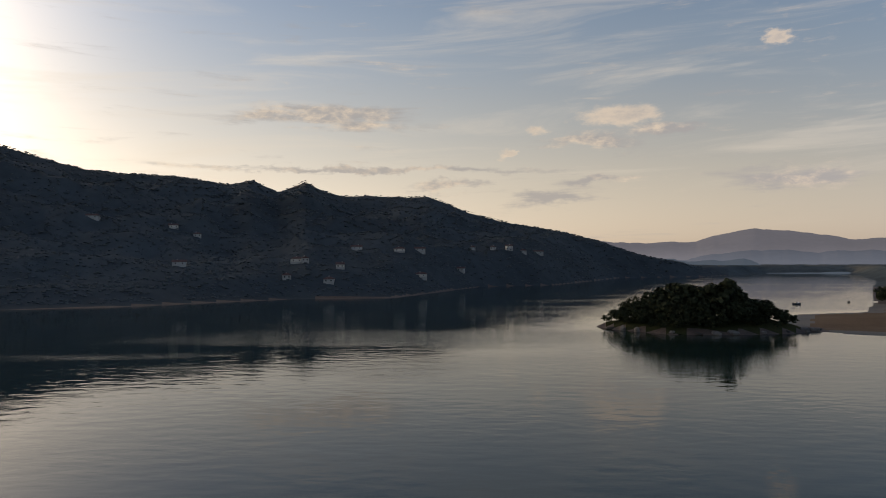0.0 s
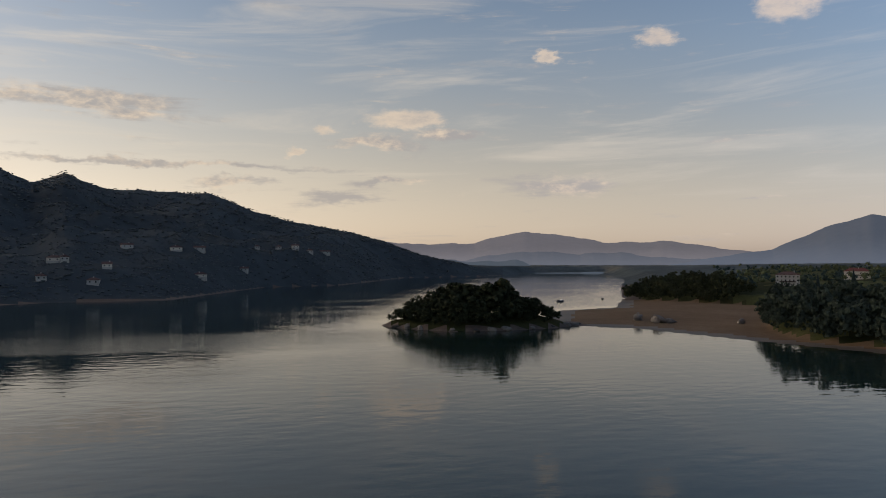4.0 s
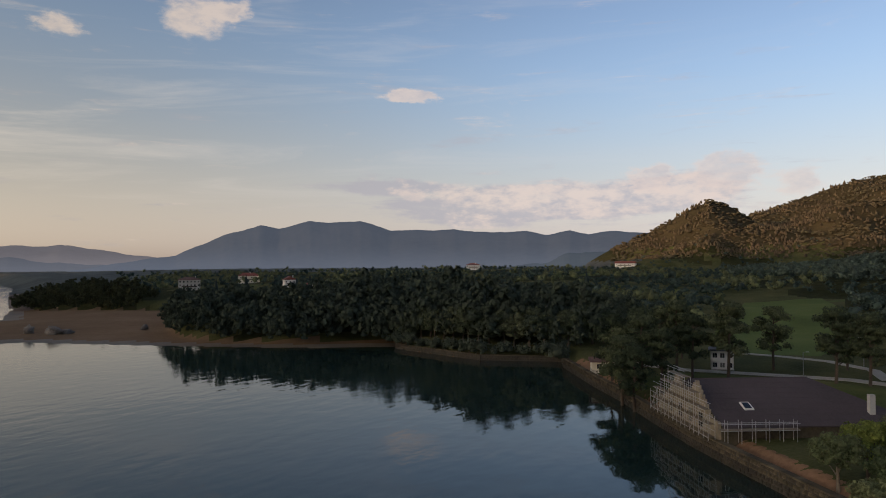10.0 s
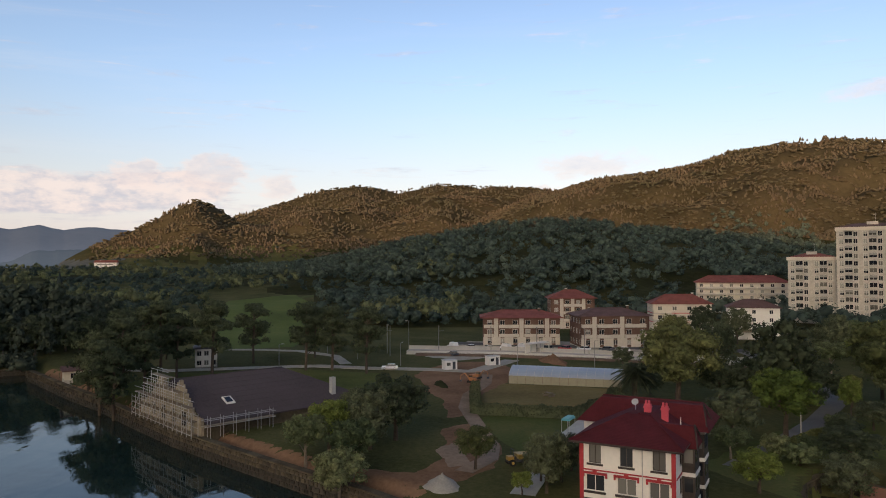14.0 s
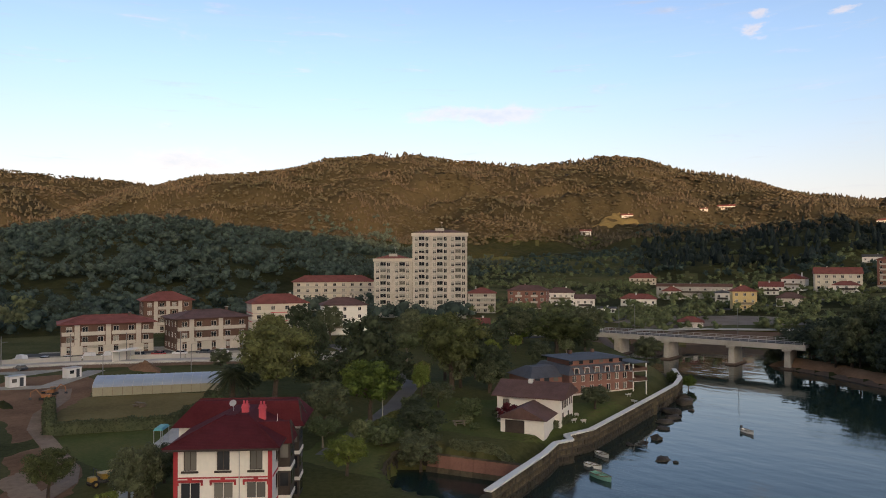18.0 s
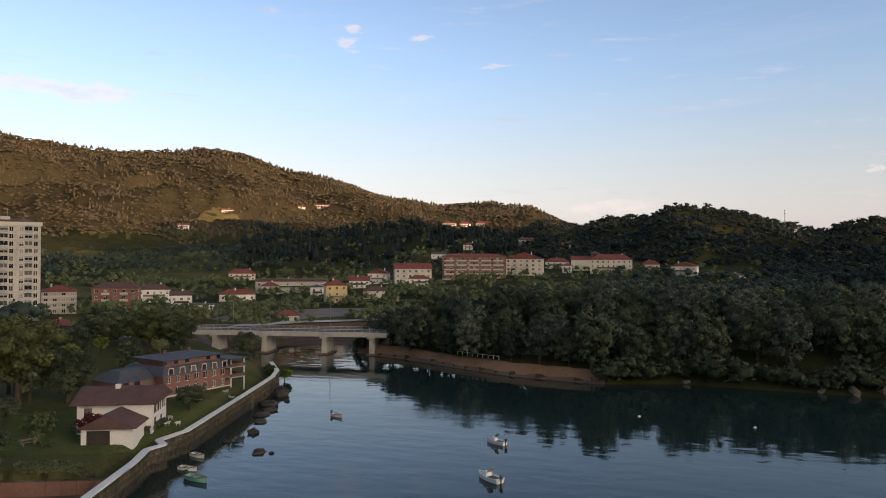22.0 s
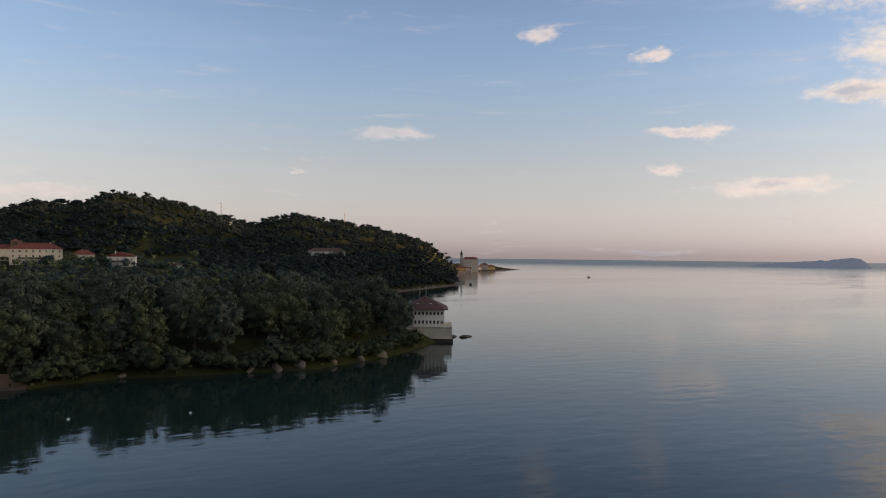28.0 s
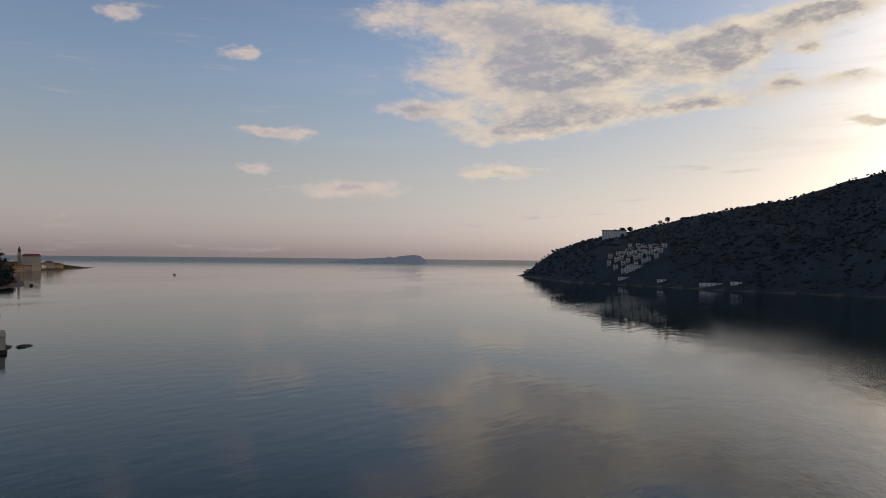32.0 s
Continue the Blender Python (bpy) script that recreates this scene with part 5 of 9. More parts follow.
# low growth that hangs over the water's edge
rim = []
for (ax, ay), (bx, by) in zip(WOODED_ISLE[4:10], WOODED_ISLE[5:10]):
    n = int(math.hypot(bx - ax, by - ay) / 2.3)
    rim += [(ax + (bx - ax) * (i + rng.uniform(-0.3, 0.3)) / n + rng.uniform(-1, 1), ay + (by - ay) * i / n - 0.3 + rng.uniform(-1.6, 0.8)) for i in range(n)]
rim = np.array(rim)
k = rng.uniform(0.7, 1.3, len(rim))
scatter("shrubs", far_kinds(rng, tuft=110, count=4), np.stack([rim[:, 0], rim[:, 1], land(rim[:, 0], rim[:, 1]) - 0.9], -1), 8.0 * k, 6.6 * k, LEAF_DARK, "shrubs hanging over the island's rocky shore", rng)
# gardens and road verges round the villas
GARDENS = [(150, -95), (172, -108), (192, -150), (178, -192), (140, -200), (112, -165), (104, -138), (106, -116), (128, -108)]
grove(["park", "dark", "wood2", "fresh", "gold", "wood2"], GARDENS, 17.0, rng, "garden trees behind the villas", 0.55, 0.85, 2.0)
p = sprinkle(700, 178, 212, 300, 560, rng, lambda x, y, z, r, a: (z > 1.5) & (signed(x, y, WOODED_ISLE) < -4))
k = rng.uniform(0.6, 1.1, len(p))
scatter("trees", TUFTS, p, 10 * k, 8 * k, LEAF_WOODS, "dark trees on the slopes behind the island", rng)
# trees between the houses of the town
p = sprinkle(3800, 136, 196, 275, 820, rng, lambda x, y, z, r, a: (z > 3.5) & (ripple(x, y, 90, 8) > -0.25) & (signed(x, y, WOODED_ISLE) < -5))
k = rng.uniform(0.4, 0.85, len(p))
scatter("trees", TUFTS, p, 8.5 * k, 7.5 * k, LEAF, "garden trees scattered between the town houses", rng)
p = sprinkle(460, 92.5, 136, 300, 460, rng, lambda x, y, z, r, a: ripple(x, y, 120, 6) > -0.5)
k = rng.uniform(0.6, 1.2, len(p))
scatter("trees", TUFTS, p, 11 * k, 9 * k, LEAF_WOODS, "green woods behind the flats", rng)

# ---------------------------------------------------------------- town and scattered houses
building("three-storey cream and brown brick flats with a red tile roof", 223.2, -75.5, 3.6, -104.7, 25.1, 13, 3, 3.01, BRICK_BROWN, ROOF_TILE, "hip", 2.2, over=1.1, cols=6, side_cols=3, name="apartment_building", category="apartment building", balcony=[(a, b, s) for s in (1, 2) for a, b in ((-12.4, -9.2), (-7.4, -0.9), (0.9, 7.4), (9.2, 12.4))], parapet=BARE_CREAM, base_wall=BARE_CREAM, strips=[(x - 0.7, x + 0.7, BARE_CREAM) for x in (-8.35, 0.0, 8.35)], win=(1.6, 1.55), seed=1)
building("four-storey cream and brown brick flats with a red roof", 269.2, -112.8, 4.4, -104.7, 17.6, 13, 4, 3.02, BRICK_BROWN, ROOF_TILE, "hip", 3.2, cols=4, side_cols=3, name="apartment_building", category="apartment building", over=1.0, balcony=[(-3.6, 3.6, s) for s in (1, 2, 3)], parapet=BARE_CREAM, base_wall=BARE_CREAM, strips=[(x - 0.7, x + 0.7, BARE_CREAM) for x in (-4.4, 0.0, 4.4)], win=(1.6, 1.55), seed=2)
building("three-storey flats faced in brown brick with loggias", 207.4, -101.2, 3.9, -98.0, 22.0, 14, 3, 3.29, BRICK_BROWN, ROOF_BROWN, "hip", 2.2, cols=5, side_cols=4, name="apartment_building", category="apartment building", over=1.1, balcony=[(a, b, s) for s in (1, 2) for a, b in ((-10.9, -7.6), (-5.9, 1.4), (3.0, 9.6))], parapet=BARE_CREAM, base_wall=BARE_CREAM, strips=[(x - 0.7, x + 0.7, BARE_CREAM) for x in (-6.7, 2.2)], win=(1.6, 1.55), seed=3)
building("cream flats banded in red with a clay tile roof", 244.2, -146.6, 4.9, -109.0, 21.7, 12, 3, 3.37, CREAM, ROOF_TILE, "hip", 3.4, cols=4, side_cols=3, name="apartment_building", category="apartment building", balcony=[(-10.6, -4.0, s) for s in (1, 2)] + [(3.0, 10.6, s) for s in (1, 2)], band=CHIMNEY_PINK, win=(1.6, 1.55), seed=4)
building("long cream block of flats with balconies and a brown roof", 303.5, -214.1, 6.8, -120.2, 41.0, 12, 5, 2.89, CREAM, ROOF_TILE, "hip", 3.2, over=1.0, cols=9, side_cols=3, name="apartment_building", category="apartment building", balcony=[(a, b, s) for s in (1, 2, 3, 4) for a, b in ((-20.3, -7.2), (-6.4, 6.4), (7.2, 20.3))], win=(1.6, 1.55), parapet=BARE_CREAM, seed=5)
building("plain white house over a car port", 211.8, -154.0, 4.5, -120.0, 16.1, 11, 4, 2.69, WHITE, ROOF_BROWN, "hip", 2.6, cols=3, side_cols=2, name="house", category="house", balcony=[(-5.5, 5.5, 1)], parapet=TIMBER, seed=6)
building("grey banded flats with a red tile roof", 240.0, -257.4, 6.2, -137.0, 13.7, 12, 4, 2.40, GREY_RENDER, ROOF_TILE, "hip", 2.5, cols=4, side_cols=3, name="apartment_building", category="apartment building", balcony=[(-6.7, 6.7, s) for s in (1, 2, 3)], win=(1.6, 1.55), parapet=BARE_CREAM, seed=7)
building("small cream house with a clay tile roof", 176.8, -187.9, 4.4, -136.8, 7.4, 7, 1, 4.00, CREAM, ROOF_TILE, "gable", 2.0, cols=2, side_cols=1, name="house", category="house", seed=8)
building("red brick town house row with balconies", 238.2, -289.8, 6.9, -150.6, 20.3, 11, 3, 3.14, BRICK_RED, ROOF_BROWN, "hip", 2.6, cols=5, side_cols=2, name="apartment_building", category="apartment building", balcony=[(-5.8, -2.4, 1), (2.4, 5.8, 1), (-5.8, -2.4, 2), (2.4, 5.8, 2)], win=(1.6, 1.55), parapet=BARE_CREAM, seed=9)
building("long white town house with a tiled roof", 236.8, -317.3, 7.7, -143.3, 15.7, 10, 2, 3.35, WHITE, ROOF_BROWN, "hip", 2.7, cols=5, side_cols=2, name="house", category="house", balcony=[(-5.3, 5.3, 1)], parapet=TIMBER, seed=10)
building("white town house with small windows", 203.3, -292.2, 6.2, -145.2, 9.5, 9, 2, 3.44, WHITE, ROOF_BROWN, "gable", 1.9, cols=3, side_cols=2, name="house", category="house", balcony=[(-3.2, 3.2, 1)], parapet=DARK_WOOD, seed=11)
building("low white flat-roofed building", 193.0, -294.9, 6.3, -146.8, 9.5, 6, 1, 2.46, WHITE, SLATE, "flat", 0.5, cols=3, side_cols=1, name="house", category="house", seed=12)
building("low white house with a clay tile roof", 201.5, -338.7, 7.7, -149.3, 18.5, 9, 1, 3.73, WHITE, ROOF_TILE, "hip", 2.5, cols=5, side_cols=2, name="house", category="house", seed=13)
building("cream villa above the town", 287.4, -489.6, 14.0, -149.6, 20.0, 10, 2, 2.64, CREAM, ROOF_TILE, "hip", 3.6, cols=5, side_cols=2, name="house", category="house", balcony=[(-6.8, 6.8, 1)], parapet=TIMBER, seed=14)
building("long low terrace of grey houses", 199.3, -396.5, 9.7, -153.3, 42.2, 11, 2, 3.52, GREY_RENDER, ROOF_BROWN, "flat", 1.7, cols=10, side_cols=2, name="house", category="house", balcony=[(-14.3, 14.3, 1)], parapet=DARK_WOOD, seed=15)
building("white house with a red roof", 207.7, -386.1, 9.3, -151.7, 10.4, 9, 2, 2.42, WHITE, ROOF_TILE, "hip", 2.4, cols=3, side_cols=2, name="house", category="house", balcony=[(-3.5, 3.5, 1)], parapet=TIMBER, seed=16)
building("narrow white town house with a slate roof", 165.1, -359.9, 8.7, -155.4, 7.6, 9, 2, 3.13, WHITE, SLATE, "gable", 1.3, cols=2, side_cols=2, name="house", category="house", balcony=[(-2.6, 2.6, 1)], parapet=DARK_WOOD, seed=17)
building("three-storey yellow house with a red hipped roof", 144.9, -339.4, 7.8, -148.9, 10.9, 10, 3, 3.02, YELLOW, ROOF_TILE, "hip", 2.6, cols=3, side_cols=2, name="house", category="house", balcony=[(-3.7, 3.7, 1)], parapet=TIMBER, seed=18)
building("white house with a tiled roof on the rise", 168.5, -431.3, 11.7, -158.7, 12.9, 9, 2, 2.40, WHITE, ROOF_TILE, "gable", 2.9, cols=4, side_cols=2, name="house", category="house", balcony=[(-4.4, 4.4, 1)], parapet=DARK_WOOD, seed=19)
building("white gabled house on the rise", 167.5, -463.0, 13.3, -172.1, 13.7, 10, 2, 3.71, WHITE, ROOF_TILE, "gable_front", 3.1, cols=3, side_cols=2, name="house", category="house", balcony=[(-4.6, 4.6, 1)], parapet=TIMBER, seed=20)
building("low cream house among trees", 132.6, -363.0, 9.2, -159.9, 12.6, 9, 1, 4.00, CREAM, ROOF_BROWN, "hip", 2.5, cols=3, side_cols=2, name="house", category="house", seed=21)
building("cream flats with long balconies", 141.5, -462.5, 14.1, -157.0, 25.1, 11, 3, 3.31, CREAM, ROOF_TILE, "gable", 3.8, cols=6, side_cols=2, name="apartment_building", category="apartment building", balcony=[(-8.0, -4.5, 1), (0.3, 3.9, 1), (-8.0, -4.5, 2), (0.3, 3.9, 2)], win=(1.6, 1.55), parapet=BARE_CREAM, seed=22)
building("house with a broad tiled roof", 130.9, -441.0, 13.1, -163.5, 13.4, 9, 2, 2.40, WHITE, ROOF_TILE, "hip", 2.2, cols=3, side_cols=2, name="house", category="house", balcony=[(-4.5, 4.5, 1)], parapet=DARK_WOOD, seed=23)
building("long red brick block of flats with cream balconies", 104.5, -487.4, 16.9, -164.9, 44.8, 12, 5, 3.12, BRICK_RED, ROOF_TILE, "hip", 2.0, cols=11, side_cols=3, name="apartment_building", category="apartment building", balcony=[(-21.0 + 8.6 * q, -14.0 + 8.6 * q, s) for s in range(1, 5) for q in range(5)], win=(1.6, 1.55), parapet=BARE_CREAM, seed=24)
building("white flat-roofed house on the slope", 163.7, -612.7, 31.3, -165.0, 13.4, 8, 1, 4.00, WHITE, SLATE, "flat", 2.0, cols=3, side_cols=1, name="house", category="house", seed=25)
building("cream and brick flats with a red gable roof", 73.9, -517.6, 18.9, -177.9, 27.2, 12, 4, 3.02, CREAM, ROOF_TILE, "gable_front", 4.8, cols=6, side_cols=3, name="apartment_building", category="apartment building", balcony=[(-8.7, -4.9, 1), (0.4, 4.2, 1), (-8.7, -4.9, 2), (0.4, 4.2, 2), (-8.7, -4.9, 3), (0.4, 4.2, 3)], win=(1.6, 1.55), parapet=BARE_CREAM, seed=26)
building("white house with a red roof near the church", 59.0, -614.9, 22.7, -174.5, 20.1, 10, 2, 3.05, WHITE, ROOF_TILE, "hip", 3.3, cols=4, side_cols=2, name="house", category="house", balcony=[(-6.9, 6.9, 1)], parapet=DARK_WOOD, seed=27)
building("small white cube-like house", 47.0, -571.5, 19.8, -175.3, 7.8, 7, 2, 3.03, WHITE, ROOF_TILE, "hip", 1.7, cols=2, side_cols=2, name="house", category="house", balcony=[(-2.7, 2.7, 1)], parapet=TIMBER, seed=28)
building("large village house with a broad red roof", 12.9, -566.8, 20.6, -178.7, 32.0, 14, 3, 3.35, CREAM, ROOF_TILE, "hip", 4.2, cols=8, side_cols=3, name="house", category="house", balcony=[(-10.9, 10.9, 1)], parapet=DARK_WOOD, seed=29)
building("house with a tiled roof behind trees", -17.7, -602.8, 22.9, 178.3, 14.3, 9, 1, 4.00, CREAM, ROOF_TILE, "hip", 3.5, cols=3, side_cols=2, name="house", category="house", seed=30)
building("white chalet with a broad red gable roof", -39.2, -545.6, 18.6, 167.9, 18.0, 11, 2, 3.67, WHITE, ROOF_TILE, "gable_front", 3.1, cols=4, side_cols=2, name="house", category="house", balcony=[(-6.1, 6.1, 1)], parapet=DARK_WOOD, seed=31)
building("low white house among treetops", -73.4, -525.4, 17.6, 172.0, 10.0, 8, 1, 2.53, WHITE, ROOF_BROWN, "hip", 1.4, cols=3, side_cols=1, name="house", category="house", seed=32)
building("white farmhouse on the sunlit mountain pasture", 650.6, -1060.7, 107.9, -136.5, 19.4, 11, 2, 2.80, WHITE, ROOF_TILE, "gable", 2.9, cols=4, side_cols=2, name="house", category="house", balcony=[(-6.6, 6.6, 1)], parapet=DARK_WOOD, seed=33)
building("white farmhouse on the hillside", 607.7, -876.0, 73.3, -145.3, 16.3, 10, 2, 2.91, WHITE, ROOF_TILE, "gable", 2.5, cols=3, side_cols=2, name="house", category="house", balcony=[(-5.5, 5.5, 1)], parapet=TIMBER, seed=34)
building("long white farmhouse in the mountain wood", 584.7, -1293.1, 132.2, -155.7, 31.7, 11, 2, 2.74, WHITE, ROOF_TILE, "gable", 3.4, cols=5, side_cols=2, name="house", category="house", balcony=[(-10.8, 10.8, 1)], parapet=DARK_WOOD, seed=35)
building("small white farmhouse in the wood", 574.4, -1179.0, 122.3, -154.0, 16.7, 9, 1, 3.90, WHITE, ROOF_TILE, "gable", 2.1, cols=3, side_cols=2, name="house", category="house", seed=36)
building("white villa on the ridge", 293.8, -1169.0, 87.7, -165.9, 23.5, 10, 2, 2.40, WHITE, ROOF_TILE, "hip", 2.9, cols=4, side_cols=2, name="house", category="house", balcony=[(-8.0, 8.0, 1)], parapet=DARK_WOOD, seed=37)
building("white villa with a red roof on the ridge", 276.3, -1211.9, 88.0, -167.2, 19.2, 10, 2, 2.90, WHITE, ROOF_TILE, "hip", 3.9, cols=3, side_cols=2, name="house", category="house", balcony=[(-6.5, 6.5, 1)], parapet=TIMBER, seed=38)
building("cream villa with a red roof on the ridge", 264.1, -1300.9, 92.7, -168.5, 22.4, 10, 2, 3.10, CREAM, ROOF_TILE, "hip", 4.2, cols=4, side_cols=2, name="house", category="house", balcony=[(-7.6, 7.6, 1)], parapet=DARK_WOOD, seed=39)
building("white house above the village", 158.5, -716.4, 40.8, -167.5, 13.0, 9, 2, 2.48, WHITE, ROOF_TILE, "hip", 2.9, cols=3, side_cols=2, name="house", category="house", balcony=[(-4.4, 4.4, 1)], parapet=TIMBER, seed=40)
building("white house on the terraced slope", 105.7, -762.6, 46.9, -172.1, 22.9, 10, 2, 2.40, WHITE, ROOF_BROWN, "hip", 3.0, cols=5, side_cols=2, name="house", category="house", balcony=[(-7.8, 7.8, 1)], parapet=DARK_WOOD, seed=41)
building("white bungalow on the terraced slope", 64.1, -739.0, 42.8, -175.0, 21.4, 10, 1, 4.00, WHITE, ROOF_TILE, "hip", 2.3, cols=4, side_cols=2, name="house", category="house", seed=42)
building("white farmhouse with a red roof in the fields", 1294.6, 299.6, 29.9, -92.0, 35.8, 14, 2, 3.88, WHITE, ROOF_TILE, "gable", 3.9, cols=5, side_cols=2, name="house", category="house", balcony=[(-12.2, 12.2, 1)], parapet=DARK_WOOD, seed=43)
building("far white manor on the hillside", 997.4, 463.8, 27.0, -65.1, 21.1, 14, 2, 4.00, WHITE, ROOF_TILE, "hip", 2.6, cols=6, side_cols=3, name="house", category="house", balcony=[(-7.2, 7.2, 1)], parapet=TIMBER, seed=44)
building("grey banded building above the spit woods", 422.0, 453.0, 12.5, -43.0, 17.1, 12, 3, 2.88, GREY_RENDER, ROOF_BROWN, "hip", 2.4, cols=6, side_cols=3, name="house", category="house", balcony=[(-5.8, 5.8, 1)], parapet=DARK_WOOD, seed=45)
building("white gabled house among dark trees", 485.6, 400.4, 13.1, -40.5, 10.0, 10, 2, 3.74, WHITE, ROOF_TILE, "gable_front", 3.0, cols=3, side_cols=2, name="house", category="house", balcony=[(-3.4, 3.4, 1)], parapet=TIMBER, seed=46)
building("villa with a red roof behind the wood", 583.2, 537.5, 14.6, -47.3, 22.4, 11, 2, 4.00, CREAM, ROOF_TILE, "hip", 3.1, cols=4, side_cols=2, name="house", category="house", balcony=[(-7.6, 7.6, 1)], parapet=DARK_WOOD, seed=47)
building("low white cottage behind the wood", 488.5, 378.2, 12.8, -52.2, 13.3, 8, 1, 3.43, WHITE, ROOF_TILE, "gable", 1.5, cols=3, side_cols=1, name="house", category="house", seed=48)
building("white villa among dark sea-side woods", -223.7, -642.3, 25.0, 160.8, 34.9, 11, 2, 3.16, WHITE, ROOF_BROWN, "hip", 3.2, cols=6, side_cols=2, name="house", category="house", balcony=[(-11.9, 11.9, 1)], parapet=DARK_WOOD, seed=49)
building("long white hut beside the mast", -188.4, -936.7, 64.4, 168.6, 18.3, 9, 1, 4.00, WHITE, SLATE, "flat", 1.5, cols=5, side_cols=1, name="house", category="house", seed=50)

def tower_block():
    """A thirteen-storey slab with a lower nine-storey wing."""
    for label, x, y, turn, w, storeys, roof in (("tall cream slab block of flats with stained parapet", 235.0, -224.0, -133.6, 25.0, 13, ROOF_BROWN),
                                                ("lower wing of the cream slab block with a red roof", 251.5, -210.0, -129.9, 17.6, 9, ROOF_TILE)):
        ob = thing("tower_block", pose(x, y, 5.4, 0, 0, turn), label, "tower block")
        sh, d = 2.92, 13.0
        h = storeys * sh
        bays = 3 if w > 20 else 2
        span_b = w / bays
        # each bay of the front: window, loggia, window, then a broad blank pier
        slots = [(q * span_b + dx, k, lg) for q in range(bays) for dx, k, lg in ((1.7, 1.5, False), (4.16, 2.7, True), (6.62, 1.5, False))]
        for s_name, span, ox, oy, a, n in (("front", w, -w / 2, 0, 0.0, 0), ("left", d, -w / 2, d, -90.0, 3), ("right", d, w / 2, 0, 90.0, 2), ("back", w, w / 2, d, 180.0, 0)):
            holes, spots = [], []
            row = slots if s_name == "front" else [(span * (c + 0.5) / n, 1.35, False) for c in range(n)]
            for s in range(1 if s_name == "front" else 0, storeys):
                for cx, k, loggia in row:
                    lo, hi = (0.12, 2.62) if loggia else (0.55, 2.45)
                    holes.append((cx - k / 2, s * sh + lo, cx + k / 2, s * sh + hi))
                    spots.append((cx, s, k, lo, hi, loggia))
            wl = part("wall", wall_with_holes(span, h + 0.02, holes, 0.35), TOWER_RENDER, ob)
            wl.matrix_basis = pose(ox, oy, 0, 0, 0, a)
            ca, sa = math.cos(radians(a)), math.sin(radians(a))
            for cx, s, k, lo, hi, loggia in spots:
                deep = 1.3 if loggia else 0.14
                px, py = ox + ca * cx - sa * deep, oy + sa * cx + ca * deep
                window(ob, px, py, s * sh + lo, k, hi - lo, a, "half" if (s * 7 + int(cx)) % 3 else "plain", (not loggia) and (s * 5 + int(cx * 3)) % 5 < 3)
                if loggia:
                    part("loggia_lining", Shape().box(ox + cx - k / 2 - 0.12, 0.36, s * sh + lo, ox + cx - k / 2, 1.25, s * sh + hi).box(ox + cx + k / 2, 0.36, s * sh + lo, ox + cx + k / 2 + 0.12, 1.25, s * sh + hi).box(ox + cx - k / 2, 0.36, s * sh + hi, ox + cx + k / 2, 1.25, s * sh + hi + 0.1), GREY_RENDER, ob)
                    part("railing", Shape().box(ox + cx - k / 2, -0.12, s * sh + 0.05, ox + cx + k / 2, -0.03, s * sh + 0.95), TOWER_RENDER if (s * 3 + int(cx)) % 4 else GREY_RENDER, ob)
                    if (s * 5 + int(cx)) % 3 == 0:
                        part("awning", Shape().solid([(ox + cx - k / 2, -0.5, s * sh + 1.75), (ox + cx + k / 2, -0.5, s * sh + 1.75), (ox + cx + k / 2, -0.47, s * sh + 1.78), (ox + cx - k / 2, -0.47, s * sh + 1.78)], [(ox + cx - k / 2, -0.05, s * sh + 2.5), (ox + cx + k / 2, -0.05, s * sh + 2.5), (ox + cx + k / 2, -0.02, s * sh + 2.53), (ox + cx - k / 2, -0.02, s * sh + 2.53)]), SHUTTER, ob)
        for q in range(bays + 1):
            cx = -w / 2 + span_b * q
            x0, x1 = max(-w / 2 - 0.02, cx - 0.75), min(w / 2 + 0.02, cx + 0.75)
            part("pilaster", Shape().box(x0, -0.3, 0.2, x1, 0.02, h), TOWER_RENDER, ob)
        for q in range(bays):
            for dx in (2.63, 5.69):
                cx = -w / 2 + span_b * q + dx
                part("pilaster", Shape().box(cx - 0.17, -0.2, 2.9, cx + 0.17, 0.02, h), TOWER_RENDER, ob)
        part("cornice", Shape().box(-w / 2 - 0.5, -0.55, h, w / 2 + 0.5, d + 0.5, h + 1.3), CREAM, ob, "pale stained parapet")
        part("roof", roof_shape(w, d, h + 1.3, 1.5, -0.6, "hip"), roof, ob)
        part("lift_house", Shape().box(-2, 4, h + 1.3, 2, 8, h + 3.6), TOWER_RENDER, ob)
        part("aerial", Shape().rod((1, 6, h + 3.6), (1, 6, h + 7), 0.05).rod((0.3, 6, h + 6.4), (1.7, 6, h + 6.4), 0.03), STEEL, ob)
        part("footing", Shape().box(-w / 2 - 0.1, -0.1, -1.5, w / 2 + 0.1, d + 0.1, 0.3), CONCRETE, ob)


tower_block()

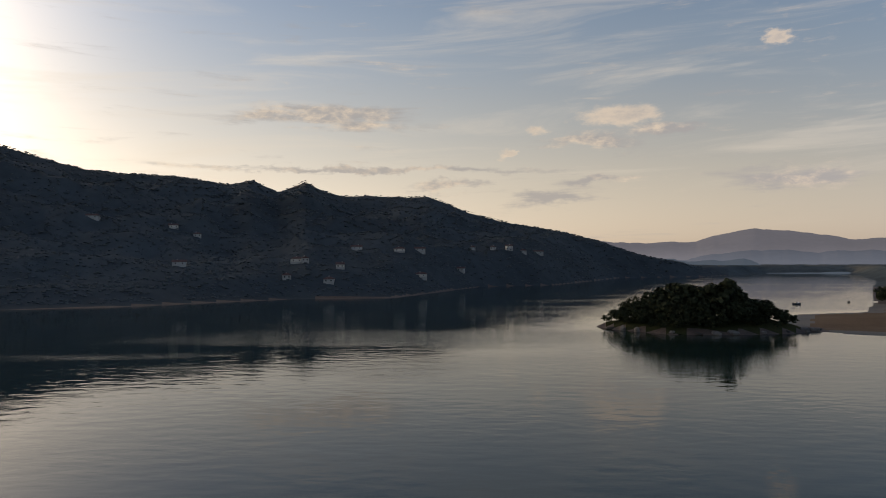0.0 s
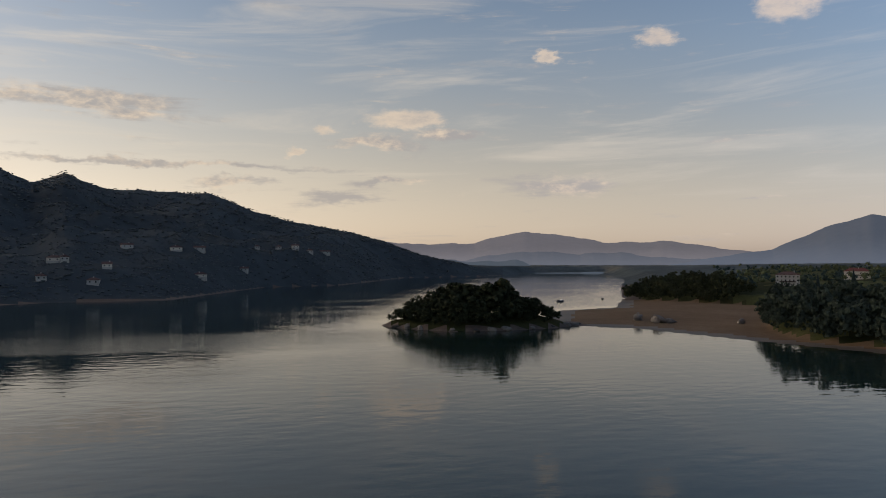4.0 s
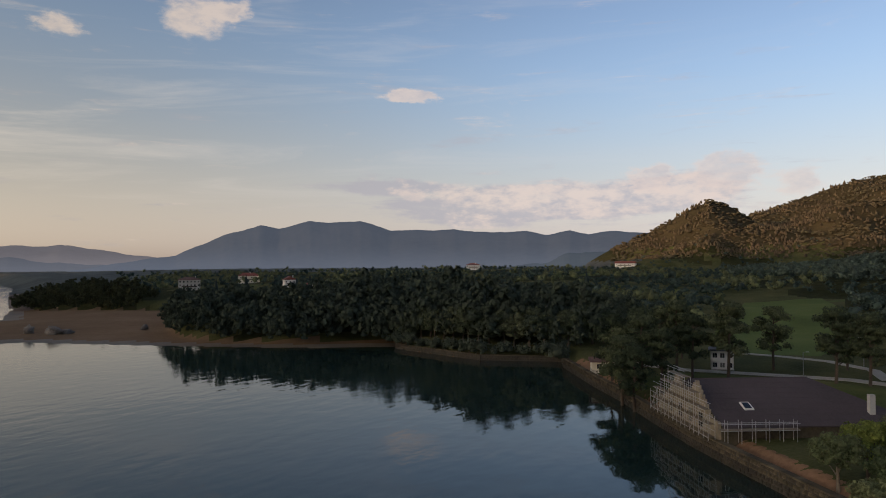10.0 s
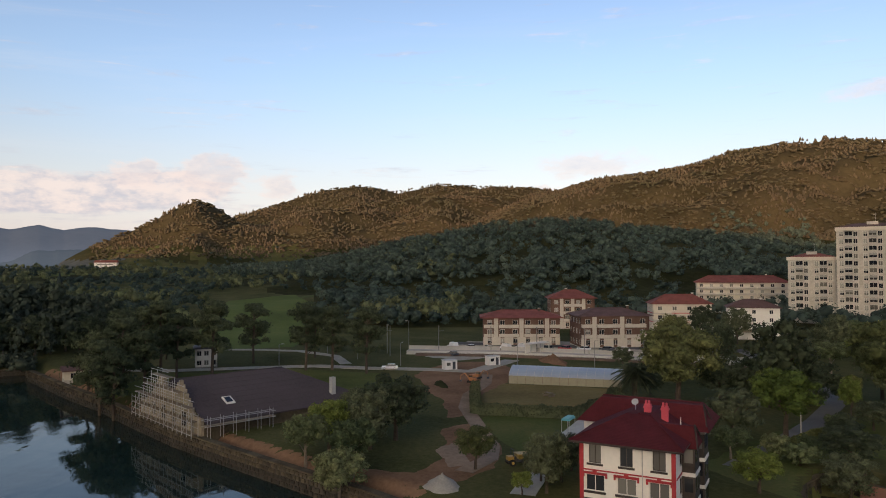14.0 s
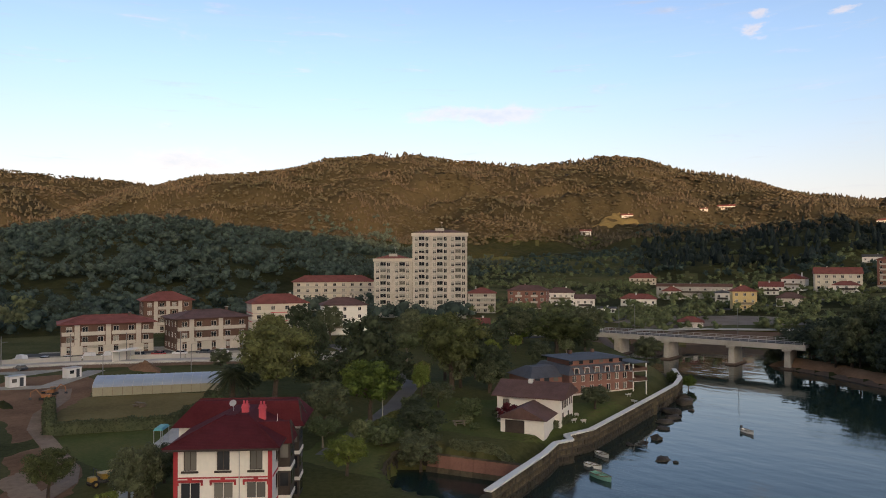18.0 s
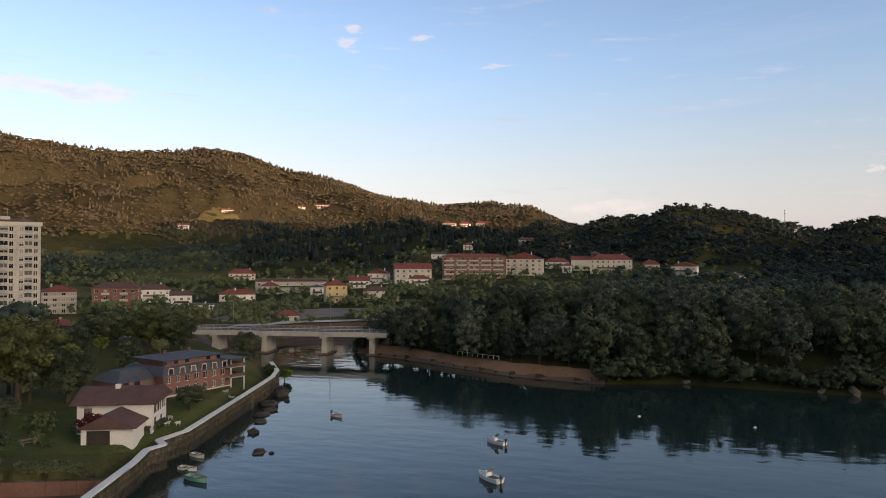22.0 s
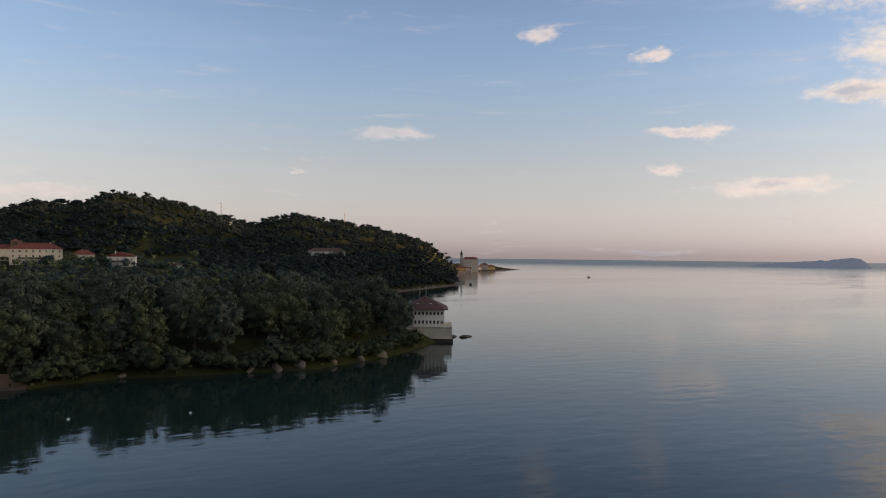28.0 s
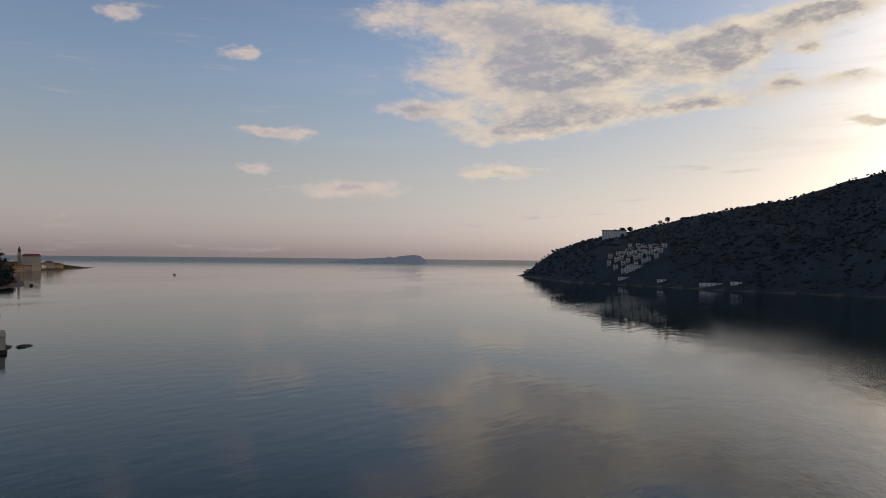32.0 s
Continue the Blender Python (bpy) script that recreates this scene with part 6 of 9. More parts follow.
# church by the village
ob = thing("church", pose(30, -600, 22.5, 0, 0, -177), "brown stone village church tower with a low roof", "church")
part("tower", wall_with_holes(6.6, 14, [(2.5, 10.5, 4.1, 13)], 6.0), STONE, ob)
part("tower_roof", Shape().solid([(-0.4, -0.4, 14), (7, -0.4, 14), (7, 6.4, 14), (-0.4, 6.4, 14)], [(3.2, 2.9, 15.3), (3.4, 2.9, 15.3), (3.4, 3.1, 15.3), (3.2, 3.1, 15.3)]), ROOF_TILE, ob)
part("nave", Shape().box(-16, 1, -1, -0.02, 11, 8), CREAM, ob)
part("nave_roof", Shape().solid([(-16.5, 0.5, 8), (-0.02, 0.5, 8), (-0.02, 11.5, 8), (-16.5, 11.5, 8)], [(-16.5, 5.9, 11.5), (-0.02, 5.9, 11.5), (-0.02, 6.1, 11.5), (-16.5, 6.1, 11.5)]), ROOF_TILE, ob)


def red_villa():
    ob = thing("villa", pose(67.9, -34.2, 2.4, 0, 0, -130.5), "white villa with red timber trim and a dark red roof", "villa")
    w, d, sh, h = 9.8, 9.5, 3.0, 9.0
    xs = (1.6, 4.9, 8.2)
    holes = [(x - 0.65, 6.75, x + 0.65, 8.75) for x in xs] + [(x - 1.0, 3.85, x + 1.0, 5.55) for x in xs] + [(x - 0.6, 0.7, x + 0.6, 2.3) for x in xs]
    wl = part("wall", wall_with_holes(w, h, holes, 0.35), WHITE, ob)
    wl.matrix_basis = pose(-w / 2, 0, 0)
    for x in xs:
        window(ob, x - w / 2, 0.2, 6.75, 1.3, 2.0, 0, "dark")
        part("window_sill", Shape().box(x - w / 2 - 0.85, -0.16, 6.55, x - w / 2 + 0.85, 0.02, 6.74), DARK_WOOD, ob)
        wn = window(ob, x - w / 2, 0.2, 3.85, 2.0, 1.7, 0, "plain")
        for q in (-0.33, 0.33):
            part("curtain", Shape().box(q - 0.28, 0.08, 0.5, q + 0.28, 0.1, 1.6), WHITE, wn)
        part("window_sill", Shape().box(x - w / 2 - 1.15, -0.16, 3.62, x - w / 2 + 1.15, 0.02, 3.84), DARK_WOOD, ob)
        part("window_hood", Shape().box(x - w / 2 - 1.3, -0.2, 5.62, x - w / 2 + 1.3, 0.0, 5.84).box(x - w / 2 - 1.3, -0.14, 5.3, x - w / 2 - 1.12, 0.0, 5.62).box(x - w / 2 + 1.12, -0.14, 5.3, x - w / 2 + 1.3, 0.0, 5.62).box(x - w / 2 - 0.2, -0.22, 5.84, x - w / 2 + 0.2, 0.0, 6.02), RED_PAINT, ob, "carved red window hood")
        window(ob, x - w / 2, 0.2, 0.7, 1.2, 1.6, 0, "dark")
        part("window_hood", Shape().box(x - w / 2 - 0.95, -0.18, 2.36, x - w / 2 + 0.95, 0.0, 2.56).box(x - w / 2 - 0.25, -0.2, 2.56, x - w / 2 + 0.25, 0.0, 2.8), RED_PAINT, ob)
    for x in (-w / 2, w / 2 - 0.35):
        part("corner_post", Shape().box(x - 0.04, -0.08, 0, x + 0.39, 0.0, h), RED_PAINT, ob, "red painted corner board")
    for z in (5.98, 2.95):
        part("string_course", Shape().box(-w / 2 + 0.36, -0.07, z, w / 2 - 0.36, 0.0, z + 0.14), RED_PAINT if z > 4 else DARK_WOOD, ob)
    part("downpipe", Shape().rod((1.65, -0.1, 0), (1.65, -0.1, h), 0.05), STEEL, ob)
    # flank walls with dark bay windows
    for side, x in ((-1, -w / 2), (1, w / 2)):
        a = -90 if side < 0 else 90
        fl = part("wall", wall_with_holes(d + 9.0, h, [(2.0 + 4.6 * i, 0.8 + 3.0 * s, 3.6 + 4.6 * i, 2.6 + 3.0 * s) for i in range(4) for s in range(3)], 0.35), WHITE, ob)
        fl.matrix_basis = pose(x, (d + 9.0) if side < 0 else 0.36, 0, 0, 0, a)
        for s in range(3):
            for i in range(4):
                yy = 0.36 + 2.8 + 4.6 * i if side > 0 else d + 9.0 - 2.8 - 4.6 * i
                window(ob, x - side * 0.18, yy, 0.8 + 3.0 * s, 1.6, 1.8, a, "dark")
            part("string_course", Shape().box(min(x, x + side * 0.07), 0.4, 3.0 * s + 2.9, max(x, x + side * 0.07), 18.0, 3.0 * s + 3.04), RED_PAINT, ob)
    for i, (y0, hb) in enumerate(((3.6, 8.6), (10.2, 9.6))):
        bay = part("bay_window", Shape().box(w / 2 + 0.01, y0, 0.3, w / 2 + 1.3, y0 + 3.0, hb), DARK_WOOD, ob, "dark timber bay window with white bands")
        for s in range(3):
            part("band", Shape().box(w / 2 + 0.0, y0 - 0.06, 2.6 + 3.0 * s, w / 2 + 1.38, y0 + 3.06, 3.0 + 3.0 * s), WHITE, bay)
            for q in range(2):
                part("pane", Shape().box(w / 2 + 1.3, y0 + 0.25 + 1.35 * q, 1.0 + 3.0 * s, w / 2 + 1.34, y0 + 1.4 + 1.35 * q, 2.4 + 3.0 * s), GLASS, bay)
            part("pane", Shape().box(w / 2 + 0.25, y0 - 0.05, 1.0 + 3.0 * s, w / 2 + 1.1, y0 - 0.01, 2.4 + 3.0 * s), GLASS, bay)
        part("gable", Shape().solid([(w / 2 - 2.6, y0 - 0.5, hb), (w / 2 + 1.6, y0 - 0.5, hb), (w / 2 + 1.6, y0 + 3.5, hb), (w / 2 - 2.6, y0 + 3.5, hb)],
                                     [(w / 2 - 2.6, y0 + 1.2, hb + 2.0), (w / 2 + 1.0, y0 + 1.2, hb + 2.0), (w / 2 + 1.0, y0 + 1.8, hb + 2.0), (w / 2 - 2.6, y0 + 1.8, hb + 2.0)]), ROOF_RED, ob)
        part("bargeboard", Shape().rod((w / 2 + 1.66, y0 - 0.5, hb), (w / 2 + 1.1, y0 + 1.5, hb + 2.08), 0.09).rod((w / 2 + 1.66, y0 + 3.5, hb), (w / 2 + 1.1, y0 + 1.5, hb + 2.08), 0.09), DARK_WOOD, ob)
    e = [(-w / 2 - 0.9, -0.9), (w / 2 + 0.9, -0.9), (w / 2 + 0.9, 18.9), (-w / 2 - 0.9, 18.9)]
    part("eave", Shape().solid([(*q, h) for q in e], [(*q, h + 0.14) for q in e]), DARK_WOOD, ob)
    rf = part("roof", Shape().solid([(*q, h + 0.145) for q in e], [(-1.2, 6.0, h + 2.1), (1.2, 6.0, h + 2.1), (1.2, 16.5, h + 2.1), (-1.2, 16.5, h + 2.1)]), ROOF_RED, ob)
    part("wing_roof", Shape().solid([(-w / 2 - 3.2, 9.0, h + 0.1), (w / 2 + 2.0, 9.0, h + 0.1), (w / 2 + 2.0, 18.5, h + 0.1), (-w / 2 - 3.2, 18.5, h + 0.1)], [(-w / 2 - 1.2, 12.6, h + 2.45), (w / 2 + 0.6, 12.6, h + 2.45), (w / 2 + 0.6, 14.6, h + 2.45), (-w / 2 - 1.2, 14.6, h + 2.45)]), ROOF_RED, ob)
    for i in range(24):
        t = i / 24
        zz, half = h + 0.145 + 1.955 * t, (w / 2 + 0.9) * (1 - t) + 1.2 * t
        part("tile_course", Shape().solid([(-half + 0.02, -0.9 + 6.9 * t, zz - 0.01), (half - 0.02, -0.9 + 6.9 * t, zz - 0.01), (half - 0.1, -0.62 + 6.9 * t, zz + 0.05), (-half + 0.1, -0.62 + 6.9 * t, zz + 0.05)], [(-half + 0.02, -0.9 + 6.9 * t, zz + 0.03), (half - 0.02, -0.9 + 6.9 * t, zz + 0.03), (half - 0.1, -0.62 + 6.9 * t, zz + 0.095), (-half + 0.1, -0.62 + 6.9 * t, zz + 0.095)]), ROOF_RED, rf)
    part("wing_wall", Shape().box(-w / 2 - 2.5, 9.8, -0.5, -w / 2 - 0.01, 17.8, h + 0.1), WHITE, ob)
    part("ridge_tiles", Shape().rod((-w / 2 - 1.2, 13.6, h + 2.5), (w / 2 + 0.6, 13.6, h + 2.5), 0.11).rod((0, 6, h + 2.14), (0, 12, h + 2.2), 0.1).rod((-1.2, 6, h + 2.12), (-w / 2 - 0.9, -0.9, h + 0.2), 0.1).rod((1.2, 6, h + 2.12), (w / 2 + 0.9, -0.9, h + 0.2), 0.1), ROOF_RED, rf)
    part("gutter", Shape().box(-w / 2 - 1.0, -1.05, h - 0.05, w / 2 + 1.0, -0.9, h + 0.08), DARK_WOOD, rf)
    for x, y0 in ((0.6, 7.6), (2.6, 7.0)):
        c = part("chimney", Shape().box(x - 0.36, y0 - 0.3, h + 1.2, x + 0.36, y0 + 0.3, h + 3.0).box(x - 0.44, y0 - 0.38, h + 2.6, x + 0.44, y0 + 0.38, h + 2.75), CHIMNEY_PINK, ob, "pair of red painted chimney pots")
        part("chimney_pot", Shape().tube([(x - 0.17, y0, h + 3.0), (x - 0.17, y0, h + 3.4)], [0.14, 0.11], 8).tube([(x + 0.17, y0, h + 3.0), (x + 0.17, y0, h + 3.4)], [0.14, 0.11], 8), CHIMNEY_PINK, c)
    part("dish", Shape().tube([(-0.9, 8.2, h + 2.9), (-0.9, 8.0, h + 3.05)], [0.05, 0.4], 10).rod((-0.9, 8.3, h + 1.9), (-0.9, 8.3, h + 3.0), 0.04), STEEL, ob)
    part("finial", Shape().tube([(4.6, 5.0, h + 0.8), (4.6, 5.0, h + 2.4)], [0.08, 0.02], 6), WHITE, ob)
    part("footing", Shape().box(-w / 2 - 0.1, -0.12, -1.5, w / 2 + 0.1, 18.6, 0.3), CONCRETE, ob)


red_villa()


def river_house():
    ob = thing("house", pose(76.4, -93.2, 3.0, 0, 0, -158), "white garden house with a brown tiled roof", "house")
    w, d, h = 11.0, 8.2, 4.7
    for span, ox, oy, a, holes in ((w, -w / 2, 0, 0, [(1, 3.0, 2.2, 4.2), (5.0, 0.1, 6.1, 2.2)]), (d, w / 2, 0.31, 90, [(1.2, 2.9, 2.2, 4.6), (3.2, 2.9, 4.2, 4.6), (5.8, 2.9, 6.8, 4.6), (1.0, 0.1, 2.2, 2.3), (4.6, 0.8, 5.8, 2.0)]),
                                   (d, -w / 2, d + 0.31, -90, []), (w, w / 2, d, 180, [])):
        wl = part("wall", wall_with_holes(span, h, holes), WHITE, ob)
        wl.matrix_basis = pose(ox, oy, 0, 0, 0, a)
        ca, sa = math.cos(radians(a)), math.sin(radians(a))
        for x0, z0, x1, z1 in holes:
            window(ob, ox + ca * (x0 + x1) / 2 - sa * 0.14, oy + sa * (x0 + x1) / 2 + ca * 0.14, z0, x1 - x0, z1 - z0, a, "dark")
    for yy in (1.2, 3.2, 6.0):
        for q in (-0.3, 1.05):
            part("shutter", Shape().box(w / 2 + 0.01, 0.31 + yy + q, 2.9, w / 2 + 0.07, 0.31 + yy + q + 0.26, 4.6), DARK_WOOD, ob)
    part("roof", roof_shape(w, d + 0.6, h, 2.0, 0.8, "gable"), ROOF_BROWN, ob)
    part("gable_wall", Shape().solid([(w / 2 - 0.3, 0, h), (w / 2, 0, h), (w / 2, d + 0.3, h), (w / 2 - 0.3, d + 0.3, h)], [(w / 2 - 0.3, d / 2, h + 1.8), (w / 2, d / 2, h + 1.8), (w / 2, d / 2 + 0.2, h + 1.8), (w / 2 - 0.3, d / 2 + 0.2, h + 1.8)]), WHITE, ob)
    part("chimney", Shape().box(-1, 3.4, h + 1.2, -0.3, 4.1, h + 2.5), WHITE, ob)
    # low front wing with its own gable roof
    part("wing_wall", Shape().box(-2.6, -6.5, -0.6, 4.6, -0.02, 2.5), WHITE, ob)
    part("wing_roof", Shape().solid([(-3.2, -7.1, 2.5), (5.2, -7.1, 2.5), (5.2, -0.02, 2.5), (-3.2, -0.02, 2.5)], [(0.9, -7.1, 4.4), (1.1, -7.1, 4.4), (1.1, -0.02, 4.4), (0.9, -0.02, 4.4)]), ROOF_BROWN, ob)
    # dark panel on the solid wall stands in for the porch's shaded inside
    part("porch_opening", Shape().box(-1.8, -6.56, 0.2, 1.4, -6.5, 2.2), DARK_WOOD, ob)
    part("footing", Shape().box(-w / 2, 0, -1.2, w / 2, d, 0.1), CONCRETE, ob)


river_house()


def brick_hotel():
    ob = thing("hotel", pose(83.8, -126.2, 3.3, 0, 0, -108.6), "red brick riverside building with a slate mansard roof", "hotel")
    ob.scale = (0.83,) * 3
    w, d, sh = 19.5, 15.0, 2.55
    h = 2 * sh
    fronts = [(0.9 + 2.6 * i, s * sh + 0.7, 2.1 + 2.6 * i, s * sh + 2.3) for i in range(7) for s in range(2)]
    sides = [(1.2 + 3.2 * i, s * sh + 0.7, 2.5 + 3.2 * i, s * sh + 2.3) for i in range(4) for s in range(2)]
    for span, ox, oy, a, holes in ((w, -w / 2, 0, 0, fronts), (d, -w / 2, d, -90, sides), (d, w / 2, 0.31, 90, sides), (w, w / 2, d + 0.31, 180, [])):
        wl = part("wall", wall_with_holes(span, h, holes), BRICK_RED, ob)
        wl.matrix_basis = pose(ox, oy, 0, 0, 0, a)
        ca, sa = math.cos(radians(a)), math.sin(radians(a))
        for x0, z0, x1, z1 in holes:
            window(ob, ox + ca * (x0 + x1) / 2 - sa * 0.14, oy + sa * (x0 + x1) / 2 + ca * 0.14, z0, x1 - x0, z1 - z0, a, "plain")
    part("plinth", Shape().box(-w / 2 - 0.08, -0.1, -1.5, w / 2 + 0.08, d + 0.3, 0.5), CREAM, ob)
    out, inn = [(-w / 2 - 0.5, -0.5), (w / 2 + 0.5, -0.5), (w / 2 + 0.5, d + 0.8), (-w / 2 - 0.5, d + 0.8)], [(-w / 2 + 1.0, 1.0), (w / 2 - 1.0, 1.0), (w / 2 - 1.0, d - 0.7), (-w / 2 + 1.0, d - 0.7)]
    part("mansard_roof", Shape().solid([(*p, h) for p in out], [(*p, h + 1.9) for p in inn]), SLATE, ob)
    part("attic", Shape().box(-w / 2 + 2.2, 2.2, h + 1.9, w / 2 - 2.0, d - 2, h + 3.2), BRICK_RED, ob)
    part("roof", roof_shape(w - 3.0, d - 3.0, h + 3.2, 0.8, 0.5, "hip"), SLATE, ob).matrix_basis = pose(0, 1.5, 0)
    for i in range(6):
        x = -w / 2 + 2.0 + 3.1 * i
        dm = part("dormer", Shape().solid([(x - 0.75, -0.25, h + 0.1), (x + 0.75, -0.25, h + 0.1), (x + 0.75, 1.2, h + 0.1), (x - 0.75, 1.2, h + 0.1)], [(x - 0.6, -0.25, h + 1.6), (x + 0.6, -0.25, h + 1.6), (x + 0.6, 1.2, h + 1.6), (x - 0.6, 1.2, h + 1.6)]), BRICK_RED, ob)
        part("frame", Shape().rod((x - 0.78, -0.3, h + 0.1), (x - 0.62, -0.3, h + 1.66), 0.07).rod((x - 0.62, -0.3, h + 1.66), (x + 0.62, -0.3, h + 1.66), 0.07).rod((x + 0.62, -0.3, h + 1.66), (x + 0.78, -0.3, h + 0.1), 0.07), WHITE, dm, "white dormer surround")
        part("pane", Shape().box(x - 0.45, -0.3, h + 0.35, x + 0.45, -0.27, h + 1.4), GLASS, dm)
        part("attic_window", Shape().box(x - 0.55, 2.12, h + 2.2, x + 0.55, 2.19, h + 3.0), GLASS, ob)
    for s in range(2):
        b = part("balcony", Shape().box(w / 2 - 1.5, -1.9, s * sh + 2.4, w / 2 + 3.2, 0.0, s * sh + 2.6), CONCRETE, ob)
        part("railing", Shape().box(w / 2 - 1.5, -1.9, s * sh + 2.6, w / 2 + 3.2, -1.82, s * sh + 3.4).box(w / 2 + 3.12, -1.82, s * sh + 2.6, w / 2 + 3.2, 5.0, s * sh + 3.4), BRICK_BROWN, b)
        part("terrace_floor", Shape().box(w / 2 + 0.02, 0.02, s * sh + 2.4, w / 2 + 3.2, 5.0, s * sh + 2.6), CONCRETE, b)
    for x, y0 in ((w / 2 + 3.0, -1.7), (w / 2 + 3.0, 4.8), (w / 2 - 1.2, -1.7)):
        part("column", Shape().rod((x, y0, -1.0), (x, y0, 2 * sh + 2.0), 0.16, 8), WHITE, ob)
    part("porch_roof", Shape().box(w / 2 - 1.8, -2.2, 2 * sh + 2.0, w / 2 + 3.6, 5.4, 2 * sh + 2.2), SLATE, ob)
    # side wing that runs back into the garden
    part("side_wing", Shape().box(-w / 2 - 9.0, 3.0, -1.2, -w / 2 - 0.02, 13.5, h - 0.6), BRICK_RED, ob)
    part("wing_roof", Shape().solid([(-w / 2 - 9.6, 2.4, h - 0.6), (-w / 2 - 0.02, 2.4, h - 0.6), (-w / 2 - 0.02, 14.1, h - 0.6), (-w / 2 - 9.6, 14.1, h - 0.6)], [(-w / 2 - 6.5, 6.5, h + 1.6), (-w / 2 - 0.02, 6.5, h + 1.6), (-w / 2 - 0.02, 10, h + 1.6), (-w / 2 - 6.5, 10, h + 1.6)]), SLATE, ob)
    for i in range(3):
        part("wing_window", Shape().box(-w / 2 - 8.0 + 2.7 * i, 2.94, 3.4, -w / 2 - 6.6 + 2.7 * i, 3.0, 4.8), GLASS, ob)
    for x in (-4, 3):
        part("chimney", Shape().box(x, 8, h + 3.4, x + 0.8, 8.8, h + 4.9), BRICK_BROWN, ob)


brick_hotel()


def hall():
    """The long dark-roofed hall by the sea wall, its stone gable under scaffolding."""
    m = pose(130.5, 19.9, 2.9, 0, 0, -149.5)
    ob = thing("hall", m, "large hall with a dark weathered roof and stone gable", "hall")
    w, d, eave, top = 26.0, 33.0, 2.3, 7.6
    s = Shape()
    n = 36
    rise_at = lambda x: eave + 0.5 + (top - eave + 0.2) * max(0.0, 1 - abs(x + 3.4) / 6.2, 0.97 - abs(x - 4.6) / 6.0, 0.62 - max(0.0, abs(x) - 5.0) / 9.0)
    for i in range(n):
        x0, x1 = -w / 2 + w * i / n, -w / 2 + w * (i + 1) / n
        s.box(x0, 0, -1.0, x1, 0.5, rise_at((x0 + x1) / 2))
    part("gable_wall", s, GABLE_STONE, ob, "pale stone gable with two peaks")
    for x in (-6.5, -2.2, 2.2, 6.5):
        part("gable_window", Shape().box(x - 0.7, -0.05, 0.8, x + 0.7, 0.0, 3.0), GLASS, ob)
    wide, hip = w / 2 + 0.8, 11.0
    for sg in (-1, 1):
        part("roof_slope", Shape().solid([(0, 0.5, top - 0.2), (sg * wide, 0.5, eave - 0.35), (sg * wide, d, eave - 0.35), (0, d - hip, top - 0.2)][::sg], [(0, 0.5, top), (sg * wide, 0.5, eave - 0.1), (sg * wide, d, eave - 0.1), (0, d - hip, top)][::sg]), DARK_ROOF, ob)
    part("hip_slope", Shape().solid([(-wide, d + 0.01, eave - 0.35), (0, d - hip + 0.01, top - 0.2), (wide, d + 0.01, eave - 0.35)], [(-wide, d + 0.01, eave - 0.1), (0, d - hip + 0.01, top), (wide, d + 0.01, eave - 0.1)]), DARK_ROOF, ob)
    part("ridge_capping", Shape().box(-0.12, 0.5, top - 0.02, 0.12, d - hip, top + 0.1), DARK_ROOF, ob)
    for sg in (-1, 1):
        for i in range(1, 9):
            row = [(q, yy) for q, yy in ((i / 9 - 0.004, 0.6), (i / 9 + 0.004, 0.6), (i / 9 + 0.004, d - hip * (1 - i / 9)), (i / 9 - 0.004, d - hip * (1 - i / 9)))]
            part("batten", Shape().solid([(sg * wide * q, yy, top - (top - eave + 0.1) * q - 0.01) for q, yy in row], [(sg * wide * q, yy, top - (top - eave + 0.1) * q + 0.04) for q, yy in row]), DARK_ROOF, ob)
    for x in (-w / 2, w / 2 - 0.4):
        part("wall", Shape().box(x, 0.5, -1.0, x + 0.4, d - 0.4, eave - 0.4), STONE, ob)
    part("back_wall", Shape().solid([(-w / 2 + 0.4, d - 0.5, -1), (w / 2 - 0.4, d - 0.5, -1), (w / 2 - 0.4, d - 0.1, -1), (-w / 2 + 0.4, d - 0.1, -1)], [(-w / 2 + 0.4, d - 0.5, eave - 0.4), (w / 2 - 0.4, d - 0.5, eave - 0.4), (w / 2 - 0.4, d - 0.1, eave - 0.4), (-w / 2 + 0.4, d - 0.1, eave - 0.4)]), STONE, ob)
    sx = w / 2 * 0.66
    sz = top - (top - eave + 0.1) * (sx / (w / 2 + 0.8))
    sky_l = part("skylight", Shape().solid([(sx - 1.0, 6.0, sz + 0.45), (sx + 1.0, 6.0, sz - 0.35), (sx + 1.0, 7.6, sz - 0.35), (sx - 1.0, 7.6, sz + 0.45)], [(sx - 1.0, 6.0, sz + 0.65), (sx + 1.0, 6.0, sz - 0.15), (sx + 1.0, 7.6, sz - 0.15), (sx - 1.0, 7.6, sz + 0.65)]), WHITE, ob, "white framed roof window")
    part("pane", Shape().solid([(sx - 0.75, 6.25, sz + 0.56), (sx + 0.75, 6.25, sz - 0.04), (sx + 0.75, 7.35, sz - 0.04), (sx - 0.75, 7.35, sz + 0.56)], [(sx - 0.75, 6.25, sz + 0.60), (sx + 0.75, 6.25, sz + 0.0), (sx + 0.75, 7.35, sz + 0.0), (sx - 0.75, 7.35, sz + 0.60)]), GLASS, sky_l)
    part("chimney", Shape().box(w / 2 - 2.6, 26.0, 1.5, w / 2 - 1.8, 26.9, 6.4), PAVING, ob)
    # scaffolding over the gable and round the near corner
    sc = thing("scaffold", m, "galvanised scaffold with timber boards against the gable", "scaffold")
    for i in range(15):
        x = -w / 2 + i * w / 14
        hh = rise_at(x) + 1.0
        for yy in (-0.5, -1.6):
            part("standard", Shape().rod((x, yy, -0.1), (x, yy, hh), 0.05), STEEL, sc)
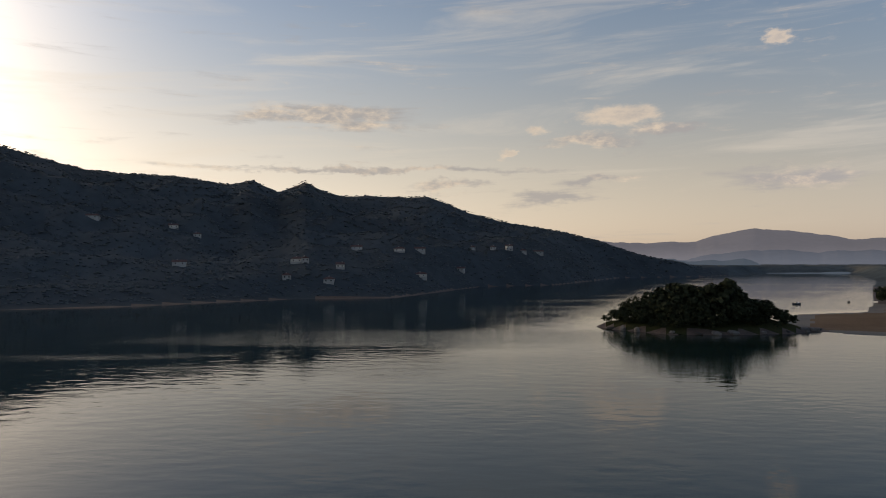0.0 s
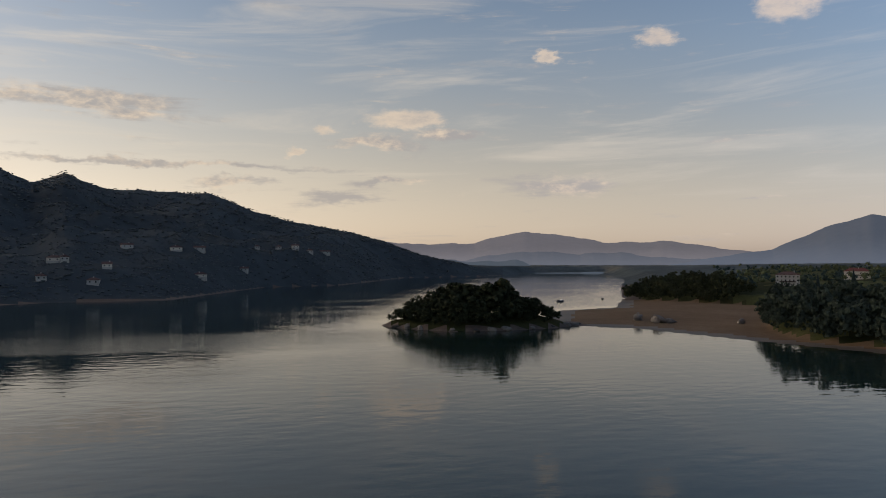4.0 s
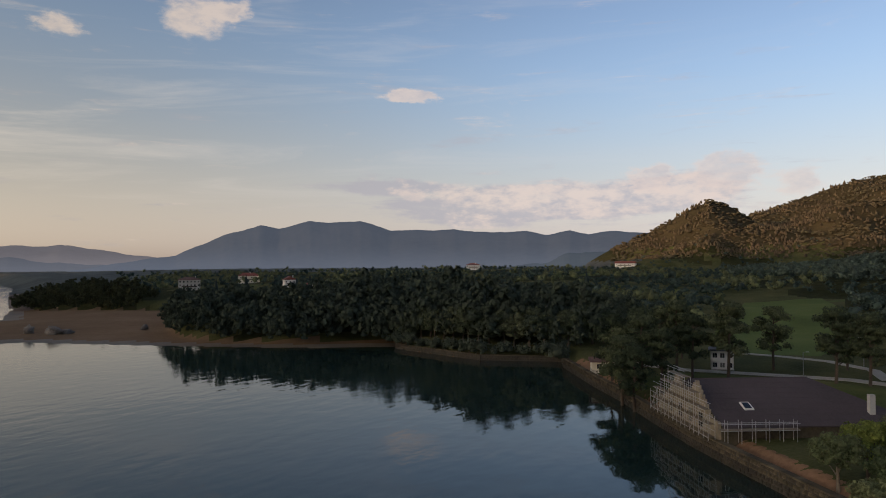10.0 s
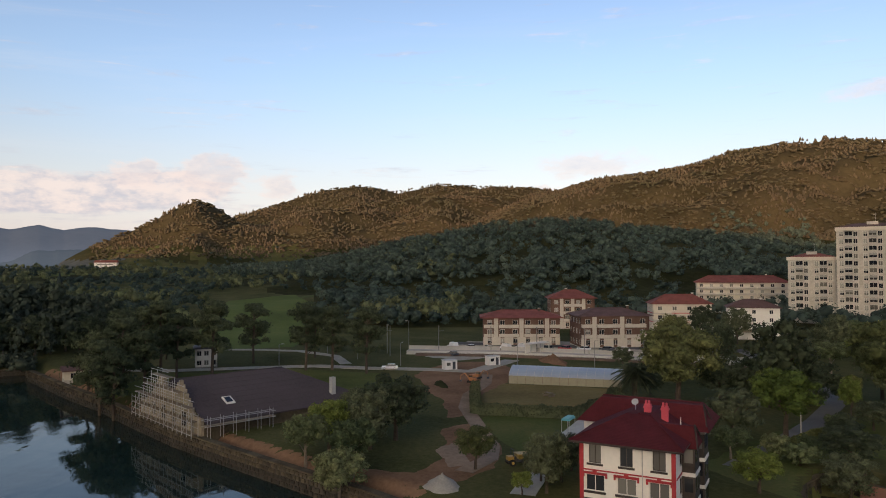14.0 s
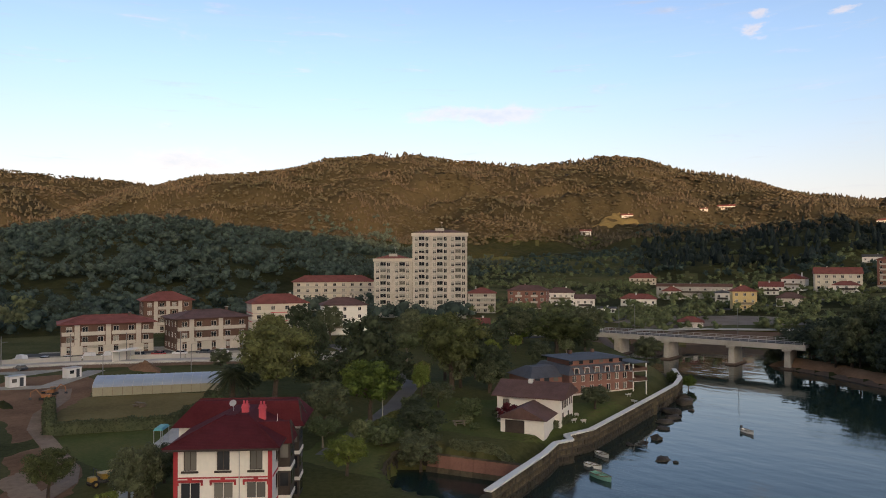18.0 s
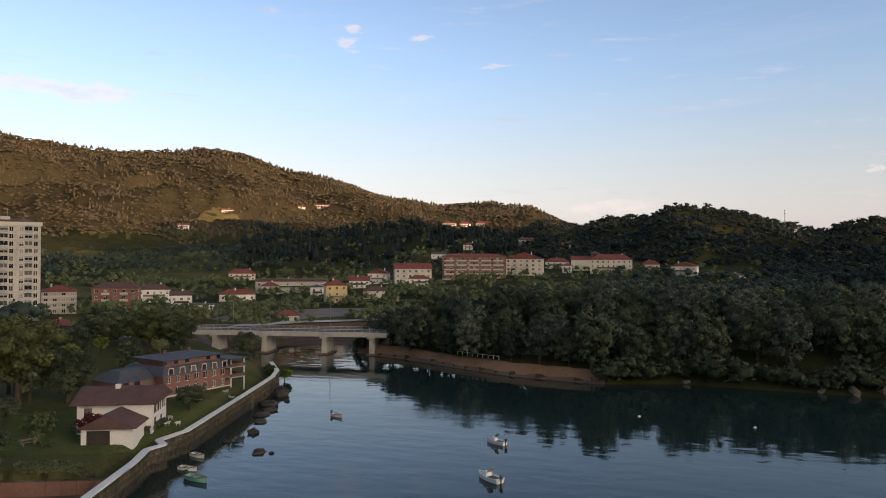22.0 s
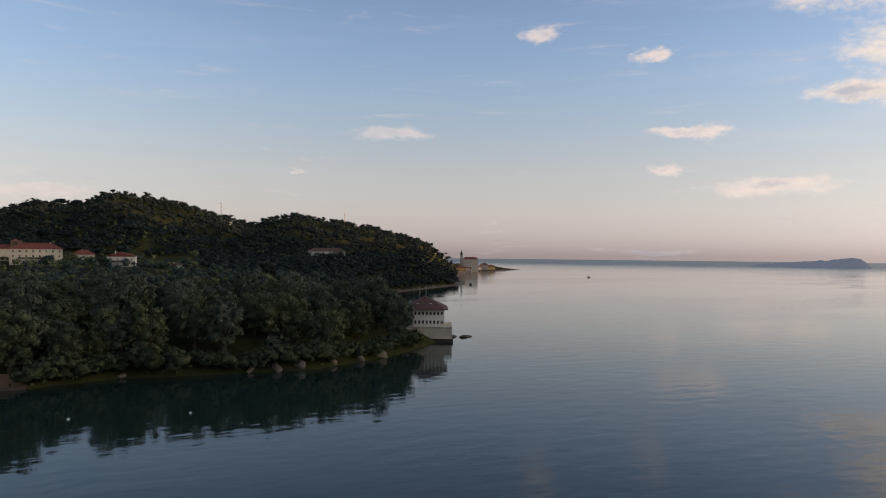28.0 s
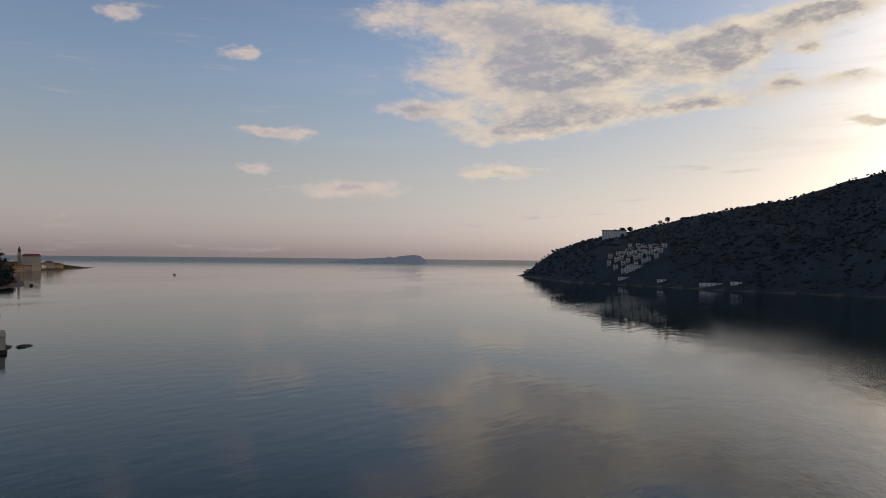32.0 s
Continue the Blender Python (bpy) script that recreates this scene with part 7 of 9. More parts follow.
    for k in range(5):
        z = 0.4 + 2.0 * k
        reach = w / 2 if z < 3.6 else w / 2 * (1 - (z - 3.6) / (top + 2.2 - 3.0))
        if reach < 1.5:
            continue
        for yy in (-0.5, -1.6):
            part("ledger", Shape().rod((-reach, yy, z), (reach, yy, z), 0.05), STEEL, sc)
            part("guard_rail", Shape().rod((-reach, yy, z + 1.0), (reach, yy, z + 1.0), 0.04), STEEL, sc)
        part("board", Shape().box(-reach, -1.55, z + 0.05, reach, -0.55, z + 0.12), TIMBER, sc)
    for i in range(0, 14, 2):
        x = -w / 2 + i * w / 14
        part("brace", Shape().rod((x, -1.66, 0), (x + 2 * w / 14, -1.66, 4.0), 0.045), STEEL, sc)
    for j in range(6):
        y0 = 0.5 + 2.2 * j
        for xx in (w / 2 + 1.2, w / 2 + 2.3):
            part("standard", Shape().rod((xx, y0, -0.1), (xx, y0, 3.4), 0.05), STEEL, sc)
    for z in (1.9, 2.9):
        for xx in (w / 2 + 1.2, w / 2 + 2.3):
            part("ledger", Shape().rod((xx, -0.5, z), (xx, 12.0, z), 0.05), STEEL, sc)
    part("board", Shape().box(w / 2 + 1.2, -0.5, 1.95, w / 2 + 2.3, 12.0, 2.03), TIMBER, sc)


hall()


def greenhouse():
    ob = thing("greenhouse", pose(148.9, -60.2, 3.0, 0, 0, -120), "long film-covered greenhouse with an arched top", "greenhouse")
    w, d = 25.0, 9.0
    prof = [(0, 0), (0, 2.0), (0.5, 2.55), (1.8, 3.2), (3.4, 3.65), (4.5, 3.75), (5.6, 3.65), (7.2, 3.2), (8.5, 2.55), (9.0, 2.0), (9.0, 0)]
    for (y0, z0), (y1, z1) in zip(prof[1:-1], prof[2:-1]):
        part("film_panel", Shape().solid([(-w / 2, y0, z0 - 0.04), (w / 2, y0, z0 - 0.04), (w / 2, y1, z1 - 0.04), (-w / 2, y1, z1 - 0.04)], [(-w / 2, y0, z0), (w / 2, y0, z0), (w / 2, y1, z1), (-w / 2, y1, z1)]), PLASTIC_SHEET, ob)
    for y0 in (0.0, d - 0.06):
        part("side_net", Shape().box(-w / 2, y0, -0.5, w / 2, y0 + 0.06, 2.0), FILM_SIDE, ob)
    for x in (-w / 2, w / 2 - 0.05):
        e = Shape()
        e.solid([(x, *p) for p in prof], [(x + 0.05, *p) for p in prof])
        part("end_wall", e, FILM_SIDE, ob)
    for i in range(14):
        x = -w / 2 + i * w / 13
        part("hoop", Shape().tube([(x, a, b + 0.03) for a, b in prof], [0.045] * len(prof), 5), STEEL, ob)
        part("post", Shape().rod((x, -0.04, -0.5), (x, -0.04, 2.0), 0.05), TIMBER, ob)


greenhouse()


def bridge():
    ob = thing("bridge", pose(110, -216, 0, 0, 0, 6.5), "concrete road bridge on slender piers", "bridge")
    x0, x1 = -36, 66
    part("deck", Shape().box(x0, 0, 6.3, x1, 9.0, 7.1), CONCRETE, ob)
    part("edge_beam", Shape().box(x0, -0.35, 5.7, x1, 0.0, 7.25).box(x0, 9.0, 5.7, x1, 9.35, 7.25), CONCRETE, ob)
    part("carriageway", Shape().box(x0, 1.2, 7.1, x1, 7.8, 7.14), ASPHALT, ob)
    for y0 in (-0.25, 9.1):
        rail = part("parapet", Shape().box(x0, y0, 8.05, x1, y0 + 0.12, 8.15).box(x0, y0, 7.6, x1, y0 + 0.1, 7.66), STEEL, ob)
        for i in range(42):
            x = x0 + 0.5 + i * (x1 - x0 - 1) / 41
            part("baluster", Shape().box(x - 0.06, y0, 7.25, x + 0.06, y0 + 0.1, 8.05), STEEL, rail)
    for x in (-31.0, -15.5, 4.5, 21.5):
        pr = part("pier", Shape().solid([(x - 1.0, 0.4, -3), (x + 1.0, 0.4, -3), (x + 1.0, 8.6, -3), (x - 1.0, 8.6, -3)], [(x - 0.75, 0.6, 5.1), (x + 0.75, 0.6, 5.1), (x + 0.75, 8.4, 5.1), (x - 0.75, 8.4, 5.1)]), CONCRETE, ob)
        part("pier_cap", Shape().box(x - 1.3, -0.1, 5.1, x + 1.3, 9.1, 5.7), CONCRETE, pr)
        part("pier_foot", Shape().box(x - 1.6, -0.4, -3, x + 1.6, 9.4, 0.5), MUD, pr)
    part("abutment", Shape().box(50, -0.3, -1, x1, 9.3, 6.3), CONCRETE, ob)


bridge()


def sea_house():
    """The hip-roofed building on a sea wall at the end of the wooded island."""
    ob = thing("sea_house", pose(-112.0, -219.0, 5.0, 0, 0, 152), "white seaside building with rows of windows and a red hip roof", "building")
    w, d, h = 13.5, 16.0, 5.6
    cols = [0.9 + 1.3 * i for i in range(10)]
    for span, ox, oy, a, holes in ((w, -w / 2, 0, 0, [(c - 0.35, z, c + 0.35, z + 1.1) for c in cols for z in (0.8, 3.8)]), (d, -w / 2, d, -90, [(c - 0.35, z, c + 0.35, z + 1.1) for c in cols for z in (0.8, 3.8)]), (d, w / 2, 0.31, 90, []), (w, w / 2, d + 0.31, 180, [])):
        wl = part("wall", wall_with_holes(span, h, holes), WHITE, ob)
        wl.matrix_basis = pose(ox, oy, 0, 0, 0, a)
        ca, sa = math.cos(radians(a)), math.sin(radians(a))
        for x0, z0, x1, z1 in holes:
            window(ob, ox + ca * (x0 + x1) / 2 - sa * 0.14, oy + sa * (x0 + x1) / 2 + ca * 0.14, z0, x1 - x0, z1 - z0, a, "dark")
    part("roof", roof_shape(w, d, h, 4.2, 1.3, "hip"), ROOF_BROWN, ob)
    for x in (-3, 1.5):
        part("dormer", Shape().box(x, 2.0, h + 1.2, x + 0.9, 4.5, h + 2.1), WHITE, ob)
    for x in (-2, 0.2):
        part("mast", Shape().rod((x, 9, h + 3.5), (x, 9, h + 8), 0.08), STEEL, ob)
    part("terrace", Shape().box(-w / 2 - 6.0, -4.0, -7, w / 2 + 2.5, d, -0.3), CREAM, ob, "pale rendered sea wall terrace")
    part("terrace_cap", Shape().box(-w / 2 - 6.2, -4.2, -0.3, w / 2 + 2.7, d, 0.0), CONCRETE, ob)
    for i in range(20):
        x = -w / 2 - 5.8 + i * (w + 8.0) / 19
        part("baluster", Shape().box(x - 0.12, -4.1, 0.0, x + 0.12, -3.9, 0.8), CREAM, ob)
    part("balustrade_rail", Shape().box(-w / 2 - 6.1, -4.15, 0.8, w / 2 + 2.6, -3.85, 0.98), CREAM, ob)
    part("wall_foot", Shape().box(-w / 2 - 6.6, -4.8, -7, w / 2 + 3.0, d, -3.9), DARK_ROCK, ob)


sea_house()

# ---------------------------------------------------------------- shore walls, paths and open ground
def ribbon(name, points, width, mat, label, category, lift=0.05, level=None, step=2.0):
    """A path laid over the ground, with a thin body."""
    s, prev, spots = Shape(), None, along(points, step)
    q = np.array(spots)
    ox, oy = -np.sin(q[:, 2]) * width / 2, np.cos(q[:, 2]) * width / 2
    zs = np.maximum(np.maximum(land(q[:, 0] + ox, q[:, 1] + oy), land(q[:, 0] - ox, q[:, 1] - oy)), land(q[:, 0], q[:, 1])) + lift
    for (x, y, a), z in zip(spots, zs):
        nx, ny = -math.sin(a) * width / 2, math.cos(a) * width / 2
        z = float(z) if level is None else level + lift
        row = [(x + nx, y + ny, z), (x - nx, y - ny, z), (x - nx, y - ny, z - 0.3), (x + nx, y + ny, z - 0.3)]
        if prev:
            for i in range(4):
                s.face([prev[i], prev[(i + 1) % 4], row[(i + 1) % 4], row[i]])
        prev = row
    return tagged(part(name, s, mat), label, category, kind="structure")


def patch(name, outline, mat, label, category, lift=0.06, gap=2.0):
    """An area of open ground, draped over the sheet below it, with a ragged edge."""
    xs, ys = [p[0] for p in outline], [p[1] for p in outline]
    gx, gy = np.meshgrid(np.arange(min(xs) - gap, max(xs) + gap, gap / 2), np.arange(min(ys) - gap, max(ys) + gap, gap / 2), indexing="ij")
    d = signed(gx, gy, outline) + 0.5 * ripple(gx, gy, 9, 2)
    z = land(gx, gy) + lift * np.clip(d / 0.8 + 0.5, -4.0, 1.0)
    verts = np.stack([gx, gy, z], -1).reshape(-1, 3)
    n = gx.shape[1]
    i, j = np.meshgrid(np.arange(gx.shape[0] - 1), np.arange(n - 1), indexing="ij")
    keep = (d[:-1, :-1] > -2.4) & (d[1:, 1:] > -2.4)
    i, j = i[keep], j[keep]
    return tagged(grid_object(name, verts, np.stack([i * n + j, (i + 1) * n + j, (i + 1) * n + j + 1, i * n + j + 1], -1), [mat]), label, category, kind="structure")


def stone_wall(name, points, foot, top, thick, label, coping, near=None, rows=5):
    """A masonry wall along the shore: core, coping stones and facing stones that stand proud."""
    rng = random.Random(len(points) * 7)
    ob = tagged(new(name), label, "wall", kind="structure")
    core, caps = Shape(), Shape()
    spots = along(points, 3.0)
    for (x0, y0, a), (x1, y1, _) in zip(spots, spots[1:]):
        a = math.atan2(y1 - y0, x1 - x0)
        nx, ny = -math.sin(a) * thick / 2, math.cos(a) * thick / 2
        core.solid([(x0 + nx, y0 + ny, foot), (x0 - nx, y0 - ny, foot), (x1 - nx, y1 - ny, foot), (x1 + nx, y1 + ny, foot)], [(x0 + nx, y0 + ny, top), (x0 - nx, y0 - ny, top), (x1 - nx, y1 - ny, top), (x1 + nx, y1 + ny, top)])
        nx, ny = nx * 1.25, ny * 1.25
        cap = Shape().solid([(x0 + nx, y0 + ny, top), (x0 - nx, y0 - ny, top), (x1 - nx, y1 - ny, top), (x1 + nx, y1 + ny, top)], [(x0 + nx, y0 + ny, top + 0.22), (x0 - nx, y0 - ny, top + 0.22), (x1 - nx, y1 - ny, top + 0.22), (x1 + nx, y1 + ny, top + 0.22)])
        part("coping_stone", cap, coping, ob)
    part("core", core, MORTAR, ob)
    stones, rest, made = [], Shape(), 0
    blocks = []
    for q in range(6):
        w, h, d = 0.5, 0.5, 0.5
        j = lambda: rng.uniform(-0.07, 0.07)
        b = Shape().solid([(-w + j(), -0.3, -h + j()), (w + j(), -0.3, -h + j()), (w + j(), -0.3, h + j()), (-w + j(), -0.3, h + j())], [(-w * 0.8 + j(), 0.14 + j() * 0.6, -h * 0.78 + j()), (w * 0.8 + j(), 0.14 + j() * 0.6, -h * 0.78 + j()), (w * 0.8 + j(), 0.14 + j() * 0.6, h * 0.78 + j()), (-w * 0.8 + j(), 0.14 + j() * 0.6, h * 0.78 + j())])
        blocks.append(b)
    shared = [b.mesh("stone", STONE) for b in blocks] + [b.mesh("stone", WET_STONE) for b in blocks]
    rh = (top - max(foot, -0.6)) / rows
    for x, y, a in along(points, 0.95):
        for r_ in range(rows):
            k = rng.uniform(0.6, 1.15)
            z = max(foot, -0.6) + rh * (r_ + 0.5)
            off = rng.uniform(-0.2, 0.2) + 0.45 * (r_ % 2)
            m = Matrix.Translation((x + math.cos(a) * off + (-math.sin(a)) * -0 , y + math.sin(a) * off, z)) @ Matrix.Rotation(a, 4, "Z")
            side = near[1] if near else -1
            m = m @ Matrix.Translation((0, side * thick / 2, 0)) @ Matrix.Diagonal((0.93 * k, side * rng.uniform(0.7, 1.25), rh * rng.uniform(0.74, 1.0), 1))
            if near and near[0](x, y) and made < 300:
                st = part("stone", shared[made % 6 + (6 if z < 1.35 else 0)], None, ob)
                st.matrix_basis = m
                made += 1
            else:
                b = blocks[(r_ * 3 + int(x * 5)) % 6]
                n = len(rest.v)
                rest.v += [tuple(m @ Vector(p)) for p in b.v]
                rest.f += [tuple(n + i for i in f) for f in b.f]
                rest.k += [1 if z < 1.35 else 0] * len(b.f)
    if rest.v:
        part("stonework", rest, [STONE, WET_STONE], ob)["kind"] = "stuff"
    return ob


SEA_WALL = [(207, 66), (178, 49), (160, 37.5), (143, 28), (126, 18), (112, 8.5), (100.6, 0.4), (86, -10), (70, -20), (54, -33), (52, -52), (57, -62)]
stone_wall("sea_wall", SEA_WALL, -1.5, 2.75, 1.0, "weathered brown stone sea wall along the shore", STONE, (lambda x, y: 84 < x < 132, -1))
GARDEN_WALL = [(57, -62), (62.7, -80), (65.2, -86), (64.6, -89), (67, -91), (66.5, -97), (70, -112), (74.5, -131), (78.4, -147), (82, -156), (90, -168)]
stone_wall("garden_wall", GARDEN_WALL, -1.5, 3.3, 0.8, "stone river wall with a whitewashed coping", WHITE, (lambda x, y: -150 < y < -62, -1), 4)
stone_wall("quay_wall", [(233, 141), (226, 131), (212, 96), (220, 71), (207, 66)], -1.0, 1.7, 0.8, "low brown stone quay wall below the shore wood", STONE, None, 3)
stone_wall("pool_rim", [(57, -58.5), (62, -56.6), (68, -56.2), (73.5, -59.3), (78, -63.5), (81, -68.5), (77.5, -71.5)], -1.0, 2.4, 0.6, "curved stone rim round a tidal pool", STONE, None, 4)
ob = tagged(new("brick_wall"), "old red brick wall behind the tidal pool", "wall", kind="structure")
for i in range(8):
    (x0, y0), (x1, y1) = (76.6 - 1.72 * i, -70.4 - 0.64 * i), (76.6 - 1.72 * (i + 1) + 0.06, -70.4 - 0.64 * (i + 1))
    part("bay", Shape().solid([(x0, y0, 0.7), (x1, y1, 0.7), (x1, y1 - 0.5, 0.7), (x0, y0 - 0.5, 0.7)], [(x0, y0, 2.5), (x1, y1, 2.5), (x1, y1 - 0.5, 2.5), (x0, y0 - 0.5, 2.5)]), BRICK_RED, ob)
    part("coping", Shape().solid([(x0, y0 + 0.08, 2.5), (x1, y1 + 0.08, 2.5), (x1, y1 - 0.58, 2.5), (x0, y0 - 0.58, 2.5)], [(x0, y0 + 0.08, 2.62), (x1, y1 + 0.08, 2.62), (x1, y1 - 0.58, 2.62), (x0, y0 - 0.58, 2.62)]), STONE, ob)
    part("stone_footing", Shape().solid([(x0, y0 + 0.5, -1), (x1, y1 + 0.5, -1), (x1, y1 - 0.4, -1), (x0, y0 - 0.4, -1)], [(x0, y0 + 0.2, 0.7), (x1, y1 + 0.2, 0.7), (x1, y1 - 0.4, 0.7), (x0, y0 - 0.4, 0.7)]), STONE, ob)

# park, works yard and fields
patch("earth_bank", [(204, 61), (176, 45), (142, 24.5), (120, 10), (99, -5), (85, -15.5), (88, -11), (101.5, -1.5), (126, 16), (160, 35.5), (206, 62)], DIRT, "strip of bare earth behind the sea wall", "ground", 0.06, 0.9)
patch("works_yard", [(173, -31), (193, -44), (190, -58), (181.7, -57), (166, -54), (148, -44), (140, -37), (126, -32.5), (123.5, -28.5), (141.9, -31.2), (149.3, -29.1), (160, -31)], DIRT, "churned bare earth of the works yard", "ground", 0.08)
patch("turning_place", [(115, -25.3), (118, -31), (102, -31), (92, -27), (87.5, -21.5), (87, -15.7), (90.5, -8.5), (95.5, -8.2), (91.5, -16.3), (96, -20.8), (106, -24)], DIRT, "worn earth where the site vehicles turn", "ground", 0.08, 1.4)
patch("rubble_spread", [(101.5, -21.6), (106, -24.6), (102, -26.4), (94, -24), (92.8, -21.2)], TRACK, "thin spread of dusty rubble on the earth", "ground", 0.13, 1.0)
patch("lawn", [(86, -30), (98, -33), (117, -32), (124, -36), (116, -48), (105, -42)], LAWN, "mown green lawn by the villa", "lawn")
patch("hay_field", [(126, -35), (149, -41), (155, -48), (142, -69), (127, -61), (118, -50)], FIELD, "dry mown field inside a hedge", "field")
patch("lawn", [(168, 40), (190, 30), (192, 0), (178, -22), (160, -26), (150, -14), (164, 6), (160, 30)], LAWN, "park lawn behind the hall", "lawn")
patch("lawn", [(66, -72), (66, -58), (86, -54), (104, -84), (104, -100), (84, -108), (74, -126), (80, -140), (76, -134), (70, -112), (68, -95), (70, -84), (84, -80), (84, -66)], LAWN, "garden lawn behind the river wall", "lawn", 0.05)
patch("meadow", [(236, 26), (300, 34), (470, 36), (500, -6), (400, -14), (300, -16), (240, -2)], MEADOW, "bright green meadow beyond the park", "field", 0.15)
patch("mud_bank", [(130, -203), (152, -236), (136, -239), (128, -252), (96, -270), (100, -274), (160, -242), (140, -200)], MUD, "brown tidal mud bank by the bridge", "ground", 0.1)
patch("beach", [(86, -216), (64, -207), (45, -194), (28, -184), (7, -178.5), (8, -182), (28, -188), (46, -198), (66, -212), (82, -219)], DIRT, "narrow brown beach below the island trees", "beach", 0.5, 1.4)
patch("hill_pasture", HILL_PASTURE, FIELD, "dry golden pasture on the sunlit mountain", "field", 1.5, 10.0)
patch("town_square", [(146, -252), (168, -262), (172, -290), (140, -318), (106, -322), (100, -304), (128, -284), (140, -262)], SQUARE, "worn brown town square beside the bridge", "ground", 0.1)
patch("gravel_yard", [(196, -48), (206, -40), (240, -62), (230, -92), (196, -120), (184, -108), (206, -78)], GRAVEL, "gravel car park before the flats", "ground", 0.08)

ribbon("park_road", [(206, 54), (196, 30), (196, 10), (195, -8), (187, -21), (181, -35), (174, -46), (192, -62)], 4.5, GRAVEL, "pale park road", "road", 0.12)
ribbon("footpath", [(238, 22), (234, 8), (228, -4), (214, -14), (196, -16)], 3.0, GRAVEL, "pale gravel footpath through the park", "path", 0.14)
ribbon("farm_track", [(90.5, -22.5), (95.8, -27.5), (102, -29.7), (109.3, -30.6), (119.7, -31.8), (131, -33), (143.3, -36.9), (155.6, -44), (168, -48)], 2.6, TRACK, "sandy track with wheel ruts", "track", 0.16)
ribbon("drive", [(80, -27), (91.5, -34), (107, -44.5), (116, -51.5), (127, -61)], 3.0, PAVING, "pale concrete drive beside the villa", "path", 0.1)
ribbon("lane", [(84, -58), (93, -71.2), (98.3, -79.4), (104.8, -88.2), (116.7, -102.1), (124, -108), (140, -116), (166, -126), (186, -132)], 3.6, LANE, "narrow asphalt lane between gardens", "lane", 0.12)
ribbon("road", [(236, -56), (216, -88), (196, -120), (180, -150), (166, -186), (152, -214), (150, -214)], 7.0, ASPHALT, "asphalt road past the flats", "road", 0.12)
ribbon("road", [(150, -214), (170, -240), (176, -290), (150, -350), (128, -420), (122, -480)], 6.0, ASPHALT, "asphalt road up into the town", "road", 0.2)
ribbon("quay_road", [(152, -238), (138, -246), (128, -262), (100, -282), (60, -312)], 5.0, PAVING, "pale promenade along the mud bank", "road", 0.5)


def station():
    ob = thing("station_platform", pose(0, 0, 3.7), "long pale concrete station platform with a low wall", "platform")
    spots = along([(214, -36), (204, -62), (190, -84), (174, -104), (160, -122)], 6.0)
    for (x0, y0, a), (x1, y1, b) in zip(spots, spots[1:]):
        nx, ny = -math.sin(a) * 2.0, math.cos(a) * 2.0
        part("slab", Shape().solid([(x0 + nx, y0 + ny, -0.8), (x0 - nx, y0 - ny, -0.8), (x1 - nx, y1 - ny, -0.8), (x1 + nx, y1 + ny, -0.8)], [(x0 + nx, y0 + ny, 0.75), (x0 - nx, y0 - ny, 0.75), (x1 - nx, y1 - ny, 0.75), (x1 + nx, y1 + ny, 0.75)]), PAVING, ob)
        nx, ny = nx * 1.15, ny * 1.15
        part("parapet", Shape().solid([(x0 + nx, y0 + ny, 0.6), (x0 + nx * 0.92, y0 + ny * 0.92, 0.6), (x1 + nx * 0.92, y1 + ny * 0.92, 0.6), (x1 + nx, y1 + ny, 0.6)], [(x0 + nx, y0 + ny, 1.9), (x0 + nx * 0.92, y0 + ny * 0.92, 1.9), (x1 + nx * 0.92, y1 + ny * 0.92, 1.9), (x1 + nx, y1 + ny, 1.5)]), GREY_RENDER, ob)
    sh = thing("platform_shelter", pose(198.5, -72.0, 4.4, 0, 0, -60), "white station shelter with a flat roof", "shelter")
    part("roof", Shape().box(-4.5, -1.4, 2.7, 4.5, 1.4, 2.95), WHITE, sh)
    part("back_wall", Shape().box(-4.2, 1.0, 0, 4.2, 1.2, 2.7), WHITE, sh)
    for x in (-4.2, 0, 4.0):
        part("post", Shape().box(x, -1.1, 0, x + 0.2, -0.9, 2.7), STEEL, sh)
    rail = thing("railway_track", pose(0, 0, 3.9), "single railway track on dark ballast", "railway")
    bed = along([(210, -38), (199.5, -63), (186, -84), (170, -104), (156, -122)], 5.0)
    for (x0, y0, a), (x1, y1, b) in zip(bed, bed[1:]):
        nx, ny = -math.sin(a), math.cos(a)
        part("ballast", Shape().solid([(x0 + nx * 1.8, y0 + ny * 1.8, -0.6), (x0 - nx * 1.8, y0 - ny * 1.8, -0.6), (x1 - nx * 1.8, y1 - ny * 1.8, -0.6), (x1 + nx * 1.8, y1 + ny * 1.8, -0.6)], [(x0 + nx * 1.4, y0 + ny * 1.4, 0.1), (x0 - nx * 1.4, y0 - ny * 1.4, 0.1), (x1 - nx * 1.4, y1 - ny * 1.4, 0.1), (x1 + nx * 1.4, y1 + ny * 1.4, 0.1)]), MUD, rail)
        for sg in (-0.6, 0.6):
            part("rail", Shape().rod((x0 + nx * sg, y0 + ny * sg, 0.2), (x1 + nx * sg, y1 + ny * sg, 0.2), 0.06, 4), STEEL, rail)
    for i, (x, y, a) in enumerate(along([(216, -30), (206, -60), (192, -84), (162, -124)], 16.0)):
        p = thing("catenary_mast", pose(x, y, 3.6), "slim grey railway mast with a cross arm", "mast", "railway masts")
        part("pole", Shape().rod((0, 0, -0.5), (0, 0, 8.2), 0.13, 6), DARK_STEEL, p)
        part("arm", Shape().rod((0, 0, 6.6), (-2.2, -1.0, 6.9), 0.06), DARK_STEEL, p)


station()


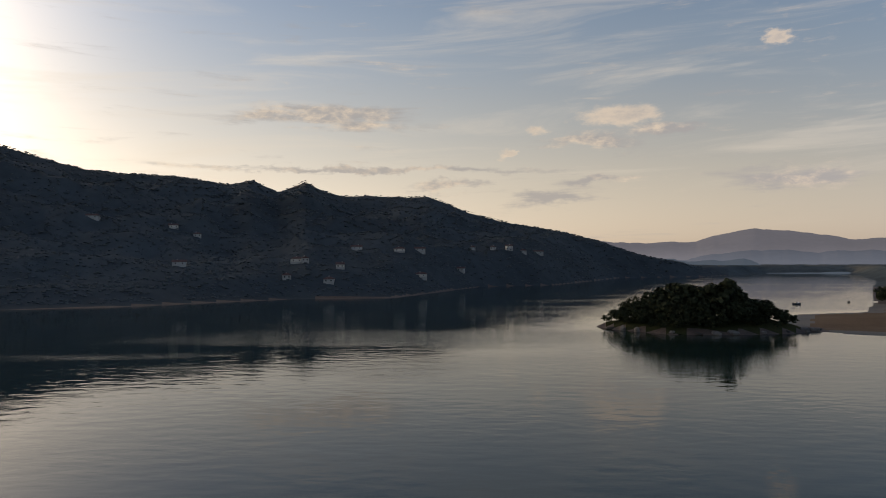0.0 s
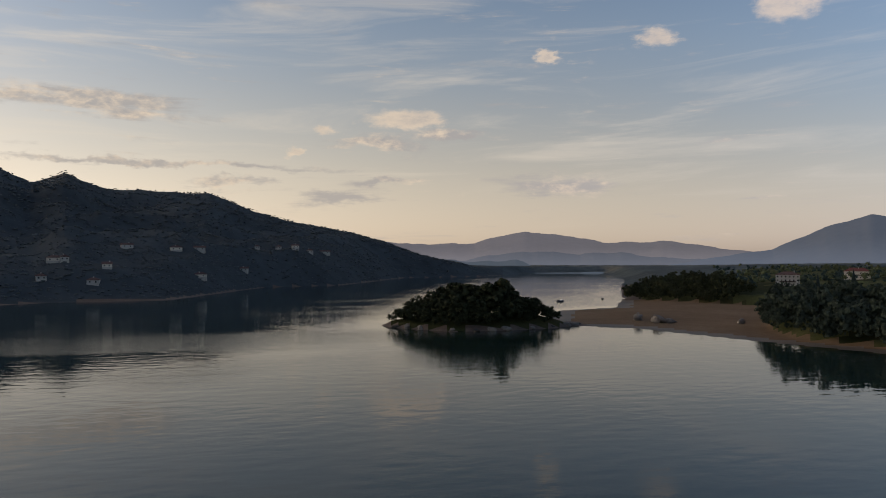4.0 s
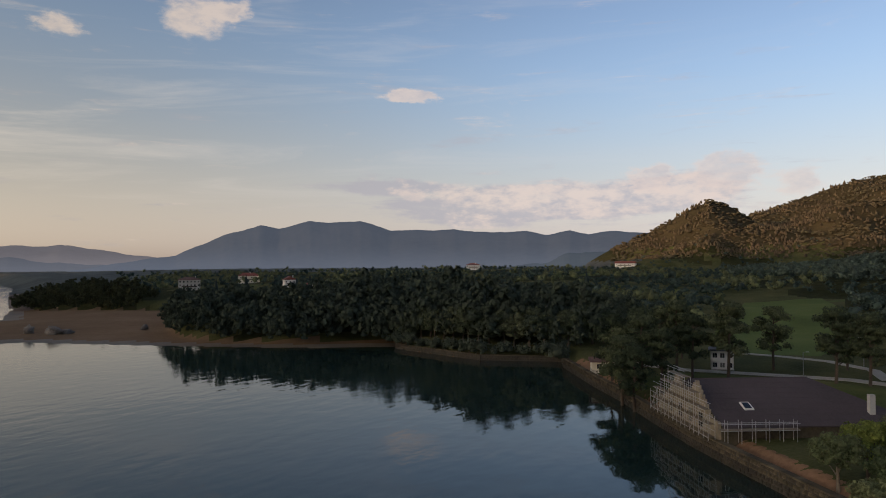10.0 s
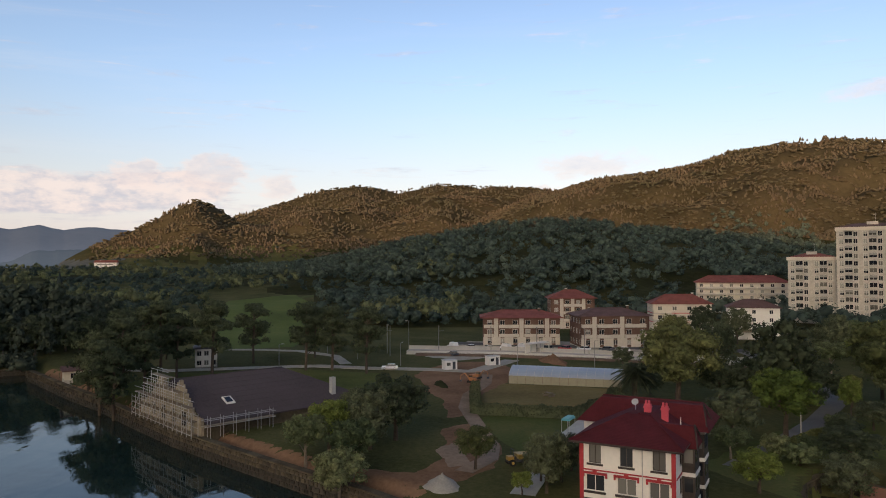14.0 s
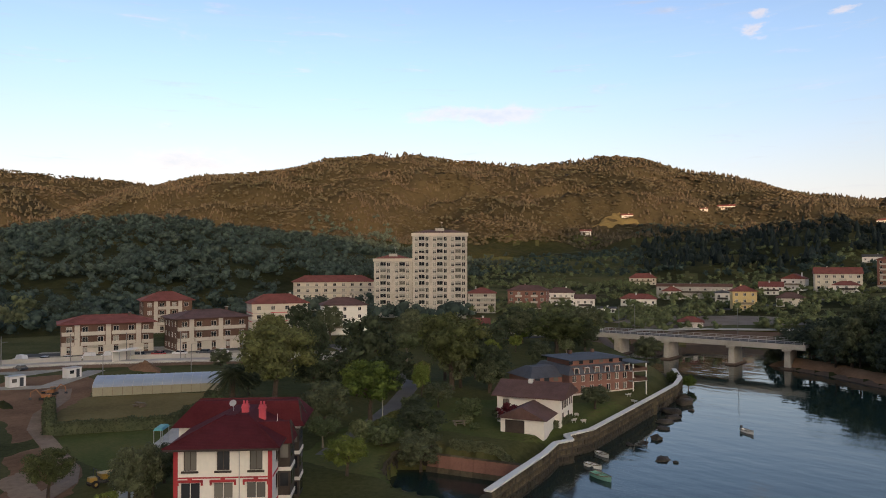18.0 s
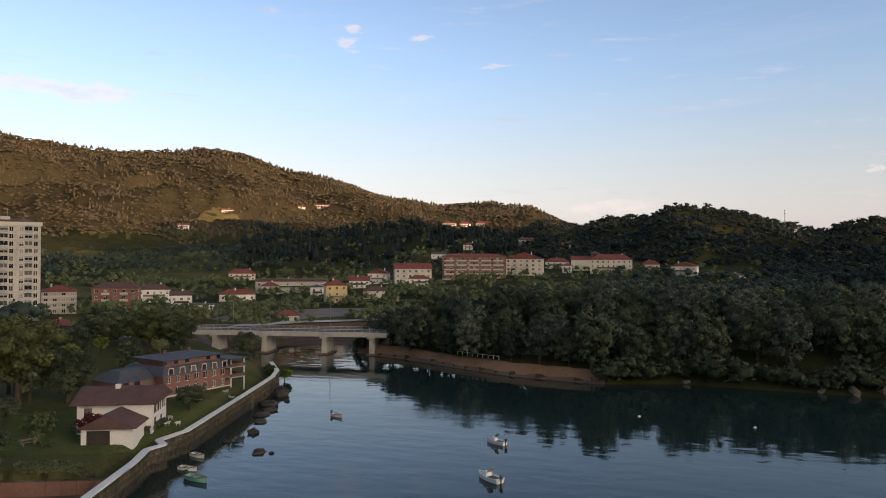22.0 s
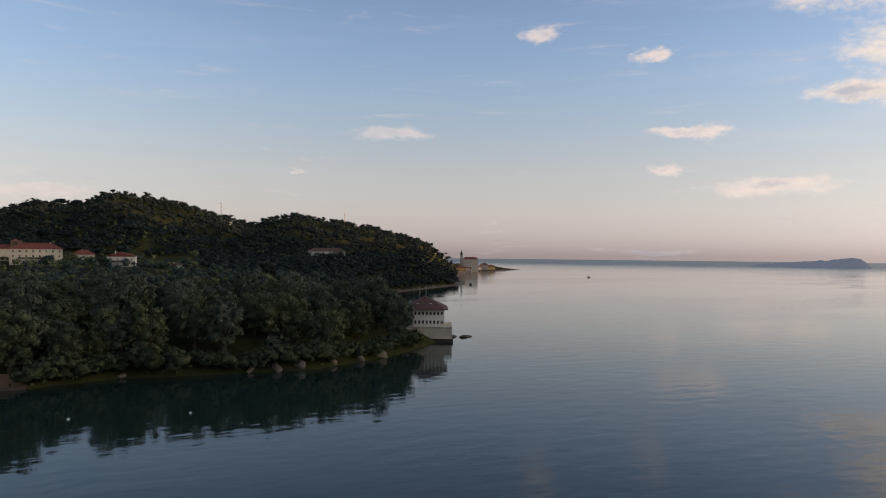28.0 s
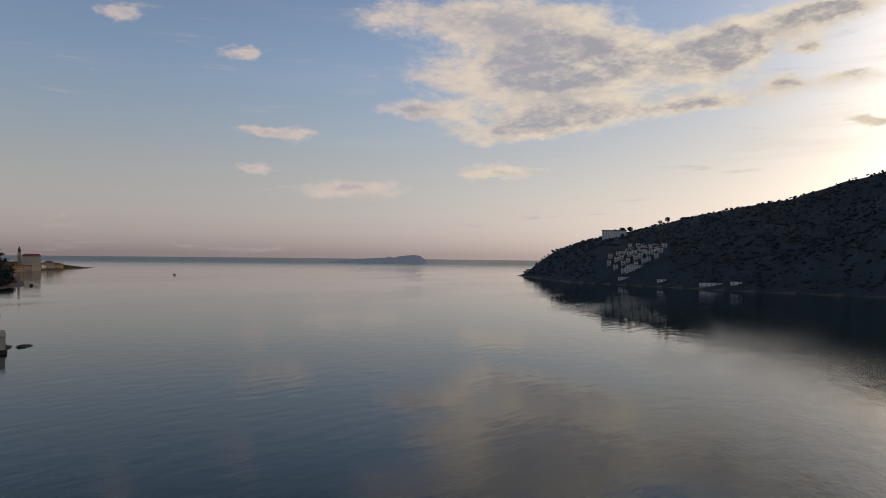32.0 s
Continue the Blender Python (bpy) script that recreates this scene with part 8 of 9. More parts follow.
def hedge(points, wide, high, label, leaf=LEAF_DARK):
    """A clipped hedge: a boxy core with rounded shoulders, covered in small leaves."""
    rng = np.random.default_rng(3)
    prof = [(-0.5, -0.1), (-0.5, 0.8), (-0.38, 1.0), (0.38, 1.0), (0.5, 0.8), (0.5, -0.1)]
    spots = along(points, 0.7)
    vs, fs = [], []
    for x, y, a in spots:
        z, k = height(x, y), 1 + 0.06 * rng.standard_normal()
        vs += [(x - math.sin(a) * u * wide * k * 0.92, y + math.cos(a) * u * wide * k * 0.92, z + v * high * k * 0.95) for u, v in prof]
    m = len(prof)
    for i in range(len(spots) - 1):
        for j in range(m - 1):
            q = i * m + j
            fs += [(q, q + m, q + m + 1), (q, q + m + 1, q + 1)]
    e = (len(spots) - 1) * m
    fs += [(0, j, j + 1) for j in range(1, m - 1)] + [(e, e + j + 1, e + j) for j in range(1, m - 1)]
    base = len(vs)
    vs = np.array(vs)
    n = 150 * len(spots)
    i, j, t, w = rng.integers(0, len(spots) - 1, n), rng.integers(0, m - 1, n), rng.random((n, 1)), rng.random((n, 1))
    c = (vs[i * m + j] * (1 - t) + vs[i * m + j + 1] * t) * (1 - w) + (vs[(i + 1) * m + j] * (1 - t) + vs[(i + 1) * m + j + 1] * t) * w
    u, v = rng.standard_normal((n, 3)) * 0.14, rng.standard_normal((n, 3)) * 0.14
    c = c + rng.standard_normal((n, 3)) * 0.05
    leaves = np.stack([c - u, c + v, c + u, c - v], 1).reshape(-1, 3)
    q = base + 4 * np.arange(n)[:, None]
    ff = np.concatenate([np.array(fs), q + np.array([0, 1, 2]), q + np.array([0, 2, 3])])
    tagged(new("hedge", tri_mesh("hedge", np.concatenate([vs, leaves]), ff, leaf)), label, "hedge")


hedge([(117, -50), (125, -33.5), (137, -36.5), (149.5, -40)], 1.8, 1.9, "clipped dark hedge round the dry field")
hedge([(117, -50), (126.5, -60.5), (134, -65)], 1.8, 1.9, "clipped dark hedge beside the concrete drive")
hedge([(64.5, -77.8), (70, -75.6), (75, -73.8)], 1.0, 1.1, "low garden hedge above the brick wall")
hedge([(73, -100), (72, -94.5), (76, -92)], 1.2, 1.1, "low hedge round the white garden house")
hedge([(90.0, -69.5), (93.2, -74.4), (97.2, -81.6), (95.9, -86.0)], 0.9, 0.7, "low flowering border along the lane", LEAF_GOLD)

# ---------------------------------------------------------------- single trees near the camera
for kind, x, y, s, tall in (("park", 88.7, -6.3, 0.88, 0.95), ("park", 94.0, -8.5, 0.85, 0.95), ("park", 101.5, -2.6, 0.8, 1.0), ("fresh", 105.5, -6.0, 0.95, 0.9), ("dark", 109.5, -16.5, 0.95, 0.85), ("dark", 105.0, -12.0, 0.75, 0.95), ("dark", 113.5, -11.5, 0.7, 0.9),
                            ("gold", 91.1, -24.3, 0.62, 0.9), ("dark", 88.0, -36.5, 0.48, 0.8), ("dark", 84.5, -31.0, 0.42, 0.8), ("fresh", 80.0, -27.0, 0.4, 0.8), ("gold", 157, -92, 1.15, 1.2), ("gold", 150, -88, 0.95, 1.2), ("dark", 165, -98, 0.8, 1.1),
                            ("wood2", 94.2, -64.4, 0.85, 0.9), ("fresh", 122, -95, 1.05, 1.0), ("fresh", 117, -88, 0.9, 0.95), ("gold", 113.5, -103.0, 0.45, 1.25), ("gold", 118, -114, 1.1, 1.35), ("wood2", 109, -110, 1.05, 1.05), ("dark", 102, -112, 0.8, 1.0),
                            ("fresh", 74.5, -54.5, 0.8, 0.72), ("dark", 81.0, -73.0, 0.72, 0.6), ("wood2", 92, -82, 0.6, 0.6), ("dark", 97, -92, 0.55, 0.7), ("dark", 75.5, -111.5, 0.55, 0.62), ("gold", 139, -184, 0.9, 1.0), ("gold", 132, -190, 0.85, 1.0),
                            ("dark", 151, -181, 0.85, 1.0), ("wood2", 124, -178, 0.9, 1.0), ("fresh", 82.5, -161, 0.5, 0.9), ("gold", 85.0, -158, 0.4, 1.0), ("dark", 100, -172, 0.7, 0.9), ("dark", 220, -140, 0.85, 1.1), ("park", 88, -60, 0.6, 0.8), ("dark", 204, -142, 0.9, 1.05),
                            ("purple", 77.0, -89.0, 1.0, 0.9), ("bush", 73.5, -92.0, 0.7, 0.8), ("bush", 84, -86, 0.6, 0.8), ("bush", 80, -84, 0.5, 0.8), ("bush", 90, -74, 0.8, 0.8), ("bush", 101, -88, 0.8, 0.8),
                            ("bush", 126, -62, 0.8, 1.0), ("dark", 133.0, -72.5, 0.5, 0.8), ("dark", 168, -84, 0.5, 0.9), ("wood2", 176, -112, 0.8, 1.0), ("dark", 190, -126, 0.8, 1.0), ("wood2", 170, -150, 0.9, 1.1), ("park", 178, -164, 0.9, 1.1)):
    tree(kind, x, y, s, tall, (x * 37 + y * 11) % 360)
for kind, x, y, s, tall in (("gold", 118.3, -70.1, 1.74, 0.86), ("dark", 160.7, -108.0, 0.60, 1.50), ("wood2", 120.2, -93.2, 1.38, 1.02), ("fresh", 97.3, -76.1, 1.42, 0.83),
                            ("fresh", 106.1, -96.0, 0.53, 1.50), ("gold", 108.5, -106.9, 1.68, 0.93), ("wood2", 115.9, -97.4, 0.86, 0.86), ("dark", 100.6, -110.1, 0.64, 0.88), ("gold", 128.9, -170.7, 1.91, 0.59), ("wood2", 154.3, -184.1, 1.62, 0.60),
                            ("dark", 131.9, -190.8, 1.05, 0.98), ("dark", 77.0, -69.5, 0.66, 0.81), ("dark", 123.7, -82.2, 0.92, 0.81), ("wood2", 119.3, -86.7, 0.96, 0.78), ("park", 148.0, -128.4, 1.10, 0.75), ("wood2", 139.0, -153.1, 1.17, 0.71),
                            ("bush", 86.9, -89.7, 1.22, 0.92), ("bush", 83.1, -67.1, 1.26, 0.77), ("dark", 80.2, -30.1, 0.53, 1.11), ("dark", 83.7, -33.4, 0.41, 0.99), ("bush", 81.3, -92.3, 0.96, 0.66), ("bush", 87.5, -66.8, 1.08, 0.92)):
    tree(kind, x, y, s, tall, (x * 37 + y * 11) % 360)
for x, y, h in ((150, 33, 15), (156, 37, 16), (162, 34, 17), (166, 40, 16), (172, 36, 18), (158, 29, 14), (176, 44, 17), (184, 18, 19), (187.6, -4.8, 18), (187, -11.5, 17), (178, -19.5, 17), (205, 9, 17), (190, 31, 19), (182, 26, 16), (214, 20, 15), (196, 36, 17), (204, 42, 16),
                (212, -8, 15), (222, -24, 14), (218, 34, 16)):
    pine(x, y, h, (x * 13) % 360, group="park pines")
palm(129.4, -67.1)

# ---------------------------------------------------------------- boats, rocks and far landmarks
def hull_rings(length, beam, depth, n=9):
    rings = []
    for i in range(n):
        t = i / (n - 1)
        half = beam / 2 * (1 - max(0.0, (t - 0.35) / 0.65) ** 2.2) * (0.86 + 0.14 * min(1, t / 0.3))
        lift = 0.28 * max(0, t - 0.55) ** 2 * 4
        rings.append((length * (t - 0.5), max(half, 0.03), lift))
    return [[(x, -h, depth + l), (x, -h * 0.72, -0.15 + l * 0.4), (x, 0, -0.3 + l * 0.7), (x, h * 0.72, -0.15 + l * 0.4), (x, h, depth + l)] for x, h, l in rings]


def boat(x, y, turn, length, paint, label, cabin=False, engine=True):
    ob = thing("motor_boat" if cabin else "rowing_boat", pose(x, y, 0.02, 0, 0, turn), label, "boat")
    beam, depth = length * 0.38, length * 0.11 + 0.1
    rings = hull_rings(length, beam, depth)
    s = Shape()
    for a, b in zip(rings, rings[1:]):
        for i in range(4):
            s.face([a[i], a[i + 1], b[i + 1], b[i]])
    s.face(rings[0])
    part("hull", s, paint, ob)
    part("gunwale", Shape().tube([r[0] for r in rings], [0.06] * len(rings), 5).tube([r[4] for r in rings], [0.06] * len(rings), 5), paint if cabin else TIMBER, ob)
    inner = Shape()
    for a, b in zip(rings, rings[1:]):
        z = depth * (0.85 if cabin else 0.3)
        inner.face([(a[0][0], a[0][1] * 0.93, z), (b[0][0], b[0][1] * 0.93, z), (b[4][0], b[4][1] * 0.93, z), (a[4][0], a[4][1] * 0.93, z)])
    part("deck", inner, BOAT_WHITE if cabin else paint, ob)
    if cabin:
        part("cockpit", Shape().box(-length * 0.36, -beam * 0.3, depth * 0.86, -length * 0.02, beam * 0.3, depth * 0.9), BOAT_DARK, ob)
        c = part("cuddy", Shape().solid([(0, -beam * 0.34, depth * 0.85), (length * 0.3, -beam * 0.22, depth), (length * 0.3, beam * 0.22, depth), (0, beam * 0.34, depth * 0.85)], [(0.1, -beam * 0.26, depth + 0.55), (length * 0.18, -beam * 0.16, depth + 0.5), (length * 0.18, beam * 0.16, depth + 0.5), (0.1, beam * 0.26, depth + 0.55)]), BOAT_WHITE, ob)
        part("windscreen", Shape().solid([(-0.05, -beam * 0.3, depth + 0.5), (0.02, -beam * 0.3, depth + 0.5), (0.02, beam * 0.3, depth + 0.5), (-0.05, beam * 0.3, depth + 0.5)], [(-0.35, -beam * 0.27, depth + 1.05), (-0.3, -beam * 0.27, depth + 1.05), (-0.3, beam * 0.27, depth + 1.05), (-0.35, beam * 0.27, depth + 1.05)]), GLASS, c)
        part("bow_rail", Shape().tube([(length * 0.2, -beam * 0.3, depth + 0.5), (length * 0.44, 0, depth + 0.75), (length * 0.2, beam * 0.3, depth + 0.5)], [0.025] * 3, 5), STEEL, ob)
    else:
        for q in (-0.2, 0.12):
            part("thwart", Shape().box(length * q - 0.12, -beam * 0.42, depth * 0.7, length * q + 0.12, beam * 0.42, depth * 0.78), TIMBER, ob)
    if engine:
        e = part("outboard_motor", Shape().box(-length / 2 - 0.35, -0.16, depth + 0.05, -length / 2 - 0.02, 0.16, depth + 0.55), BOAT_DARK, ob)
        part("shaft", Shape().box(-length / 2 - 0.22, -0.06, -0.3, -length / 2 - 0.1, 0.06, depth + 0.05), BOAT_DARK, e)
    return ob


boat(18.4, -96.0, -38, 4.4, BOAT_WHITE, "white motor boat with a dark windscreen, moored afloat", True)
boat(21.0, -115.3, -30, 3.8, BOAT_WHITE, "small white cabin boat moored in the channel", True)
boat(54.0, -127.0, 152, 3.0, BOAT_WHITE, "small white open boat with an outboard motor")
boat(63.4, -95.6, 160, 3.0, BOAT_WHITE, "white rowing boat beside the river wall", False, False)
boat(60.8, -89.3, 172, 3.1, BOAT_WHITE, "white rowing boat tied near the river wall", False, False)
boat(56.8, -85.4, 163, 4.0, BOAT_GREEN, "pale green rowing boat tied near the river wall")
boat(253.0, 508.0, 20, 7.0, BOAT_DARK, "dark fishing boat at anchor beyond the spit", True)
boat(303.0, 531.0, 70, 5.0, BOAT_DARK, "small dark boat off the sandy point")
boat(-640, -760, 30, 7.5, BOAT_DARK, "small dark boat out in the estuary mouth", True)
for x, y in ((-22, -138), (-2, -142)):
    part("float", Shape().tube([(0, 0, -0.2), (0, 0, 0.1), (0, 0, 0.32)], [0.2, 0.3, 0.08], 8), BOAT_WHITE, thing("mooring_buoy", pose(x, y, 0), "small white mooring buoy on the water", "buoy", "mooring buoys"))


def rock(x, y, w, d, h, mat, label, seed, z=None, group=""):
    g = np.random.default_rng(seed)
    v, f = BALL2
    k = 1 + 0.2 * g.standard_normal((len(v), 1)) + 0.12 * np.sin(v[:, :1] * 6 + seed)
    ob = new("rock", tri_mesh("rock", v * k * (w / 2, d / 2, h * 0.62) + (0, 0, h * 0.3), f, mat))
    ob.matrix_world = pose(x, y, (max(0.0, height(x, y)) if z is None else z) - 0.1, 0, 0, seed * 47 % 360)
    return tagged(ob, label, "rock", group)


rock(201.5, 317.0, 7.0, 5.0, 4.2, ROCK, "weathered boulder standing on the sand spit", 1)
rock(204.0, 303.5, 8.0, 5.0, 4.0, ROCK, "broad weathered boulder on the sand spit", 2)
rock(208.5, 300.5, 5.5, 4.0, 2.6, ROCK, "low boulder beside the larger one on the spit", 3)
rock(236.0, 283.0, 4.0, 3.0, 2.6, ROCK, "single small boulder on the sand spit", 4)
for i, (x, y, w, h) in enumerate(((62.8, -111, 2.2, 1.1), (55.7, -100.2, 2.8, 0.8), (53.6, -100.3, 1.2, 0.5), (72.0, -133, 4.0, 1.4), (69.0, -128.5, 3.2, 1.0), (74.5, -143.5, 4.4, 1.6), (77.0, -148.0, 3.6, 1.4), (66.0, -119.0, 2.6, 0.9), (68.5, -124.0, 3.0, 1.0), (70.0, -138, 1.5, 0.7), (64.0, -104.5, 1.6, 0.6))):
    rock(x, y, w, w * 0.7, h, DARK_ROCK, "dark wet rock at the foot of the river wall", 20 + i, -0.1, "rocks below the river wall")
for i, (x, y) in enumerate(((-13.8, -183), (-43, -179), (-49, -178), (-55, -177.2), (-60, -178.8), (-65, -180.4), (-74, -184.5), (-82, -188.0))):
    rock(x, y, 2.2 + (i * 7 % 5) * 0.7, 1.8, 1.0 + (i * 5 % 4) * 0.45, ROCK, "pale bare rock at the island's water line", 50 + i, 0.2, "rocks along the wooded island")
for i, (x, y) in enumerate(((76, 322), (84, 308), (96, 298.5), (106, 295.5), (120, 295), (134, 297.5), (146, 301.5), (156, 307), (162, 311), (166, 314), (80, 316), (113, 294.6))):
    rock(x, y, 5 - (i * 3 % 4), 2.6, 1.2 + (i * 5 % 3) * 0.5, ROCK if i % 3 else DARK_ROCK, "grey shore rock ringing the islet", 80 + i, 0.1, "rocks round the islet")
for x, y, s in ((-126, -224, 5.0), (-130, -222, 4.0)):
    rock(x, y, s * 1.5, s * 0.5, 0.9, DARK_ROCK, "flat dark rock ledge off the sea house", int(s), -0.1)
rock(-357, -600, 5, 3, 2, DARK_ROCK, "rock stack at the foot of the sea hills", 9, -0.2)


def sea_island():
    """The long low island out at sea, steep at one end."""
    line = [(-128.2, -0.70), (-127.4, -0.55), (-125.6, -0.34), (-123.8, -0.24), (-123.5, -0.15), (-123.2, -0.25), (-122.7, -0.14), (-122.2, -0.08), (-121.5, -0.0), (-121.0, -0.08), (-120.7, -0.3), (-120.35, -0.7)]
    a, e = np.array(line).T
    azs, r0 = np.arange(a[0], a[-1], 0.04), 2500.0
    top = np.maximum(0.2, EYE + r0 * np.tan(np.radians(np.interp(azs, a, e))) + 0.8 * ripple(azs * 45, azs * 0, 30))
    prof = np.array([[-150, -1], [-90, 0.35], [-45, 0.75], [0, 1.0], [60, 0.8], [130, 0.4], [190, -1]])
    verts = [(math.sin(radians(q)) * (r0 + dr), math.cos(radians(q)) * (r0 + dr), t * k if k > 0 else -2.0) for q, t in zip(azs, top) for dr, k in prof]
    n = len(prof)
    i, j = np.meshgrid(np.arange(len(azs) - 1), np.arange(n - 1), indexing="ij")
    quads = np.stack([i * n + j, i * n + j + 1, (i + 1) * n + j + 1, (i + 1) * n + j], -1).reshape(-1, 4)
    # the island's haze is the emission of HAZE_HUMP
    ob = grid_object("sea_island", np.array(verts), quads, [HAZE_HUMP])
    tagged(ob, "low rocky island far out at sea", "island")


sea_island()

# the old town on its point, with the church over the sea
ob = thing("church", pose(-583, -1010, 7.0, 0, 0, 150), "sandstone church with a slim bell tower over the sea", "church")
part("nave", Shape().box(3, 0, -6, 27, 14, 15), CREAM, ob)
part("nave_roof", Shape().solid([(2.4, -0.6, 15), (27.6, -0.6, 15), (27.6, 14.6, 15), (2.4, 14.6, 15)], [(6, 6.8, 18.5), (24, 6.8, 18.5), (24, 7.2, 18.5), (6, 7.2, 18.5)]), ROOF_TILE, ob)
part("bell_tower", Shape().box(-2.2, 3, -6, 2.2, 8, 21), CREAM, ob)
part("belfry", Shape().box(-1.7, 3.5, 21, 1.7, 7.5, 24.5), STONE, ob)
part("spire", Shape().solid([(-1.9, 3.3, 24.5), (1.9, 3.3, 24.5), (1.9, 7.7, 24.5), (-1.9, 7.7, 24.5)], [(-0.1, 5.4, 29), (0.1, 5.4, 29), (0.1, 5.6, 29), (-0.1, 5.6, 29)]), SLATE, ob)
for i, (dx, dy, h) in enumerate(((-610, -1052, 9), (-635, -1066, 11), (-655, -1078, 8), (-676, -1090, 10), (-700, -1104, 7), (-622, -1040, 7), (-590, -1004, 6), (-572, -992, 8))):
    building("old sandstone and white houses of the sea town" if i % 2 else "cream harbour house with a red tile roof", dx, dy, max(2.0, height(dx, dy)), 148 + 7 * (i % 3), 15, 11, max(2, h // 3), 3.0, (CREAM, YELLOW, WHITE)[i % 3], ROOF_TILE, "hip", 2.6, cols=4, side_cols=1, name="house", category="house", seed=70 + i, sunk=5.0)

# headland over the estuary mouth: a white hotel and rows of holiday houses
building("white hotel high on the wooded headland", -1012, -283, 53, 105, 34, 14, 5, 3.0, WHITE, SLATE, "flat", 1.0, cols=9, side_cols=2, name="hotel", category="hotel", seed=90, sunk=9.0)
for r_, ring in enumerate((812, 826, 840, 856, 882, 908)):
    for c in range((6, 8, 9, 9, 8, 6)[r_]):
        way_out = heading((-104.9, -105.5, -106.0, -105.9, -105.2, -104.4)[r_] + 0.47 * c + 0.1 * (c % 2))
        x, y = way_out.x * ring, way_out.y * ring
        building("white terraced holiday house on the headland slope", x, y, height(x, y) + 1.2, 104, 4.6, 6, 2, 2.2, WHITE, ROOF_BROWN, "gable_front", 1.5, cols=1, side_cols=0, chimneys=0, win=(2.2, 1.1), name="house", category="house", group="holiday houses on the headland", seed=100 + r_ * 9 + c, sunk=9.0)
building("long white holiday block with rows of balconies", -784, -196, 12.5, 104, 20, 10, 3, 2.9, WHITE, SLATE, "flat", 0.8, cols=8, side_cols=1, name="apartment_building", balcony=[(-10.5, 10.5, s) for s in (1, 2)], seed=150, sunk=8.0)
for i, (x, y, k) in enumerate(((-1034, -300, 0.7), (-1040, -290, 0.95), (-1042, -279, 1.0), (-1042, -268, 0.8), (-1012, -304, 0.5), (-1074, -232, 0.6), (-1077, -222, 0.8), (-1000, -268, 0.5))):
    tree("dark", x, y, k, 0.9, i * 60, group="trees on the headland crest")
for x, y, w in ((-772, -205, 12), (-750, -160, 9), (-722, -105, 26), (-716, -84, 10)):
    building("low white beach hut at the foot of the headland", x, y, max(1.0, height(x, y)), 100, w, 7, 1, 3.0, WHITE, SLATE, "flat", 0.5, cols=max(2, w // 4), side_cols=0, chimneys=0, name="beach_hut", category="hut", seed=160 + w)

# farms on the far bank
for i, (x, y, w) in enumerate(((-402, 810, 22), (-327, 862, 14), (-296, 855, 12), (-241, 648, 16), (-139, 673, 15), (-130, 671, 9), (-139, 632, 10), (-96, 662, 10), (-102, 632, 12), (-100, 828, 16), (-52, 849, 17), (-28, 861, 17), (71, 1012, 10), (95, 1010, 12), (43, 1011, 9), (148, 1105, 22), (-24, 762, 16), (22, 905, 12), (118, 1040, 12))):
    building("white farmhouse with a tiled roof across the bay", x, y, height(x, y) + 1.5, math.degrees(math.atan2(-x, y)) + (i * 23 % 30) - 15, w * 0.75, 7, 1, 2.8, (GREY_RENDER, CREAM, GREY_RENDER)[i % 3], ROOF_BROWN, "gable" if i % 2 else "hip", 2.0, cols=2, side_cols=1, name="farmhouse", category="house", seed=200 + i, sunk=4.0)
for x, y, h in ((-212, -1080, 26), (-368, -980, 20)):
    ob = thing("radio_mast", pose(x, y, height(x, y)), "slim lattice radio mast on the hilltop", "mast")
    part("mast", Shape().tube([(0, 0, -1), (0, 0, h)], [0.9, 0.35], 4), STEEL, ob)
    for q in (0.75, 0.9):
        part("antenna", Shape().box(-1.2, -0.3, h * q, 1.2, 0.3, h * q + 1.2), STEEL, ob)

# ---------------------------------------------------------------- works yard, cars and garden things
def car(x, y, turn, paint, label, van=False):
    ob = thing("van" if van else "car", pose(x, y, height(x, y) + 0.14, 0, 0, turn), label, "van" if van else "car", "parked vehicles")
    L, W = (4.8, 1.9) if van else (4.2, 1.75)
    low = [(-L / 2, -W / 2, 0.3), (L / 2, -W / 2, 0.3), (L / 2, W / 2, 0.3), (-L / 2, W / 2, 0.3)]
    part("body", Shape().solid(low, [(-L / 2 + 0.05, -W / 2 + 0.05, 0.9), (L / 2 - 0.1, -W / 2 + 0.05, 0.82), (L / 2 - 0.1, W / 2 - 0.05, 0.82), (-L / 2 + 0.05, W / 2 - 0.05, 0.9)]), paint, ob)
    x0, x1, top = (-L / 2 + 0.1, L / 2 - 1.0, 1.95) if van else (-L / 2 + 0.4, L / 2 - 1.1, 1.42)
    part("cabin_glass", Shape().solid([(x0, -W / 2 + 0.1, 0.88), (x1, -W / 2 + 0.1, 0.84), (x1, W / 2 - 0.1, 0.84), (x0, W / 2 - 0.1, 0.88)], [(x0 + 0.3, -W / 2 + 0.22, top - 0.06), (x1 - 0.6, -W / 2 + 0.22, top - 0.06), (x1 - 0.6, W / 2 - 0.22, top - 0.06), (x0 + 0.3, W / 2 - 0.22, top - 0.06)]), paint if van else GLASS, ob)
    part("roof", Shape().box(x0 + 0.28, -W / 2 + 0.2, top - 0.06, x1 - 0.58, W / 2 - 0.2, top), paint, ob)
    for wx in (-L / 2 + 0.8, L / 2 - 0.8):
        for wy in (-W / 2 + 0.02, W / 2 - 0.2):
            w = part("wheel", Shape().tube([(wx, wy, 0.31), (wx, wy + 0.18, 0.31)], [0.31, 0.31], 12), RUBBER, ob)
            part("rim", Shape().tube([(wx, wy - 0.01, 0.31), (wx, wy + 0.19, 0.31)], [0.17, 0.17], 8), STEEL, w)
    return ob


